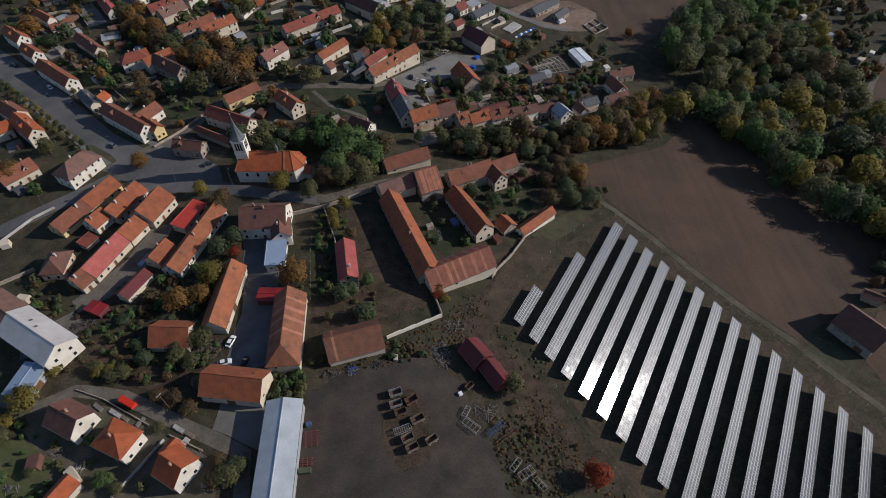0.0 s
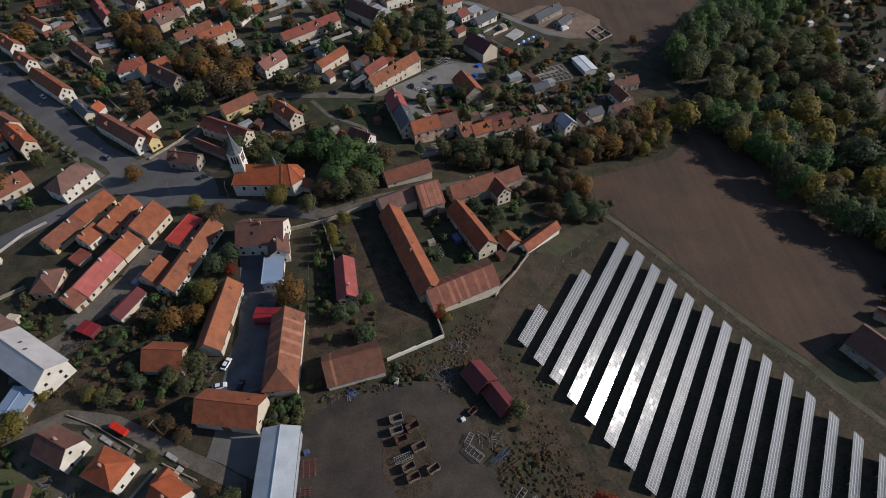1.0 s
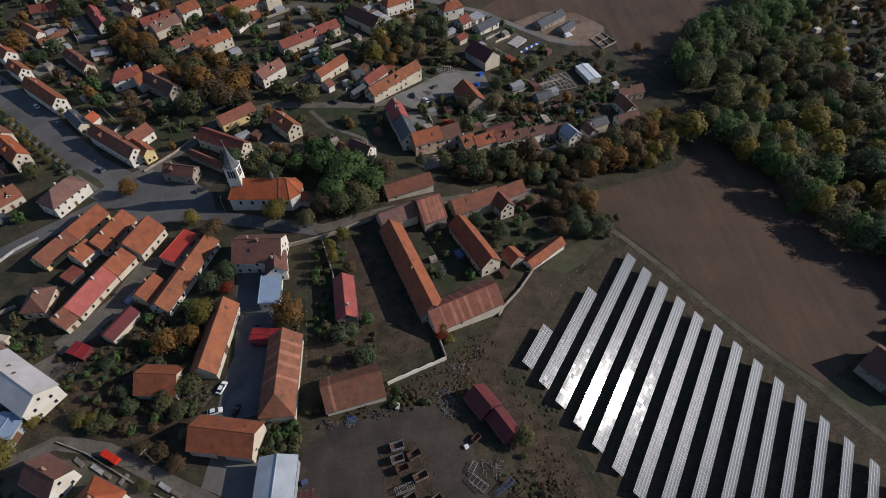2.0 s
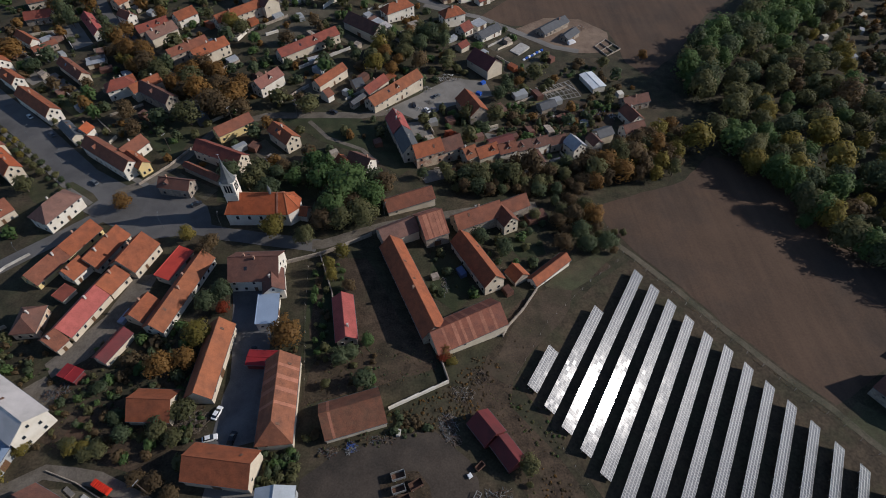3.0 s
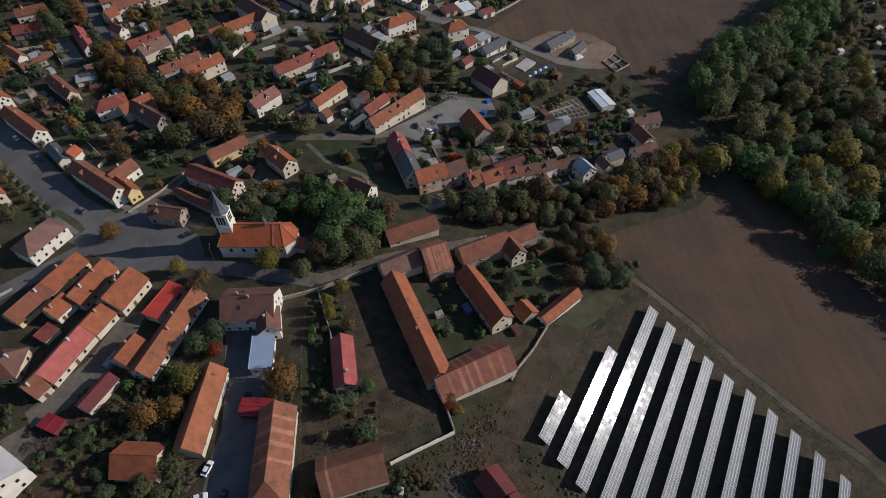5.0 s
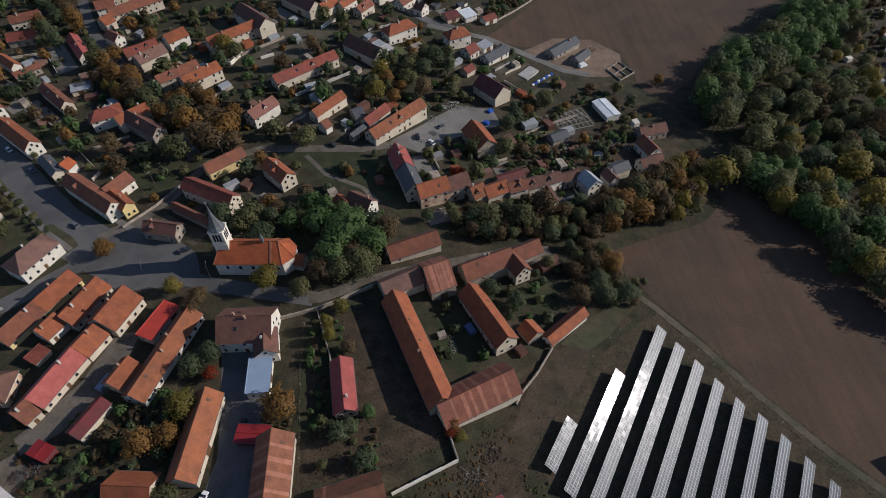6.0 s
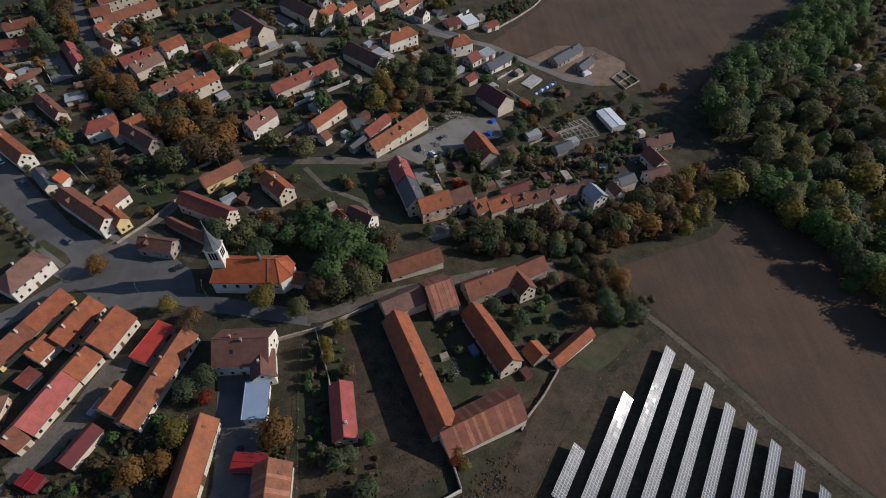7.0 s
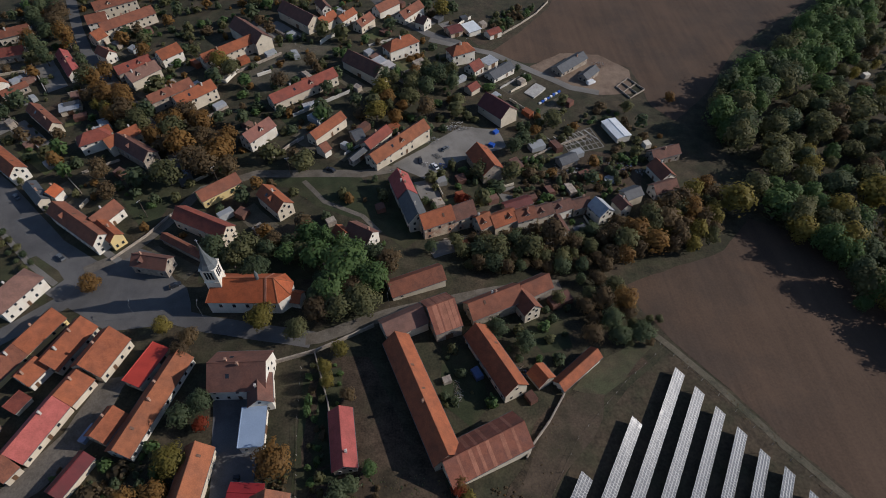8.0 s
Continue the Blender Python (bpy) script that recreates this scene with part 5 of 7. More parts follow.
tree(-83.1, 162.1, 8.0, 3.2, "brown", grow)
tree(-122.1, 184.4, 8.0, 4.0, "orange", grow)
tree(-109.7, 253.7, 15.0, 7.0, "orange", grow)
tree(-96.9, 241.0, 14.0, 6.0, "brown", grow)
tree(-92.5, 249.2, 14.0, 6.0, "orange", grow)
tree(-110.5, 236.5, 13.0, 6.0, "olive", grow)
tree(-101.9, 242.5, 15.0, 6.0, "brown", grow)
tree(-116.9, 265.0, 13.0, 6.0, "olive", grow)
tree(-87.6, 240.8, 11.0, 5.0, "brown", grow)
tree(-145.4, 289.1, 13.0, 6.0, "orange", grow)
tree(-156.3, 296.1, 12.0, 5.0, "orange", grow)
tree(-134.2, 274.2, 12.0, 5.0, "olive", grow)
tree(-166.0, 307.8, 12.0, 5.0, "orange", grow)
tree(-130.4, 268.6, 10.0, 4.0, "olive", grow)
tree(-138.9, 241.0, 12.0, 4.0, "brown", grow)
tree(-132.4, 229.4, 10.0, 4.0, "brown", grow)
tree(-50.6, 122.5, 11.0, 5.5, "orange", grow)
tree(-86.3, 112.5, 10.0, 4.2, "orange", grow)
tree(-79.7, 114.9, 9.0, 3.8, "orange", grow)
tree(-77.2, 123.5, 10.0, 5.0, "yellow", grow)
tree(-78.9, 136.0, 9.0, 4.0, "dark", grow)
tree(-74.3, 139.6, 9.0, 4.0, "dark", grow)
tree(-72.7, 134.1, 6.0, 2.6, "red", grow)
tree(19.6, 81.6, 7.0, 3.0, "olive", grow)
tree(38.8, 55.0, 8.0, 4.0, "red", grow)
tree(-1.9, 116.8, 5.0, 2.5, "orange", grow)
tree(-75.4, 99.1, 7.0, 3.5, "olive", grow)
tree(-91.0, 92.5, 7.0, 3.0, "dark", grow)
tree(-30.4, 293.6, 12.0, 5.0, "yellow", grow)
tree(-31.5, 276.5, 11.0, 4.8, "yellow", grow)
tree(-22.8, 273.5, 9.0, 4.0, "orange", grow)
tree(-9.5, 281.0, 12.0, 4.8, "brown", grow)
tree(-17.0, 289.0, 10.0, 4.5, "olive", grow)
tree(-58.5, 242.2, 10.0, 5.0, "olive", grow)
tree(-30.8, 306.6, 11.0, 5.0, "dark", grow)
tree(-4.8, 308.2, 13.0, 5.0, "dark", grow)
tree(-9.2, 297.0, 12.0, 5.0, "dark", grow)
tree(2.3, 302.6, 11.0, 4.0, "dark", grow)
tree(47.4, 278.7, 10.0, 6.0, "olive", grow)
tree(38.2, 270.6, 7.0, 3.0, "orange", grow)
tree(31.8, 263.3, 9.0, 4.0, "dark", grow)
tree(27.3, 258.1, 9.0, 4.0, "dark", grow)
tree(24.5, 241.3, 10.0, 4.5, "olive", grow)
tree(11.9, 240.9, 9.0, 4.0, "olive", grow)
tree(84.1, 291.1, 8.0, 3.5, "olive", grow)
tree(3.7, 224.1, 6.0, 3.0, "red", grow)
tree(-65.5, 319.1, 9.0, 4.0, "brown", grow)
tree(-109.7, 319.5, 11.0, 6.0, "yellow", grow)
tree(-102.8, 314.2, 10.0, 5.0, "olive", grow)
tree(-78.0, 303.3, 8.0, 4.0, "brown", grow)
tree(-215.0, 296.3, 13.0, 6.0, "orange", grow)
tree(-199.4, 283.7, 9.0, 4.0, "dark", grow)
tree(-193.6, 345.0, 17.0, 5.0, "orange", grow)
tree(-205.5, 361.0, 14.0, 5.0, "brown", grow)
tree(-205.7, 337.8, 14.0, 5.0, "dark", grow)
tree(-198.1, 328.6, 12.0, 4.0, "dark", grow)
tree(-169.1, 308.1, 13.0, 5.0, "olive", grow)
tree(-153.7, 291.0, 13.0, 5.0, "orange", grow)
tree(-142.2, 279.6, 13.0, 5.0, "brown", grow)
tree(-162.7, 314.5, 11.0, 5.0, "orange", grow)
tree(-151.8, 333.9, 9.0, 4.0, "orange", grow)
tree(-210.1, 375.0, 13.0, 6.0, "brown", grow)
tree(-0.8, 378.2, 12.0, 5.0, "yellow", grow)
tree(107.3, 299.5, 8.0, 3.0, "orange", grow)
tree(35.8, 204.3, 14.0, 5.0, "brown", grow)
tree(26.1, 198.1, 12.0, 5.0, "olive", grow)
tree(13.9, 197.8, 11.0, 5.0, "olive", grow)
tree(8.3, 197.0, 9.0, 4.0, "dark", grow)
tree(17.8, 190.1, 8.0, 3.0, "brown", grow)
tree(33.8, 177.8, 7.0, 2.6, "olive", grow)
tree(110.5, 224.2, 17.0, 7.5, "yellow", grow)
tree(122.3, 232.0, 15.0, 6.0, "olive", grow)
tree(126.9, 221.3, 16.0, 6.5, "green", grow)
tree(48.2, 176.3, 11.0, 4.0, "brown", grow)
tree(41.8, 162.8, 9.0, 4.0, "brown", grow)
tree(58.4, 163.5, 9.0, 4.5, "dark", grow)
tree(55.5, 176.0, 12.0, 4.0, "orange", grow)
tree(49.9, 168.2, 10.0, 4.0, "dark", grow)
tree(11.6, 164.5, 8.0, 4.0, "dark", grow)
tree(20.2, 159.6, 8.0, 3.5, "dark", grow)
tree(-40.2, 149.8, 9.0, 2.2, "yellow", grow)
tree(-38.9, 145.5, 8.0, 2.0, "yellow", grow)
tree(-36.3, 156.4, 7.0, 3.0, "yellow", grow)
tree(-30.3, 116.4, 6.0, 3.0, "dark", grow)
tree(-26.2, 106.8, 7.0, 3.5, "dark", grow)
tree(-33.3, 114.3, 7.0, 3.0, "dark", grow)
tree(-25.5, 120.2, 6.0, 2.5, "green", grow)
tree(-33.2, 141.6, 6.0, 2.5, "brown", grow)
tree(-36.9, 106.2, 4.0, 1.8, "olive", grow)
tree(-121.4, 79.3, 9.0, 5.0, "yellow", grow)
tree(-58.5, 56.4, 6.0, 3.4, "olive", grow)
tree(-55.6, 58.7, 5.0, 2.6, "olive", grow)
tree(-62.1, 55.3, 5.0, 2.6, "brown", grow)
tree(-84.5, 157.1, 8.0, 3.0, "brown", grow)
tree(-164.1, 195.9, 9.0, 4.0, "olive", grow)
tree(-171.4, 179.5, 10.0, 5.0, "orange", grow)
tree(-2.4, 115.4, 3.5, 2.2, "red", grow, "at the farm barn corner", "bush")
tree(-0.2, 113.6, 3.2, 1.9, "yellow", grow, "at the farm barn corner", "bush")
tree(-118.3, 91.4, 3.2, 2.2, "yellow", grow, "in a cottage garden", "bush")
tree(-105.6, 90.5, 4.0, 2.6, "olive", grow, "in a cottage garden", "bush")
tree(-101.3, 89.8, 3.5, 2.4, "yellow", grow, "in a cottage garden", "bush")
tree(-96.9, 88.9, 4.5, 3.0, "olive", grow, "in a cottage garden", "bush")
tree(-91.1, 56.6, 4.0, 2.6, "green", grow, "in a cottage garden", "bush")
tree(-87.3, 54.4, 3.5, 2.2, "olive", grow, "in a cottage garden", "bush")
tree(-125.8, 73.9, 4.0, 3.0, "yellow", grow, "in a cottage garden", "bush")
tree(-124.2, 69.3, 5.0, 3.2, "olive", grow, "in a cottage garden", "bush")
tree(-84.0, 80.6, 4.0, 3.0, "brown", grow, "in a cottage garden", "bush")
tree(-79.1, 79.2, 4.5, 3.2, "brown", grow, "in a cottage garden", "bush")
tree(-73.8, 76.0, 4.0, 3.0, "brown", grow, "in a cottage garden", "bush")
tree(-81.1, 70.9, 3.0, 1.8, "olive", grow, "in a cottage garden", "bush")
tree(-111.9, 59.8, 3.0, 2.0, "olive", grow, "in a cottage garden", "bush")
tree(-57.4, 58.4, 5.0, 3.4, "dark", grow, "in a cottage garden", "bush")
tree(-62.0, 60.6, 4.0, 2.6, "brown", grow, "in a cottage garden", "bush")
tree(-95.3, 98.2, 4.0, 2.6, "dark", grow, "in a cottage garden", "bush")
tree(-83.2, 96.1, 5.0, 3.0, "dark", grow, "in a cottage garden", "bush")
tree(-78.5, 98.6, 6.0, 3.4, "olive", grow, "in a cottage garden", "bush")
tree(-104.7, 89.4, 3.6, 2.4, "yellow", grow, "in a cottage garden", "bush")
tree(-118.2, 89.4, 4.0, 2.6, "yellow", grow, "in a cottage garden", "bush")
tree(-94.6, 97.7, 4.0, 2.4, "dark", grow, "in a cottage garden", "bush")
tree(-82.1, 93.4, 5.0, 3.4, "olive", grow, "in a cottage garden", "bush")
tree(-77.2, 91.1, 5.0, 3.2, "olive", grow, "in a cottage garden", "bush")
tree(-99.9, 87.7, 4.0, 2.8, "olive", grow, "in a cottage garden", "bush")
tree(-103.2, 107.8, 4.0, 2.6, "dark", grow, "in a cottage garden", "bush")
tree(-78.9, 102.8, 5.0, 3.2, "olive", grow, "in a cottage garden", "bush")
FOREST = [(128, 262), (128, 284), (137, 306), (157, 325), (187, 347), (207, 371), (236, 397), (262, 425), (300, 450), (250, 372), (216, 306), (204, 264), (206, 236), (228, 200), (250, 120), (222, 106), (181, 122), (163, 140), (151, 156), (142, 171), (134, 191), (126, 207), (128, 226), (132, 246)]
FOREST_RIM = [(122, 266), (122, 284), (137, 306), (157, 325), (187, 347), (207, 371), (236, 397), (262, 425), (280, 425), (252, 385), (226, 356), (205, 333), (176, 312), (156, 297), (138, 280), (127, 258)]
woods = []
edge_rng = random.Random(77)
edge = [Vector(p) for p in ((222, 108), (184, 124), (166, 142), (154, 158), (145, 173), (137, 192), (128, 210))]
for p, q in zip(edge, edge[1:]):
    for k in range(int((q - p).length / 5)):
        s = p.lerp(q, k * 5 / (q - p).length)
        r = edge_rng.uniform(4, 6)
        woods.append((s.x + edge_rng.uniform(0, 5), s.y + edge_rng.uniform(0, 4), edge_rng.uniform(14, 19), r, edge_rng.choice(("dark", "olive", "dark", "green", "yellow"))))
        PLANTED.append((s.x + 2, s.y + 2, r))
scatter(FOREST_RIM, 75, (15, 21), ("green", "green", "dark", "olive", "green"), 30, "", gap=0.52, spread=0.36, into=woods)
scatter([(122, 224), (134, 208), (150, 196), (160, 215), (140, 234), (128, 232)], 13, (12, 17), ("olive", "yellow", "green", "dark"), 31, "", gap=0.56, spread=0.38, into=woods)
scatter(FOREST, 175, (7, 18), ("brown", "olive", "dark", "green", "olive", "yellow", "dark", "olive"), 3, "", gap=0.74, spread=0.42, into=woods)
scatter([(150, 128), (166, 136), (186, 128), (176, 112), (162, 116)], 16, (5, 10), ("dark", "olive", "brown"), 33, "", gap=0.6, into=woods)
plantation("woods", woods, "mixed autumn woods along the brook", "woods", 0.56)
scatter([(4, 190), (56, 192), (56, 206), (8, 203)], 26, (4.5, 8.5), ("brown", "olive", "brown", "dark"), 44, "in the hedgerow below the terrace", gap=0.5, spread=0.42)
scatter([(54, 195), (101, 206), (106, 236), (95, 231), (70, 216), (54, 208)], 44, (8, 14), ("brown", "olive", "brown", "yellow", "orange", "olive"), 4, "in the dense hedgerow", gap=0.5, spread=0.36)
scatter([(34, 193), (60, 188), (68, 168), (60, 160), (54, 157), (43, 168), (32, 180)], 15, (4, 9), ("brown", "olive", "brown", "dark", "olive"), 5, "in the hedgerow by the field", gap=0.55, spread=0.38)
scatter([(-12, 199), (7, 205), (22, 208), (45, 212), (68, 206), (60, 196), (30, 190), (6, 193)], 38, (4, 8), ("brown", "olive", "olive", "dark", "brown"), 71, "in the thicket below the terrace", gap=0.5, spread=0.45, margin=0.6)
scatter([(-90, 198), (-40, 205), (-22, 192), (-30, 180), (-48, 172), (-50, 190)], 16, (7, 12), ("green", "dark", "brown", "olive"), 12, "in the churchyard", gap=0.6)
scatter([(14, 76), (30, 84), (50, 54), (40, 30), (16, 40)], 6, (1.2, 2.4), ("brown", "olive", "brown"), 13, "on the weedy bank", gap=0.9)
rng = random.Random(8)
for k in range(12):
    tree(-196 + 46 * k / 11, 262 - 42 * k / 11, rng.uniform(2.5, 5), rng.uniform(1, 1.7), rng.choice(("olive", "dark", "dark")), rng, "along the street houses")
for k in range(30):
    side, f = (7.5, 10.5)[k % 2], (k // 2) / 14
    tree(-205 + 62 * f - side * 0.65, 256 - 54 * f - side * 0.75, rng.uniform(2, 4.5), rng.uniform(1, 1.9), rng.choice(("olive", "dark", "olive", "yellow")), rng, "on the main street verge")
scatter([(-37.6, 304.8), (-27.3, 315.8), (-7.9, 329.0), (3.3, 319.6), (6.8, 304.8), (4.6, 285.8), (-8.4, 277.9), (-23.5, 277.7), (-35.2, 286.3)], 15, (6, 10), ("dark", "olive", "olive", "orange", "dark", "yellow"), 61, "between the villas and a work yard", gap=0.6, spread=0.42, margin=2.0)
scatter([(-181.5, 323.6), (-175.4, 325.8), (-151.1, 299.9), (-130.2, 274.9), (-135.2, 267.2), (-156.2, 284.7), (-173.3, 305.9)], 10, (7, 10.5), ("orange", "olive", "yellow", "olive", "brown"), 62, "in a garden row", gap=0.6, spread=0.42, margin=0.2)
scatter([(-125.9, 264.8), (-119.9, 282.6), (-108.5, 277.8), (-101.3, 263.4), (-93.6, 266.9), (-90.0, 249.8), (-104.2, 241.9), (-119.0, 249.6)], 10, (9, 13), ("orange", "olive", "brown", "orange"), 63, "beside a village lane", gap=0.6, spread=0.45, margin=0.2)
scatter([(-227.1, 368.9), (-227.2, 398.6), (-213.6, 397.5), (-197.5, 360.8), (-194.9, 332.3), (-210.6, 338.7)], 12, (8, 13), ("dark", "orange", "dark"), 64, "behind street houses", gap=0.6, spread=0.42, margin=0.2)
bushes = []
scatter([(206, 262), (218, 306), (252, 370), (300, 445), (350, 430), (300, 346), (246, 282), (214, 242)], 170, (2, 7), ("brown", "olive", "dark", "brown", "orange"), 32, "", gap=0.8, spread=0.5, into=bushes)
plantation("allotment_bushes", bushes, "brown and olive bushes on far allotments", "bushes", 0.08)
VILLAGE = [(-270, 360), (-190, 440), (0, 440), (20, 350), (40, 322), (70, 300), (100, 270), (95, 240), (20, 230), (-20, 200), (-80, 195), (-120, 215), (-150, 232), (-230, 300)]
garden = []
MIX = ("dark", "olive", "dark", "green", "brown", "olive", "orange", "dark")
scatter(VILLAGE, 120, (6, 11), MIX, 6, "", gap=0.7, spread=0.42, into=garden)
scatter(VILLAGE, 620, (1.6, 5), MIX, 16, "", gap=0.55, spread=0.55, margin=0.4, into=garden)
scatter([(-260, 260), (-160, 190), (-140, 165), (-180, 130), (-150, 60), (-230, 60), (-310, 200)], 130, (1.8, 7), ("dark", "olive", "green", "brown"), 7, "", gap=0.75, spread=0.48, into=garden)
scatter([(-140, 132), (-80, 132), (-66, 100), (-66, 82), (-110, 88), (-140, 100)], 60, (1.2, 4.5), ("dark", "olive", "green", "brown", "dry"), 8, "", gap=0.48, spread=0.5, margin=0.5, into=garden)
scatter([(-150, 80), (-60, 66), (-60, 40), (-150, 40)], 70, (1.2, 4.5), ("dark", "olive", "green"), 9, "", gap=0.8, spread=0.5, margin=0.5, into=garden)
scatter([(-46, 152), (-36, 155), (-34, 118), (-40, 112), (-44, 130)], 26, (1, 4), ("dark", "olive", "green", "dry"), 10, "", gap=0.9, spread=0.5, into=garden)
scatter([(14, 178), (40, 190), (34, 152), (20, 140), (-6, 136), (-4, 160)], 20, (1, 4.5), ("dark", "olive", "green"), 17, "", gap=0.85, spread=0.5, into=garden)
scatter([(-54, 92), (-6, 92), (-10, 97), (-30, 99), (-40, 90), (-50, 94), (-54, 120), (-47, 122), (-47, 96)], 50, (0.8, 2.6), ("dark", "olive", "brown", "dry"), 14, "", gap=0.6, margin=0.1, spread=0.6, into=garden)
scatter([(16, 205), (60, 215), (86, 258), (60, 268), (30, 250)], 90, (1, 4.5), ("dark", "olive", "brown", "green"), 18, "", gap=0.7, spread=0.5, margin=0.3, into=garden)
scatter([(-54.0, 88.6), (-42.3, 87.5), (-41.5, 79.0), (-52.4, 77.5)], 34, (1.0, 2.8), ("dark", "olive", "dark", "green"), 81, "", gap=0.45, spread=0.6, margin=-0.6, into=garden)
scatter([(-36, 91), (-17, 92.5), (-6, 96), (-4, 92), (-18, 88), (-38, 85)], 60, (0.2, 0.9), ("dark", "olive", "brown", "dry", "brown"), 82, "", gap=0.2, spread=0.6, margin=-0.8, into=garden)
scatter([(20, 372), (40, 392), (58, 398), (50, 384), (32, 364)], 40, (1.5, 5), ("dark", "olive", "brown", "green"), 83, "", gap=0.6, spread=0.45, into=garden)
scatter([(-140, 128), (-70, 128), (-68, 88), (-140, 96)], 110, (0.6, 2.2), ("dark", "olive", "green", "brown"), 84, "", gap=0.5, spread=0.6, margin=-0.2, into=garden)
scatter([(-18, 97), (-1, 106), (8, 118), (16, 114), (6, 96), (-4, 92)], 260, (0.08, 0.35), ("brown", "dry", "orange", "dry", "brown"), 85, "", gap=0.1, spread=1.5, margin=-0.6, into=garden)
scatter([(-36, 118), (-22, 117), (-20, 104), (-32, 104)], 14, (0.8, 2.6), ("dark", "olive", "green", "brown"), 86, "", gap=0.5, spread=0.6, margin=-0.4, into=garden)
scatter([(11, 72), (19, 74), (26, 72), (32, 62), (30, 50), (15, 52), (13, 62)], 230, (0.2, 0.7), ("dry", "olive", "dry", "brown", "dry"), 87, "", gap=0.18, spread=1.1, margin=-0.6, into=garden)
scatter([(21, 84), (27, 80), (37, 62), (48, 50), (40, 48), (29, 64), (23, 74)], 150, (0.15, 0.5), ("orange", "dry", "orange", "brown", "dry"), 88, "", gap=0.25, spread=0.9, margin=-0.6, into=garden)
scatter([(16, 103), (22, 110), (32, 90), (28, 84), (20, 90)], 60, (0.2, 0.6), ("olive", "dry", "olive", "green"), 89, "", gap=0.4, spread=1.0, margin=-0.6, into=garden)
plantation("garden_shrubs", garden, "shrubs and small trees crowding the village gardens", "shrubs", 0.07)
weeds = []
for poly, count, cols in (([(-8, 100), (14, 118), (24, 138), (31, 135), (19, 113), (17, 100), (28, 86), (44, 58), (36, 40), (20, 72), (10, 88)], 260, ("dry", "dry", "brown", "olive")),
                          ([(-20, 80), (-10, 81), (-5, 72), (-6, 60), (-13, 57), (-18, 64)], 90, ("dry", "brown", "olive")),
                          ([(-42, 100), (-4, 110), (-8, 120), (-38, 120)], 260, ("dry", "olive", "dark", "brown")),
                          ([(60, 174), (67, 164), (78, 150), (92, 130), (106, 111), (118, 97), (115, 95), (103, 109), (89, 128), (75, 148), (64, 162)], 170, ("dry", "brown", "dry")),
                          ([(-120, 130), (-72, 128), (-68, 86), (-112, 90)], 420, ("olive", "dark", "dry")),
                          ([(-240, 380), (-20, 400), (60, 300), (90, 250), (-60, 210), (-200, 270)], 640, ("olive", "dark", "dry", "brown"))):
    scatter(poly, count, (0.06, 0.2), cols, count, "", gap=0.3, spread=1.5, margin=-0.4, into=weeds, reach=0.5)
plantation("weeds", weeds, "tall dry weeds and grass tufts on rough ground", "weeds", 0.025)


# ---------------------------------------------------------------- walls and fences
def wall_run(name, points, height, thick, mat, label, cap=None):
    """A free-standing wall along a line, stepping with the land, with a coping."""
    x0, y0 = points[0]
    top = thing(name, x0, y0, ground_z(x0, y0), 0, label, "wall")
    for i in range(1, len(points)):
        a, b = Vector(points[i - 1]), Vector(points[i])
        n = max(1, int((b - a).length / 4))
        d = (b - a).normalized()
        turn = math.degrees(math.atan2(d.y, d.x))
        for k in range(n):
            p, q = a.lerp(b, k / n), a.lerp(b, (k + 1) / n)
            ln = (q - p).length
            m = (p + q) / 2
            z = min(ground_z(p.x, p.y), ground_z(q.x, q.y)) - ground_z(x0, y0)
            h = height * (1 + 0.06 * noise.noise(Vector((m.x, m.y, 0)) * 0.7))
            bm = bmesh.new()
            prof = [(-thick / 2, -0.3), (thick / 2, -0.3), (thick / 2, h), (thick / 2 + 0.06, h + 0.02), (thick / 2 + 0.06, h + 0.12), (0, h + 0.2), (-thick / 2 - 0.06, h + 0.12), (-thick / 2 - 0.06, h + 0.02), (-thick / 2, h)]
            ends = [[bm.verts.new((xx, yy, zz)) for yy, zz in prof] for xx in (-ln / 2, ln / 2)]
            for s in range(len(prof)):
                bm.faces.new((ends[0][s], ends[1][s], ends[1][(s + 1) % len(prof)], ends[0][(s + 1) % len(prof)]))
            bm.faces.new(ends[0])
            bm.faces.new(ends[1][::-1])
            part("wall_section", mesh_of(bm, "wall_section", mat), top, pose(m.x - x0, m.y - y0, z, 0, 0, turn))
    return top


def fence(points, height, label):
    """Posts with two thin rails between them."""
    x0, y0 = points[0]
    top = thing("fence", x0, y0, ground_z(x0, y0), 0, label, "fence")
    bm = bmesh.new()
    bar(bm, (0, 0, -0.3), (0, 0, height), 0.05, 5)
    post = mesh_of(bm, "post", CONCRETE)
    for i in range(1, len(points)):
        a, b = Vector(points[i - 1]), Vector(points[i])
        n = max(1, int((b - a).length / 5))
        for k in range(n):
            p, q = a.lerp(b, k / n), a.lerp(b, (k + 1) / n)
            zp, zq = ground_z(p.x, p.y) - ground_z(x0, y0), ground_z(q.x, q.y) - ground_z(x0, y0)
            part("post", post, top, Matrix.Translation((p.x - x0, p.y - y0, zp)))
            for hh in (0.35, height - 0.15):
                bm = bmesh.new()
                bar(bm, (p.x - x0, p.y - y0, zp + hh), (q.x - x0, q.y - y0, zq + hh), 0.018)
                part("rail", mesh_of(bm, "rail", BARK), top)


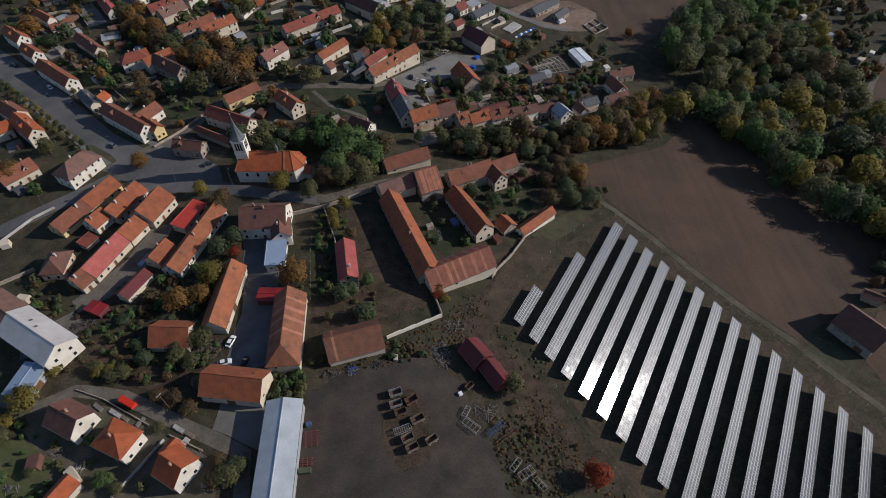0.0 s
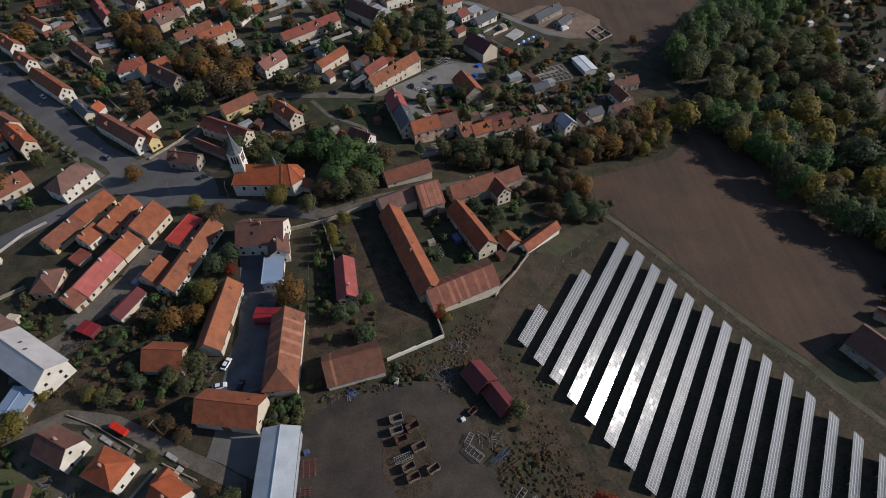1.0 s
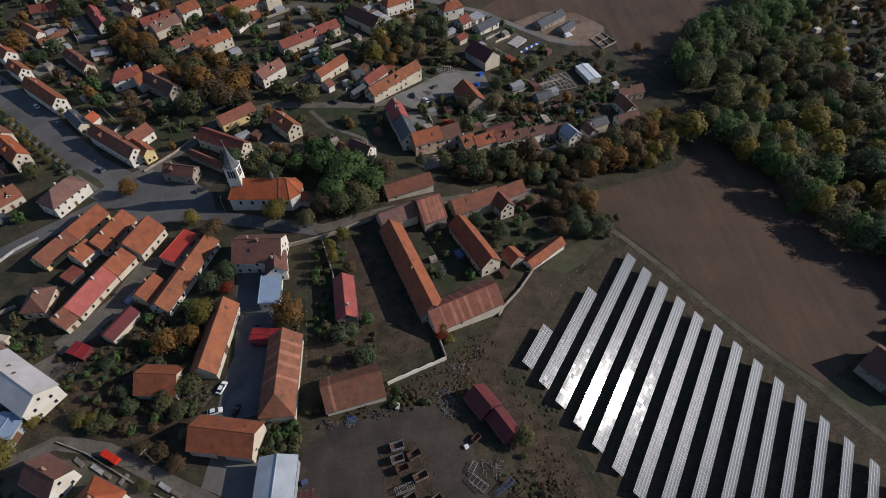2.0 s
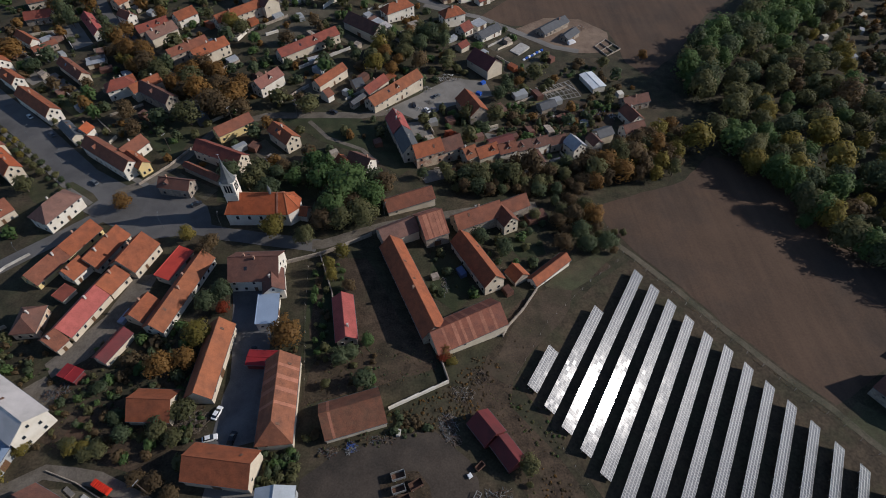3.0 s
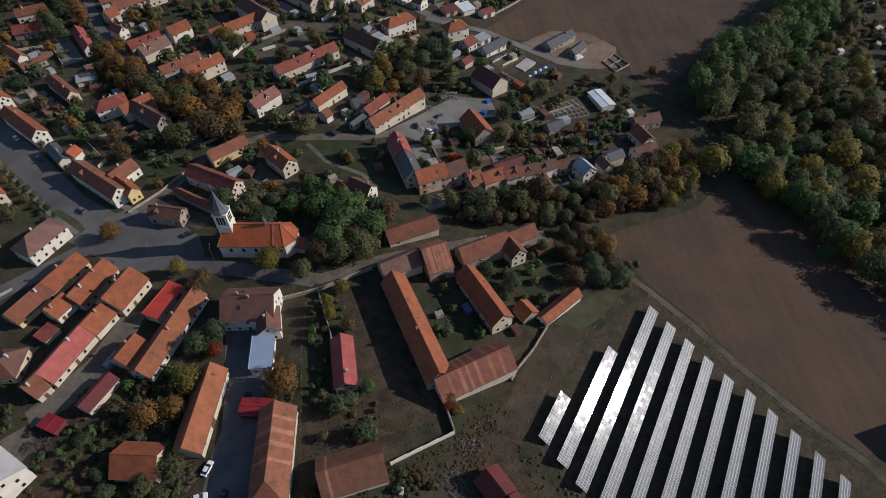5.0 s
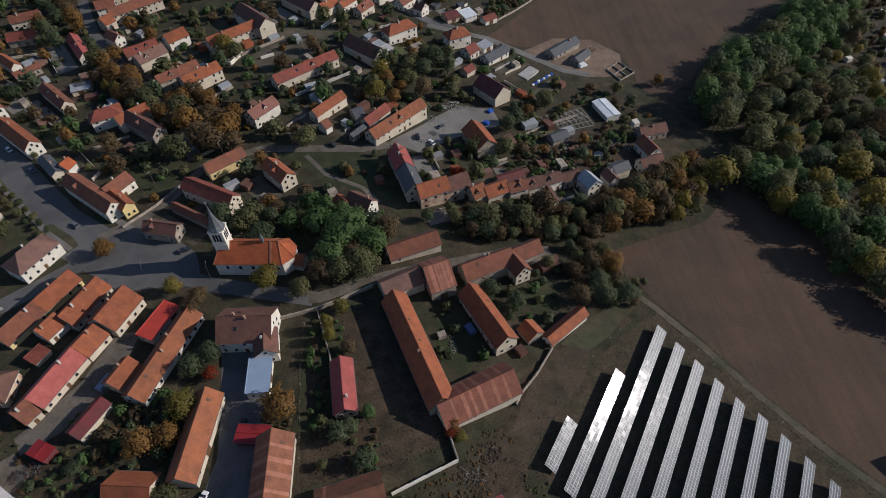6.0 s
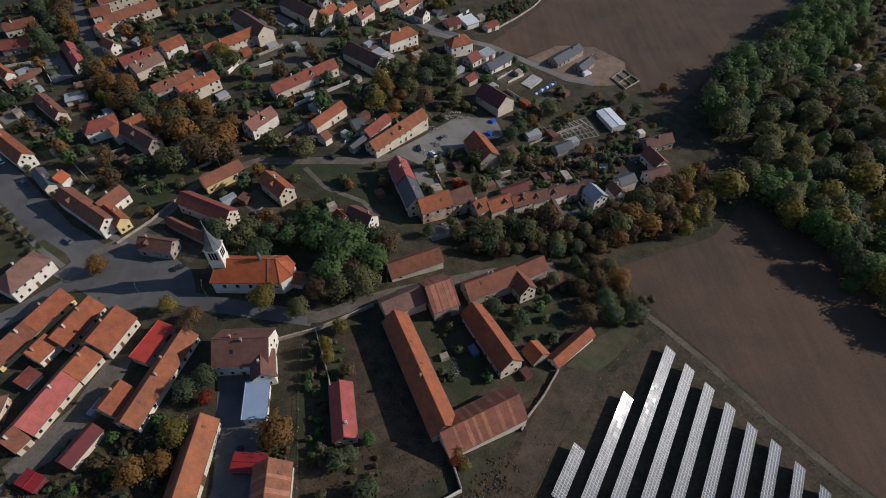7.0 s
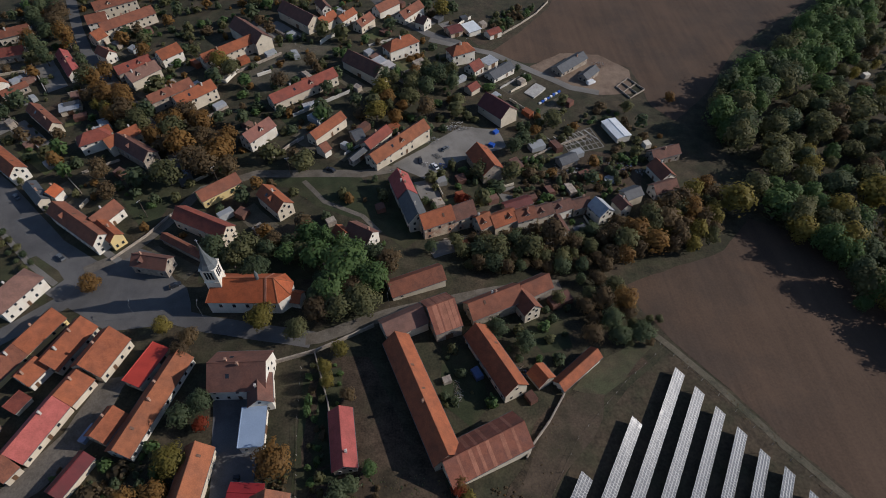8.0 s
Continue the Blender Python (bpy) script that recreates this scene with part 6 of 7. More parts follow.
wall_run("garden_wall", [(-18.5, 98.6), (-1.1, 107.3)], 1.6, 0.35, WALL["white"], "whitewashed yard wall with coping beside the barn")
wall_run("garden_wall", [(-1.1, 107.3), (-3.5, 115.5), (-6.2, 121.0)], 1.8, 0.35, WALL["stone"], "old grey stone wall running to the farm")
wall_run("garden_wall", [(30.3, 143.6), (24.5, 134.8), (18.8, 127.9), (16.6, 124)], 1.4, 0.4, WALL["stone"], "low crumbling stone wall behind the farm")
wall_run("garden_wall", [(-56.3, 153.9), (-44.1, 157.6), (-38.6, 160.3), (-27, 166.6)], 1.5, 0.35, WALL["stone"], "stone orchard wall beside the road")
wall_run("garden_wall", [(-44.5, 157), (-38.6, 140), (-36.8, 131)], 1.3, 0.3, WALL["stone"], "low orchard wall with climbing plants")
wall_run("garden_wall", [(-167, 135), (-161.1, 145.3), (-154.8, 156.5), (-148.7, 162.3)], 0.9, 0.3, CONCRETE, "weathered concrete street wall")
wall_run("garden_wall", [(-155, 123), (-142.5, 131.2)], 1.3, 0.3, WALL["stone"], "weathered stone courtyard wall")
wall_run("garden_wall", [(-121, 197.5), (-112, 208.5), (-106, 219)], 0.9, 0.3, WALL["stone"], "weathered pale lane wall")
wall_run("garden_wall", [(8.2, 369.6), (16.1, 379.4)], 1.4, 0.3, WALL["white"], "whitewashed yard wall behind low sheds")
wall_run("garden_wall", [(-63.8, 341.0), (-60.4, 346.8), (-56.1, 351.0)], 2.0, 0.3, WALL["white"], "pale rendered garden wall beside a lawn")
wall_run("garden_wall", [(31.9, 361.6), (44, 375), (54.7, 388.4), (64, 404)], 1.2, 0.25, WALL["stone"], "pale boundary wall beside the field track")
wall_run("garden_wall", [(28, 250), (44, 262), (62, 272)], 1.0, 0.4, WALL["stone"], "low pale stone garden wall")
wall_run("garden_wall", [(-4, 205), (10, 208)], 1.0, 0.35, WALL["stone"], "low stone wall before the farm range")
fence([(62, 175), (65, 162), (74.5, 149), (88.5, 128.5), (102.5, 110), (112.5, 98.5), (118.5, 90), (137, 64)], 1.5, "wire fence with concrete posts beside the field")
fence([(17, 106), (32, 130), (50, 148), (66, 161)], 1.5, "wire fence with concrete posts round the solar park")
fence([(27.5, 92), (45, 58), (58, 32)], 1.5, "wire fence along the solar park's lower side")
fence([(-48, 152), (-47, 136), (-45, 120), (-43, 103)], 1.2, "wooden fence round the orchard")
fence([(-93, 320), (-72, 300)], 1.2, "plain wooden garden fence with concrete posts")
fence([(-80, 345), (-60, 322)], 1.2, "plain wooden garden fence with concrete posts")
fence([(-90, 62), (-80, 56), (-72, 52)], 1.1, "low wooden cottage garden fence")
fence([(-76, 70), (-68, 64), (-62, 58)], 1.1, "low wooden cottage garden fence")


# ---------------------------------------------------------------- vehicles
RED = material("red_vehicle_paint", (0.55, 0.035, 0.015), 0.35, 1, 0.1, 8, 0.02)
WHITE = material("white_vehicle_paint", (0.75, 0.75, 0.74), 0.3, 1, 0.05, 8, 0.02)
GREYCAR = material("grey_vehicle_paint", (0.12, 0.13, 0.14), 0.3, 1, 0.05, 8, 0.02)
DARKCAR = material("dark_vehicle_paint", (0.025, 0.028, 0.035), 0.3, 1, 0.05, 8, 0.02)
BLUE = material("blue_paint", (0.03, 0.1, 0.42), 0.5, 1, 0.15, 8, 0.05)
FADEDBLUE = material("faded_blue_paint", (0.07, 0.1, 0.19), 0.6, 1, 0.2, 8, 0.05)
REDLEAD = material("red_lead_primer", (0.13, 0.045, 0.04), 0.75, 1.2, 0.3, 8, 0.1)
OLIVE = material("olive_machine_paint", (0.075, 0.085, 0.05), 0.6, 1, 0.25, 8, 0.1)
RUBBER = material("rubber", (0.02, 0.02, 0.02), 0.8, 2, 0.2, 10, 0.05)
WOOD = material("grey_weathered_boards", (0.2, 0.16, 0.12), 0.85, 1.5, 0.3, 9, 0.2, second=(0.13, 0.1, 0.075), patch=0.6)


def wheel_data(r, w):
    key = ("wheel", r, w)
    if key not in WINDOWS:
        tyre, rim = bmesh.new(), bmesh.new()
        stack(tyre, [(r * 0.85, -w / 2), (r, -w / 2 + 0.04), (r, w / 2 - 0.04), (r * 0.85, w / 2)], 14, 0)
        stack(rim, [(r * 0.55, -w / 2 - 0.01), (r * 0.5, w / 2 + 0.01)], 10, 0)
        WINDOWS[key] = (mesh_of(tyre, "wheel", RUBBER), mesh_of(rim, "rim", STEEL))
    return WINDOWS[key]


def add_wheel(top, x, y, r, w=0.22):
    t, r_ = wheel_data(r, w)
    o = part("wheel", t, top, pose(x, y, r, 90, 0, 0))
    part("rim", r_, o)


def loft(bm, sections, mat=0):
    """A body from cross sections (x, half width low, half width high, z low, z high)."""
    rings = []
    for x, wl, wh, zl, zh in sections:
        rings.append([bm.verts.new(p) for p in ((x, -wl, zl), (x, wl, zl), (x, wh, zh), (x, -wh, zh))])
    for a, b in zip(rings, rings[1:]):
        for k in range(4):
            bm.faces.new((a[k], b[k], b[(k + 1) % 4], a[(k + 1) % 4])).material_index = mat
    bm.faces.new(rings[0][::-1]).material_index = mat
    bm.faces.new(rings[-1]).material_index = mat


def car(x, y, rot, mat, word, van=False):
    z = ground_z(x, y) + 0.08
    top = thing("van" if van else "car", x, y, z, rot, f"{word} {'van' if van else 'car'} parked on the ground", "van" if van else "car", "parked cars")
    bm = bmesh.new()
    if van:
        loft(bm, [(-2.5, 0.9, 0.85, 0.4, 2.0), (-2.3, 0.95, 0.88, 0.35, 2.15), (1.1, 0.95, 0.86, 0.35, 2.15), (1.7, 0.95, 0.8, 0.35, 1.25), (2.45, 0.85, 0.72, 0.4, 1.0)])
    else:
        loft(bm, [(-2.1, 0.78, 0.72, 0.4, 0.85), (-1.95, 0.84, 0.78, 0.32, 0.95), (1.0, 0.86, 0.8, 0.3, 0.95), (1.95, 0.82, 0.74, 0.32, 0.8), (2.1, 0.72, 0.66, 0.4, 0.68)])
    part("body", mesh_of(bm, "body", mat), top)
    bm = bmesh.new()
    if van:
        loft(bm, [(1.12, 0.8, 0.8, 1.3, 2.1), (1.74, 0.8, 0.78, 1.27, 1.3)])
        part("windscreen", mesh_of(bm, "windscreen", GLASS), top)
    else:
        loft(bm, [(-1.75, 0.72, 0.7, 0.93, 0.98), (-1.2, 0.74, 0.6, 0.94, 1.42), (0.25, 0.74, 0.6, 0.94, 1.44), (1.05, 0.74, 0.7, 0.93, 0.98)])
        part("cabin_glass", mesh_of(bm, "cabin_glass", GLASS), top)
        bm = bmesh.new()
        loft(bm, [(-1.15, 0.59, 0.57, 1.42, 1.47), (0.22, 0.6, 0.58, 1.44, 1.49)])
        part("roof", mesh_of(bm, "roof", mat), top)
    for sx in (-1.35, 1.35):
        for sy in (-0.78, 0.78):
            add_wheel(top, sx, sy, 0.32)
    return top


def lorry(x, y, rot):
    top = thing("lorry", x, y, ground_z(x, y) + 0.08, rot, "bright red lorry with a ribbed body parked on the lane", "lorry")
    bm = bmesh.new()
    loft(bm, [(2.2, 1.2, 1.15, 0.6, 2.6), (3.6, 1.2, 1.1, 0.6, 2.6), (4.0, 1.15, 1.05, 0.6, 1.7)])
    cab = part("cab", mesh_of(bm, "cab", RED), top)
    bm = bmesh.new()
    loft(bm, [(3.64, 1.05, 1.0, 1.75, 2.5), (4.02, 1.0, 0.98, 1.66, 1.72)])
    part("windscreen", mesh_of(bm, "windscreen", GLASS), cab)
    bm = bmesh.new()
    loft(bm, [(-4.0, 1.2, 1.15, 0.9, 2.3), (2.0, 1.2, 1.15, 0.9, 2.3)])
    body = part("body", mesh_of(bm, "body", RED), top)
    for k in range(6):
        bm = bmesh.new()
        box(bm, -3.7 + k, -3.5 + k, -1.0, 1.0, 2.3, 2.42)
        part("roof_rib", mesh_of(bm, "roof_rib", RED), body)
    bm = bmesh.new()
    box(bm, -3.9, 3.9, -0.5, 0.5, 0.55, 0.9)
    part("chassis", mesh_of(bm, "chassis", RUSTY), top)
    for sx in (-2.6, -1.5, 3.0):
        for sy in (-1.05, 1.05):
            add_wheel(top, sx, sy, 0.5, 0.32)
    return top


def trailer(x, y, rot, ln, wd, mat, word):
    """An open farm trailer: chassis, floor, four boards, wheels and a drawbar."""
    top = thing("trailer", x, y, ground_z(x, y) + 0.07, rot, f"{word} open farm trailer standing in the yard", "trailer", "trailers in the yard")
    bm = bmesh.new()
    box(bm, -ln / 2, ln / 2, -wd / 2, wd / 2, 0.85, 0.95)
    part("floor", mesh_of(bm, "floor", RUSTY), top)
    for sgn in (-1, 1):
        bm = bmesh.new()
        box(bm, -ln / 2, ln / 2, sgn * wd / 2 - 0.06, sgn * wd / 2 + 0.06, 0.953, 2.5)
        part("side_board", mesh_of(bm, "side_board", mat), top)
        bm = bmesh.new()
        box(bm, sgn * ln / 2 - 0.06, sgn * ln / 2 + 0.06, -wd / 2 + 0.063, wd / 2 - 0.063, 0.953, 2.5)
        part("end_board", mesh_of(bm, "end_board", mat), top)
    bm = bmesh.new()
    box(bm, -ln / 2 + 0.2, ln / 2 - 0.2, -0.5, 0.5, 0.62, 0.847)
    part("chassis", mesh_of(bm, "chassis", RUSTY), top)
    bm = bmesh.new()
    bar(bm, (ln / 2 - 0.3, 0, 0.7), (ln / 2 + 1.3, 0, 0.5), 0.07)
    part("drawbar", mesh_of(bm, "drawbar", RUSTY), top)
    for sx in (-ln / 2 + 0.8, ln / 2 - 0.8):
        for sy in (-wd / 2 + 0.2, wd / 2 - 0.2):
            add_wheel(top, sx, sy, 0.4, 0.25)
    return top


for spot in ((-15.2, 79.4, 16, 4.4, 2.4, PALE, "grey"), (-15.0, 75.9, 16, 4.2, 2.2, PALE, "worn pale"), (-10.6, 77.0, 26, 4.4, 2.3, RUSTY, "rusty"),
             (-13.6, 73.3, 20, 4.0, 2.2, RUSTY, "rusty brown"), (-8.8, 71.2, 24, 4.6, 2.3, WOOD, "grey boarded"), (-11.5, 65.7, 24, 4.0, 2.1, WOOD, "grey boarded"),
             (-10.2, 63.0, 24, 4.2, 2.2, WOOD, "weathered grey"), (-4.9, 65.2, 30, 4.0, 2.1, WOOD, "weathered boarded")):
    trailer(*spot).scale = (0.82, 0.82, 0.82)
lorry(-92.5, 78.9, 152).scale = (0.72, 0.8, 0.8)
for spot in ((-67.1, 98.8, 72, WHITE, "white", False), (-67.4, 91.4, 15, WHITE, "white", False), (-61.3, 91.2, 80, DARKCAR, "dark", False), (-65.4, 249.6, 40, GREYCAR, "grey", False),
             (-48.4, 242.0, 150, DARKCAR, "dark", False), (-139.4, 199.5, 140, GREYCAR, "grey", False), (-6.4, 246.0, 120, WHITE, "white", False), (-12.5, 249.5, 100, DARKCAR, "dark", False),
             (-60.5, 118.5, 95, DARKCAR, "dark", False), (22, 182.5, 10, GREYCAR, "silver grey", True), (-186, 246, 137, WHITE, "white", False), (-170, 232, 137, GREYCAR, "grey", False),
             (73, 316, 30, WHITE, "white", True), (-2, 258, 40, GREYCAR, "grey", False), (-95, 185, 30, DARKCAR, "dark", False), (-213, 268, 140, DARKCAR, "dark", False)):
    car(*spot)


# ---------------------------------------------------------------- yard clutter
def rack(x, y, rot, ln, wd, ht, mat, word, bars=4):
    """A welded frame of tubes with cross bars, each tube a part."""
    top = thing("steel_rack", x, y, ground_z(x, y) + 0.1, rot, f"{word} welded tube frame lying in the weeds", "steel rack")
    for sy in (-wd / 2, wd / 2):
        for z in (0.12, ht):
            bm = bmesh.new()
            bar(bm, (-ln / 2, sy, z), (ln / 2, sy, z), 0.08)
            part("tube", mesh_of(bm, "tube", mat), top)
    for k in range(bars + 1):
        px = -ln / 2 + ln * k / bars
        for a, b in (((px, -wd / 2, ht), (px, wd / 2, ht)), ((px, -wd / 2, 0.0), (px, -wd / 2, ht)), ((px, wd / 2, 0.0), (px, wd / 2, ht))):
            bm = bmesh.new()
            bar(bm, a, b, 0.06)
            part("tube", mesh_of(bm, "tube", mat), top)


def heap(name, x, y, rx, ry, count, length, mats, label, category, seed, height=0.9):
    """Loose bars, boards and pipes lying across one another."""
    rng = random.Random(seed)
    mats = [LEAD if m is STEEL else m for m in mats]
    bm = bmesh.new()
    for _ in range(count):
        a, d = rng.uniform(0, math.tau), math.sqrt(rng.random())
        px, py = math.cos(a) * d * rx, math.sin(a) * d * ry
        t = rng.uniform(0, math.pi)
        ln = rng.uniform(0.4, 1.0) * length / 2
        z = 0.12 + (1 - d) * height * rng.random()
        dz = rng.uniform(-0.25, 0.25)
        bar(bm, (px - math.cos(t) * ln, py - math.sin(t) * ln, max(0.05, z - dz)), (px + math.cos(t) * ln, py + math.sin(t) * ln, max(0.05, z + dz)), rng.uniform(0.03, 0.075), 4, rng.randrange(len(mats)))
    ob = new(name, mesh_of(bm, name, *mats))
    ob.location = (x, y, ground_z(x, y))
    return tagged(ob, label, category, kind="stuff")


rack(6.3, 69.6, -40, 5.0, 2.2, 1.2, PALE, "pale")
rack(5.0, 73.8, 60, 3.2, 1.4, 1.0, PALE, "pale")
rack(13.0, 68.6, 38, 6.0, 1.2, 1.3, FADEDBLUE, "faded blue", 7)
rack(15.6, 66.4, 34, 7.0, 0.8, 0.6, RUSTY, "rusty")
rack(20.2, 56.2, 30, 4.5, 2.2, 1.3, PALE, "pale")
rack(23.6, 53.4, -50, 4.0, 1.6, 1.0, PALE, "pale")
rack(17.6, 58.5, 50, 4.0, 1.5, 1.1, PALE, "pale")
rack(-13.0, 68.4, 20, 5.0, 1.6, 1.2, PALE, "rusty pale", 8)
heap("scrap_heap", -1.9, 93.2, 2.6, 4.2, 130, 3.4, (STEEL, RUSTY, WOOD, PALE), "heap of pipes and boards beside the red sheds", "scrap", 1)
heap("scrap_heap", 0.2, 89.6, 1.8, 1.8, 50, 2.0, (WOOD, WOOD, RUSTY), "heap of broken timber beside the red sheds", "scrap", 2)
heap("scrap_heap", -28.2, 87.6, 1.8, 1.6, 50, 2.4, (BLUE, STEEL, PALE), "blue machine parts heaped by the barn wall", "scrap", 3)
heap("scrap_heap", -34.5, 86.6, 3.2, 1.3, 60, 2.0, (RUSTY, STEEL, WOOD), "rusty scrap along the barn wall", "scrap", 4)
heap("scrap_heap", -20.5, 89.8, 4.0, 1.1, 60, 1.8, (RUSTY, STEEL, WOOD), "rusty scrap in the weeds by the barn", "scrap", 5)

def beam_stack(x, y, rot, count, length):
    """Red-brown steel beams side by side on cross bearers."""
    top = thing("beam_stack", x, y, ground_z(x, y) + 0.06, rot, "stack of red-brown steel beams beside the steel hall", "steel beams")
    for u in (-length * 0.35, 0, length * 0.35):
        bm = bmesh.new()
        box(bm, u - 0.1, u + 0.1, -count * 0.3, count * 0.3, 0, 0.18)
        part("bearer", mesh_of(bm, "bearer", WOOD), top)
    for k in range(count):
        bm = bmesh.new()
        v = (k - (count - 1) / 2) * 0.55
        e = 0.3 * math.sin(k * 2.1)
        for z0, z1, w in ((0.183, 0.22, 0.12), (0.22, 0.4, 0.03), (0.4, 0.44, 0.12)):
            box(bm, -length / 2 + e, length / 2 + e, v - w, v + w, z0, z1)
        part("beam", mesh_of(bm, "beam", REDLEAD), top)


beam_stack(-38.1, 66.6, 8, 8, 4.4)
beam_stack(-38.4, 60.2, 4, 4, 3.6)
heap("scrap_heap", 10.0, 74.0, 4.5, 3.0, 60, 3.0, (PALE, RUSTY, STEEL), "scrap frames and bars in the weeds", "scrap", 7, 0.6)
heap("wood_pile", -73.6, 96.6, 5.0, 3.4, 190, 3.0, (WOOD, BARK, WOOD), "tangled pile of grey branches and timber", "wood pile", 8)
heap("scrap_heap", 1.5, 273.5, 9.0, 1.8, 150, 1.6, (PALE, CONCRETE, WOOD), "pale rubble and boards along the yard edge", "rubble", 9)
heap("scrap_heap", -8.0, 263.5, 4.0, 2.6, 90, 1.6, (PALE, CONCRETE, STEEL), "pale rubble heaps in the work yard", "rubble", 10)
heap("scrap_heap", -4.0, 247.0, 3.4, 1.8, 60, 1.6, (PALE, STEEL, BLUE), "metal junk in the work yard", "rubble", 11)
heap("scrap_heap", 70, 252, 9.0, 4.5, 160, 1.6, (PALE, CONCRETE, WOOD, BLUE), "garden clutter among allotment beds", "clutter", 12, 0.6)
heap("scrap_heap", 46, 248, 8.0, 4.0, 90, 1.6, (PALE, CONCRETE, WOOD), "garden clutter among allotment beds", "clutter", 13, 0.6)
heap("scrap_heap", -118, 106, 3.0, 2.0, 60, 2.4, (DARKCAR, STEEL, RUSTY), "dark machine parts beside the red carport", "scrap", 14)
heap("scrap_heap", -1.5, 143.5, 1.2, 4.0, 50, 1.8, (PALE, WOOD, STEEL), "farmyard clutter beside the wing", "clutter", 15, 0.6)
heap("scrap_heap", 18, 150, 1.8, 3.4, 50, 2.0, (WOOD, STEEL, BLUE), "farm clutter beside the sheds", "clutter", 16)
heap("brushwood_heap", 1.5, 103.5, 5.5, 2.6, 150, 1.3, (WOOD, BARK, WOOD, PALE), "scattered brushwood and broken boards on bare soil", "brushwood", 18, 0.35)
heap("brushwood_heap", 7.5, 109.0, 4.0, 3.0, 110, 1.2, (WOOD, BARK, BARK), "scattered brushwood on bare brown soil", "brushwood", 19, 0.3)
heap("rubble_heap", 80, 334, 5, 3, 90, 1.4, (CONCRETE, BRICK, WOOD), "building rubble beside the new houses", "rubble", 17)


def low_box(name, x, y, rot, ln, wd, h, mat, label, category, lean=0.12):
    """A block with sloping lid and rounded upper edge, such as a shed roof, a covered stack or a bin."""
    bm = bmesh.new()
    v = box(bm, -ln / 2, ln / 2, -wd / 2, wd / 2, -0.2, h)
    for k in (6, 7):
        v[k].co.z += lean * wd
    edges = [e for e in bm.edges if all(q.co.z > h - 0.01 for q in e.verts)]
    bmesh.ops.bevel(bm, geom=edges, offset=min(0.08, h / 4), segments=2, affect='EDGES')
    ob = new(name, mesh_of(bm, name, mat))
    ob.matrix_basis = pose(x, y, ground_z(x, y), 0, 0, rot)
    return tagged(ob, label, category)


heap("timber_heap", -74.4, 97.7, 3.4, 2.6, 90, 2.8, (WOOD, WOOD, PALE), "heap of weathered poles and planks beside the garage", "timber", 91)
low_box("fuel_tank", -38.6, 57.6, 4, 3.2, 1.5, 1.4, OLIVE, "olive green steel tank beside the hall", "tank", 0.02)
low_box("blue_barrel", -39.2, 70.6, 20, 1.5, 1.2, 1.2, FADEDBLUE, "faded blue barrel crate beside the hall", "crate", 0.0)
low_box("tarpaulin", 21.0, 272.0, 45, 2.6, 1.7, 1.2, BLUE, "stack covered with a bright blue tarpaulin", "tarpaulin")
low_box("tarpaulin", 18.4, 262.4, -40, 2.6, 1.7, 1.2, BLUE, "stack under a striped blue tarpaulin", "tarpaulin")
low_box("garden_shed", -4.5, 147.3, 20, 2.6, 2.0, 1.6, WALL["stone"], "small grey stone garden shed in the courtyard", "shed")
low_box("garden_shed", 4.6, 149.6, -63, 3.8, 2.4, 1.8, FADEDBLUE, "faded blue covered lean-to against the farmhouse", "shed")
low_box("garden_shed", 34.5, 178.0, 24, 8, 4, 2.6, ROOF["umber"], "dark brown lean-to shed beside the farmhouse", "shed")
low_box("garden_shed", 20.0, 142.0, -60, 3.4, 2.6, 2.0, ROOF["umber"], "small dark brown shed behind the farm", "shed")
low_box("garden_shed", -4.0, 236.0, 20, 4, 3, 2.2, PALE, "pale garden shed behind the farm range", "shed")
low_box("garden_shed", 55, 258, 24, 5.6, 3.4, 2.3, WALL["grey"], "grey flat-roofed allotment shed", "shed")
low_box("garden_shed", 38, 262, 24, 7, 4, 2.4, WALL["grey"], "grey flat-roofed allotment shed", "shed")
low_box("garden_shed", 88, 266, 20, 3, 3, 2.2, WALL["white"], "small white hut beside the steel shed", "shed")
low_box("garden_shed", -45, 212, 30, 3.4, 2.6, 2.2, WALL["stone"], "small stone shed under the trees", "shed")
low_box("white_cart", 3.6, 79.6, 30, 1.2, 1.1, 0.8, WHITE, "small white box cart in the yard", "cart")
trailer(6.4, 81.9, 40, 3.2, 1.7, RUSTY, "small dark").scale = (0.8, 0.8, 0.6)
low_box("concrete_block", -15.5, 91.5, 80, 2.0, 1.1, 0.9, CONCRETE, "concrete block in the weeds", "block")
low_box("blue_container", -104.6, 133.4, -112, 5.5, 2.3, 1.2, ROOF["metalblue"], "pale blue covered trailer in the courtyard", "trailer")
for k in range(8):
    low_box("pallet", 44.4 + 1.55 * k, 296.9 + 1.5 * k, 40 + 5 * (k % 3), 1.4, 1.0, 0.6 + 0.2 * (k % 3), BLUE if k % 2 else WHITE, "wrapped pallet of blue and white building blocks", "pallet", 0.02)
for k, (a, b) in enumerate(((-158, 143), (-166, 172), (-190, 190), (-198, 232), (-140, 118), (-128, 96), (-94, 70), (-112, 62), (-100, 58))):
    low_box("garden_shed", a, b, 20 + 37 * k, 3 + k % 3, 2.4 + k % 2, 2.1, (WALL["cream"], ROOF["slate"], WALL["grey"], ROOF["darkbrown"])[k % 4],
            ("pale rendered", "dark slate-covered", "grey boarded", "brown-roofed")[k % 4] + " garden hut among shrubs", "shed")


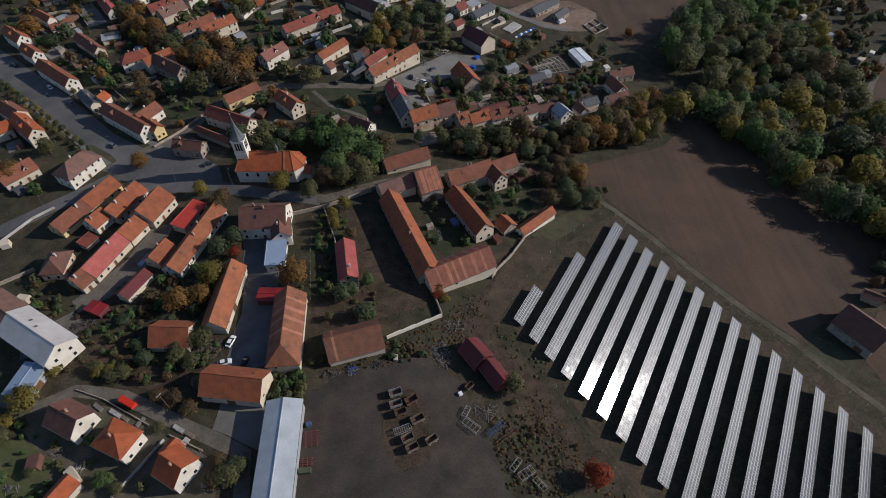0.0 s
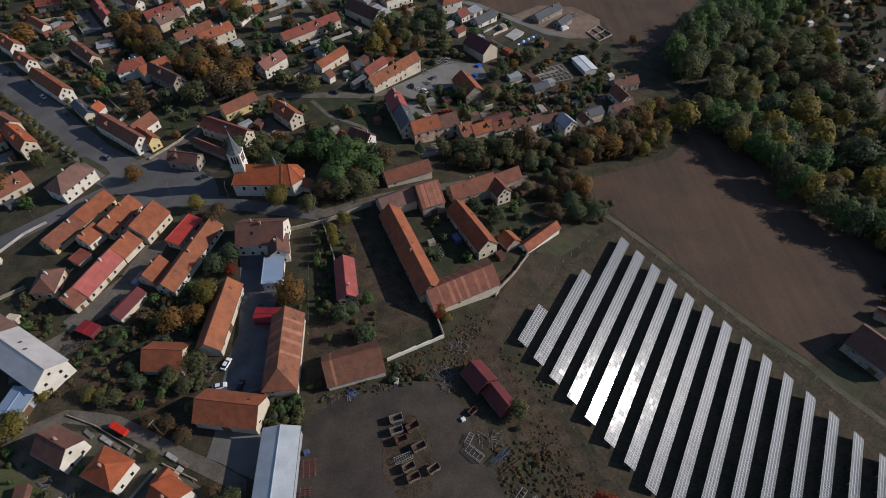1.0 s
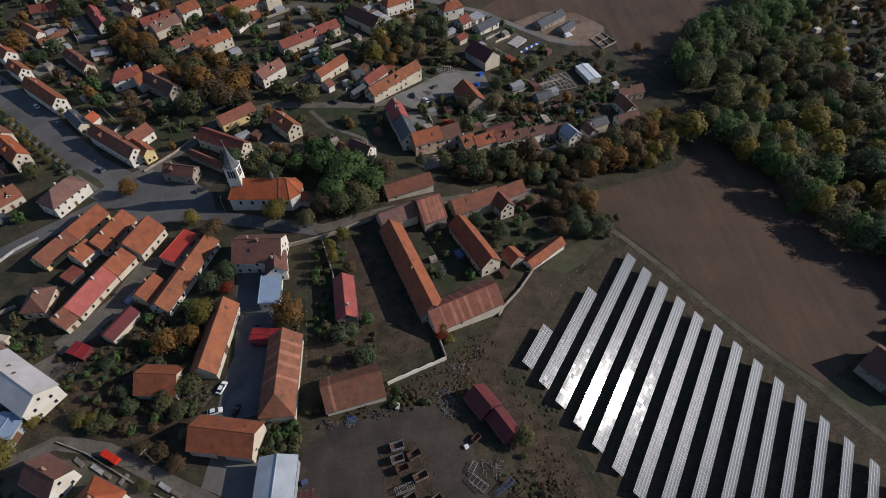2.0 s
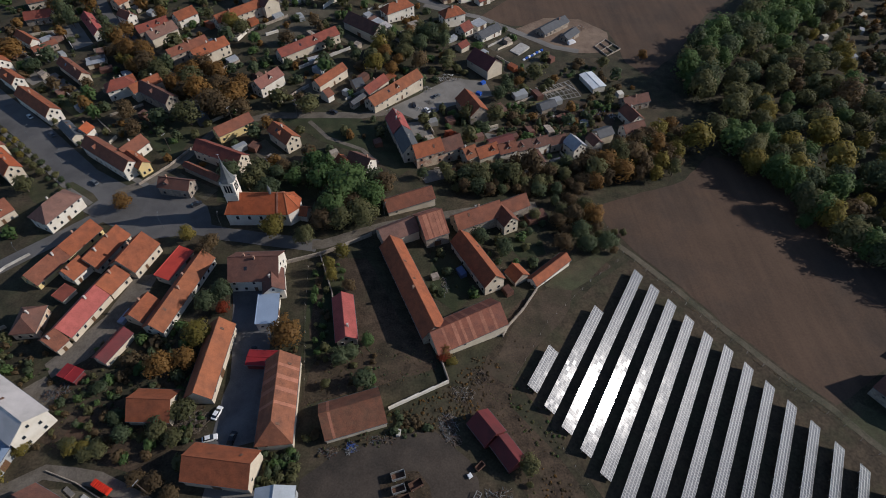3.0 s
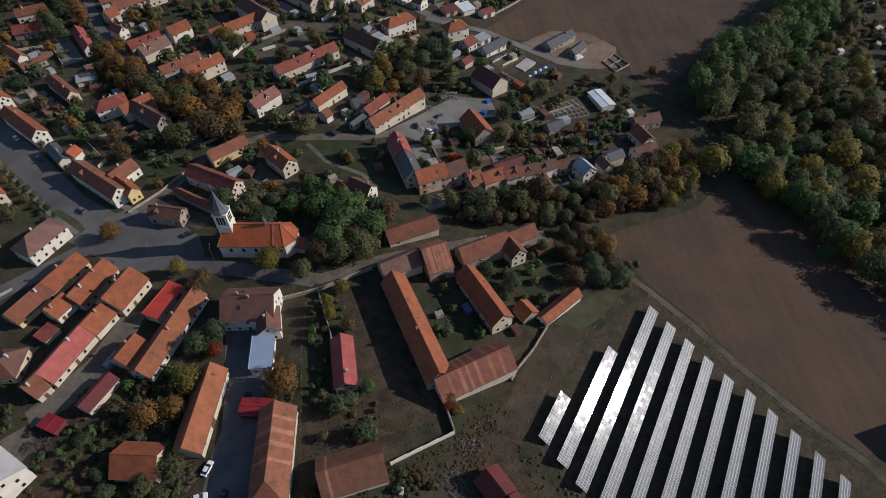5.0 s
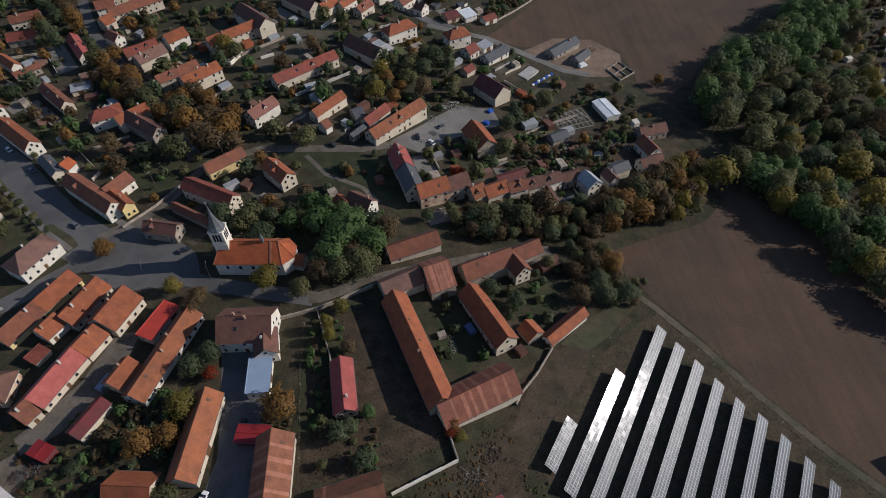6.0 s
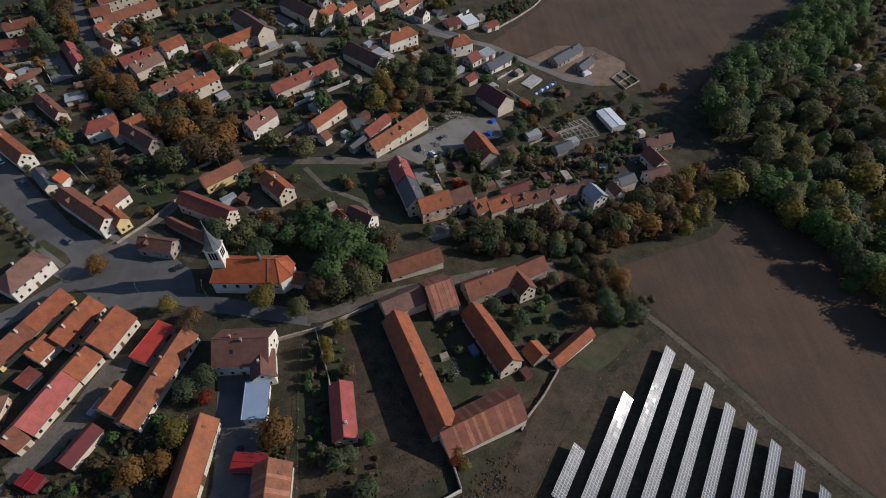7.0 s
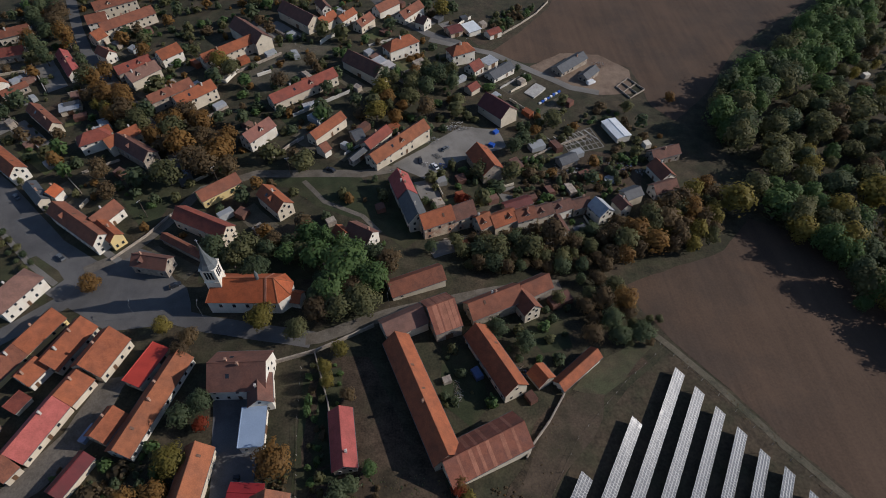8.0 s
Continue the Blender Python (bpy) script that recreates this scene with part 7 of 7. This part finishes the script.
for n, (hx, hy, ha, hb) in enumerate(((-0.3, 273.3, 4.0, 1.6), (3.6, 277.0, 3.2, 1.6), (-5.7, 253.1, 2.6, 1.8), (-11.0, 247.4, 2.6, 1.6), (50.2, 247.0, 3.0, 1.6), (79.9, 254.3, 2.4, 2.0), (81.0, 248.5, 2.0, 2.0), (-36, 262, 2.2, 1.4))):
    heap("scrap_heap", hx, hy, ha, hb, 46, 1.5, ((WHITE, PALE, STEEL), (CONCRETE, WOOD, WHITE), (STEEL, DARKCAR, PALE))[n % 3], ("white and grey goods stacked", "stacked stone and timber", "metal parts lying")[n % 3] + " in a work yard", "clutter", 70 + n)


wall_run("garden_wall", [(-109.6, 310.4), (-104.8, 307.6), (-100.9, 318.0)], 1.8, 0.3, WALL["white"], "white rendered yard wall beside a town house")
wall_run("garden_wall", [(-90.9, 312.6), (-84.9, 316.0)], 1.2, 0.8, WALL["white"], "thick pale wall standing in a grass plot")


def greenhouse(x, y, rot, ln, wd):
    """A frame of white bars with glass panes and a ridge."""
    top = thing("greenhouse", x, y, ground_z(x, y), rot, "white framed glass greenhouse in a back garden", "greenhouse")
    bm = bmesh.new()
    for k in range(7):
        u = -ln / 2 + ln * k / 6
        for s in (-1, 1):
            bar(bm, (u, s * wd / 2, 0), (u, s * wd / 2, 1.6), 0.05)
            bar(bm, (u, s * wd / 2, 1.6), (u, 0, 2.5), 0.05)
    bar(bm, (-ln / 2, 0, 2.5), (ln / 2, 0, 2.5), 0.06)
    part("frame", mesh_of(bm, "frame", FRAME), top)
    for s in (-1, 1):
        bm = bmesh.new()
        slab(bm, [(-ln / 2, s * wd / 2, 1.62), (ln / 2, s * wd / 2, 1.62), (ln / 2, 0.0, 2.5), (-ln / 2, 0.0, 2.5)][::-s], 0.02)
        part("roof_pane", mesh_of(bm, "roof_pane", ROOF["slatelight"]), top)


greenhouse(-61.4, 286.4, 24, 8, 4)


def strip_grid(corners):
    """Crossing concrete strips on the ground, left from an old nursery."""
    a, b, c, d = [Vector(p) for p in corners]
    mid = (a + b + c + d) / 4
    top = thing("strip_foundation", mid.x, mid.y, ground_z(mid.x, mid.y), 0, "grid of pale concrete strips overgrown with weeds", "foundation")
    lines = [(a.lerp(b, f), d.lerp(c, f)) for f in (0, 0.14, 0.28, 0.43, 0.57, 0.71, 0.86, 1)] + [(a.lerp(d, f), b.lerp(c, f)) for f in (0, 0.25, 0.5, 0.75, 1)]
    for n, (p, q) in enumerate(lines):
        w = (q - p).normalized().orthogonal() * 0.22
        bm = bmesh.new()
        lift = 0.14 + 0.01 * (n > 7) - ground_z(mid.x, mid.y)
        slab(bm, [(v.x - mid.x, v.y - mid.y, ground_z(v.x, v.y) + lift) for v in (p - w, q - w, q + w, p + w)], 0.5)
        part("concrete_strip", mesh_of(bm, "concrete_strip", PAVING), top)


strip_grid([(49.5, 269.5), (65.0, 278.8), (68.7, 265.1), (52.7, 259.1)])


for n, (a, b, r) in enumerate(((217, 322, 20), (241, 328, 60), (227, 274, 35), (236, 280, 50), (222, 300, 10), (250, 345, 30), (262, 372, 70))):
    low_box("garden_shed", a, b, r, 3.4 + n % 3, 2.6, 2.2, (WALL["white"], ROOF["slatelight"], WALL["cream"])[n % 3], ("white", "pale grey", "cream")[n % 3] + " hut on a far allotment", "shed")


# cottage clutter: walls, beds and stacks round the three cottages
wall_run("garden_wall", [(-88.1, 52.4), (-83.2, 60.3), (-78.9, 67.7)], 0.9, 0.14, CONCRETE, "grey concrete wall between cottage gardens")
wall_run("garden_wall", [(-77.9, 69.0), (-67.4, 64.2)], 0.5, 0.2, WALL["stone"], "low stone wall before a cottage")
wall_run("garden_wall", [(-109.5, 84.0), (-100.3, 80.6), (-91.4, 75.8), (-84.5, 72.1)], 0.45, 0.2, WALL["stone"], "low stone wall along the gravel lane")
low_box("planter_bed", -95.3, 76.0, -30, 4.5, 1.2, 0.5, CONCRETE, "pale concrete raised bed beside a cottage", "planter")
low_box("planter_bed", -92.7, 74.7, -30, 4.0, 1.0, 0.5, WOOD, "weathered board raised bed beside a cottage", "planter")
low_box("planter_bed", -101.1, 78.2, -35, 3.5, 1.2, 0.5, PAVING, "stone-edged raised bed beside a cottage", "planter")
low_box("planter_bed", -75.7, 70.7, -30, 4.0, 1.2, 0.5, CONCRETE, "pale concrete raised bed beside a cottage", "planter")
low_box("planter_bed", -72.5, 69.1, -30, 4.0, 1.2, 0.5, WOOD, "weathered board raised bed beside a cottage", "planter")
low_box("planter_bed", -87.3, 73.2, 60, 3.0, 1.0, 0.5, PAVING, "stone-edged raised bed beside a cottage", "planter")
low_box("planter_bed", -73.2, 66.4, 60, 3.5, 1.6, 0.5, CONCRETE, "pale concrete raised bed beside a cottage", "planter")
heap("scrap_heap", -107.7, 64.6, 2.2, 1.4, 36, 1.6, (WOOD, PALE, STEEL), "garden timber and bins beside cottages", "clutter", 120)
heap("scrap_heap", -100.2, 60.1, 2.2, 1.4, 36, 1.6, (WOOD, CONCRETE, WHITE), "stacked boards and slabs beside cottages", "clutter", 121)
heap("scrap_heap", -99.3, 62.0, 2.2, 1.4, 36, 1.6, (WOOD, PALE, STEEL), "garden timber and bins beside cottages", "clutter", 122)
heap("scrap_heap", -63.2, 54.8, 2.2, 1.4, 36, 1.6, (WOOD, CONCRETE, WHITE), "stacked boards and slabs beside cottages", "clutter", 123)
heap("scrap_heap", -115.8, 55.9, 2.2, 1.4, 36, 1.6, (WOOD, PALE, STEEL), "garden timber and bins beside cottages", "clutter", 124)
heap("scrap_heap", -115.1, 108.3, 2.6, 2.0, 60, 1.8, (DARKCAR, STEEL, RUSTY), "dark machine parts beside the red carport", "scrap", 131)


def slab_thing(name, pts, h, mat, label, category):
    bm = bmesh.new()
    z = max(ground_z(*p) for p in pts) + h
    slab(bm, [(x, y, z) for x, y in pts], h + 0.8)
    return tagged(new(name, mesh_of(bm, name, mat)), label, category)


slab_thing("foundation_slab", [(37.7, 305.4), (42.1, 300.9), (48.8, 308.7), (44.6, 313.4)], 0.3, CONCRETE, "pale concrete foundation slab of a new house", "foundation")
BRICKWALL = WALL["stone"]
for k, pts in enumerate(([(85.2, 313.3), (93, 321.4)], [(93, 321.4), (99.1, 311.3)], [(99.1, 311.3), (90, 303.6)], [(90, 303.6), (85.2, 313.3)], [(89, 317.2), (94.6, 307.5)], [(87.5, 308.6), (96, 316.3)])):
    wall_run("brick_wall", pts, 0.7, 0.3, BRICKWALL, "unfinished low brick wall of a new house")
for k in range(7):
    wall_run("bed_edging", [(44 + 3 * k, 270 + 1.2 * k), (49 + 3 * k, 263 + 1.2 * k)], 0.15, 0.3, CONCRETE, "pale concrete edging of a garden bed")


def pool(x, y, r, mat, label):
    bm = bmesh.new()
    stack(bm, [(r, -0.2), (r, 0.75), (r - 0.15, 0.8), (r - 0.15, 0.62), (r - 0.2, 0.6)], 20, 0)
    ob = new("garden_pool", mesh_of(bm, "garden_pool", mat))
    ob.location = (x, y, ground_z(x, y))
    tagged(ob, label, "pool")


pool(58.2, 243.2, 2.2, ROOF["metalblue"], "round pale blue garden pool")
pool(66.5, 242.5, 2.6, ROOF["slatelight"], "round covered garden pool")
pool(-108, 243, 1.8, ROOF["metalblue"], "round pale garden pool")


# ---------------------------------------------------------------- back yards of the village
def back_yards():
    """Beside most houses a trodden or paved yard, a hut and a length of boundary wall, as the plots have them."""
    rng = random.Random(21)
    plots = [f for f in FOOT if f[1] > 195 and f[0] < 60]
    huts = (ROOF["slate"], ROOF["darkbrown"], ROOF["umber"], WALL["grey"], ROOF["rust"], WALL["stone"], ROOF["slatelight"], ROOF["brown2"])
    words = ("dark slate-grey", "brown-roofed", "sooty brown", "grey boarded", "rust-red roofed", "rough stone", "pale grey sheet-clad", "grey-brown")
    grounds = (PAVING, DRYHAZE, GRASS, BARE, PAVING, DRYHAZE)
    for n, (hx, hy, c, s, a, b) in enumerate(plots):
        for side in (-1, 1):
            cx, cy = rng.uniform(-a * 0.4, a * 0.4), side * (b + rng.uniform(3.5, 6))
            w, d = rng.uniform(0.6, 1.1) * a, rng.uniform(3, 5)
            pts = [(hx + c * u - s * v, hy + s * u + c * v) for u, v in ((cx - w, cy - d), (cx + w, cy - d), (cx + w, cy + d), (cx - w, cy + d))]
            k = rng.randrange(6)
            if all(clear_of(px, py, -1.0) for px, py in pts) and not any((px - q[0]) ** 2 + (py - q[1]) ** 2 < (q[2] * 0.6) ** 2 for px, py in pts for q in ROADS):
                patch("yard_ground", pts, grounds[k], 0.03 + 0.002 * (n % 5), ("worn pale paving", "dry trodden grass", "green garden lawn", "dug brown garden soil", "pale gravel paving", "dry yard grass")[k] + " behind a village house", "yard", 0.5)
            hutx, huty = hx + c * (cx + w * 0.7) - s * (cy + side * d * 0.6), hy + s * (cx + w * 0.7) + c * (cy + side * d * 0.6)
            if rng.random() < 0.75 and clear_of(hutx, huty, 1.2) and not any(math.dist((hutx, huty), r[:2]) < r[2] * 0.5 + 4 for r in ROADS):
                k = rng.randrange(8)
                low_box("garden_shed", hutx, huty, math.degrees(math.atan2(s, c)) + rng.choice((0, 90)), rng.uniform(3, 7), rng.uniform(2.4, 4), rng.uniform(1.9, 2.6), huts[k], words[k] + " garden shed in a back yard", "shed")
                FOOT.append((hutx, huty, 1, 0, 2.5, 2.0))
            if rng.random() < 0.6:
                u0, u1, v = cx - w, cx + w, cy + side * (d + 0.5)
                p, q = (hx + c * u0 - s * v, hy + s * u0 + c * v), (hx + c * u1 - s * v, hy + s * u1 + c * v)
                if all(clear_of(p[0] + (q[0] - p[0]) * f, p[1] + (q[1] - p[1]) * f, 0.2) for f in (0, 0.25, 0.5, 0.75, 1)) and not any(math.dist(p, r[:2]) < r[2] * 0.7 or math.dist(q, r[:2]) < r[2] * 0.7 for r in ROADS):
                    k = rng.randrange(3)
                    wall_run("garden_wall", [p, q], rng.uniform(1.0, 1.6), 0.25, (WALL["stone"], CONCRETE, WALL["cream"])[k], ("rough stone", "grey concrete", "pale rendered")[k] + " boundary wall of a village plot")


back_yards()


# ---------------------------------------------------------------- poles and lamps
def street_lamp(x, y, rot):
    top = thing("street_lamp", x, y, ground_z(x, y), rot, "grey steel street lamp with a curved arm", "street lamp", "street lamps")
    bm = bmesh.new()
    bar(bm, (0, 0, -0.2), (0, 0, 7), 0.04, 6)
    part("pole", mesh_of(bm, "pole", LEAD), top)
    bm = bmesh.new()
    bar(bm, (0, 0, 6.95), (1.5, 0, 7.4), 0.04, 6)
    part("arm", mesh_of(bm, "arm", LEAD), top)
    bm = bmesh.new()
    loft(bm, [(1.4, 0.1, 0.08, 7.32, 7.45), (1.8, 0.17, 0.13, 7.36, 7.52), (2.2, 0.1, 0.08, 7.4, 7.48)])
    part("lamp_head", mesh_of(bm, "lamp_head", LEAD), top)


def wire_pole(x, y, rot):
    top = thing("utility_pole", x, y, ground_z(x, y), rot, "dark wooden utility pole with a cross arm", "utility pole", "utility poles")
    bm = bmesh.new()
    stack(bm, [(0.15, -0.3), (0.09, 9.0)], 6, 0)
    part("pole", mesh_of(bm, "pole", BARK), top)
    bm = bmesh.new()
    bar(bm, (-0.9, 0, 8.5), (0.9, 0, 8.5), 0.07)
    part("cross_arm", mesh_of(bm, "cross_arm", STEEL), top)


for spot in ((-103.8, 172.4, 100), (-139, 195.7, 30), (-157.1, 211.5, 40), (-178, 229.0, 40), (-200, 247, 40), (-82, 171.5, 100), (-150, 160, 120), (-22.5, 174.5, 70)):
    street_lamp(*spot)
for spot in ((-114.7, 218.5, 60), (-22.9, 233.1, 20), (-64, 240, 10), (-160, 100, 40), (-80, 77, 60), (12, 340, 30), (-34, 384, 30), (-92, 236, 60)):
    wire_pole(*spot)
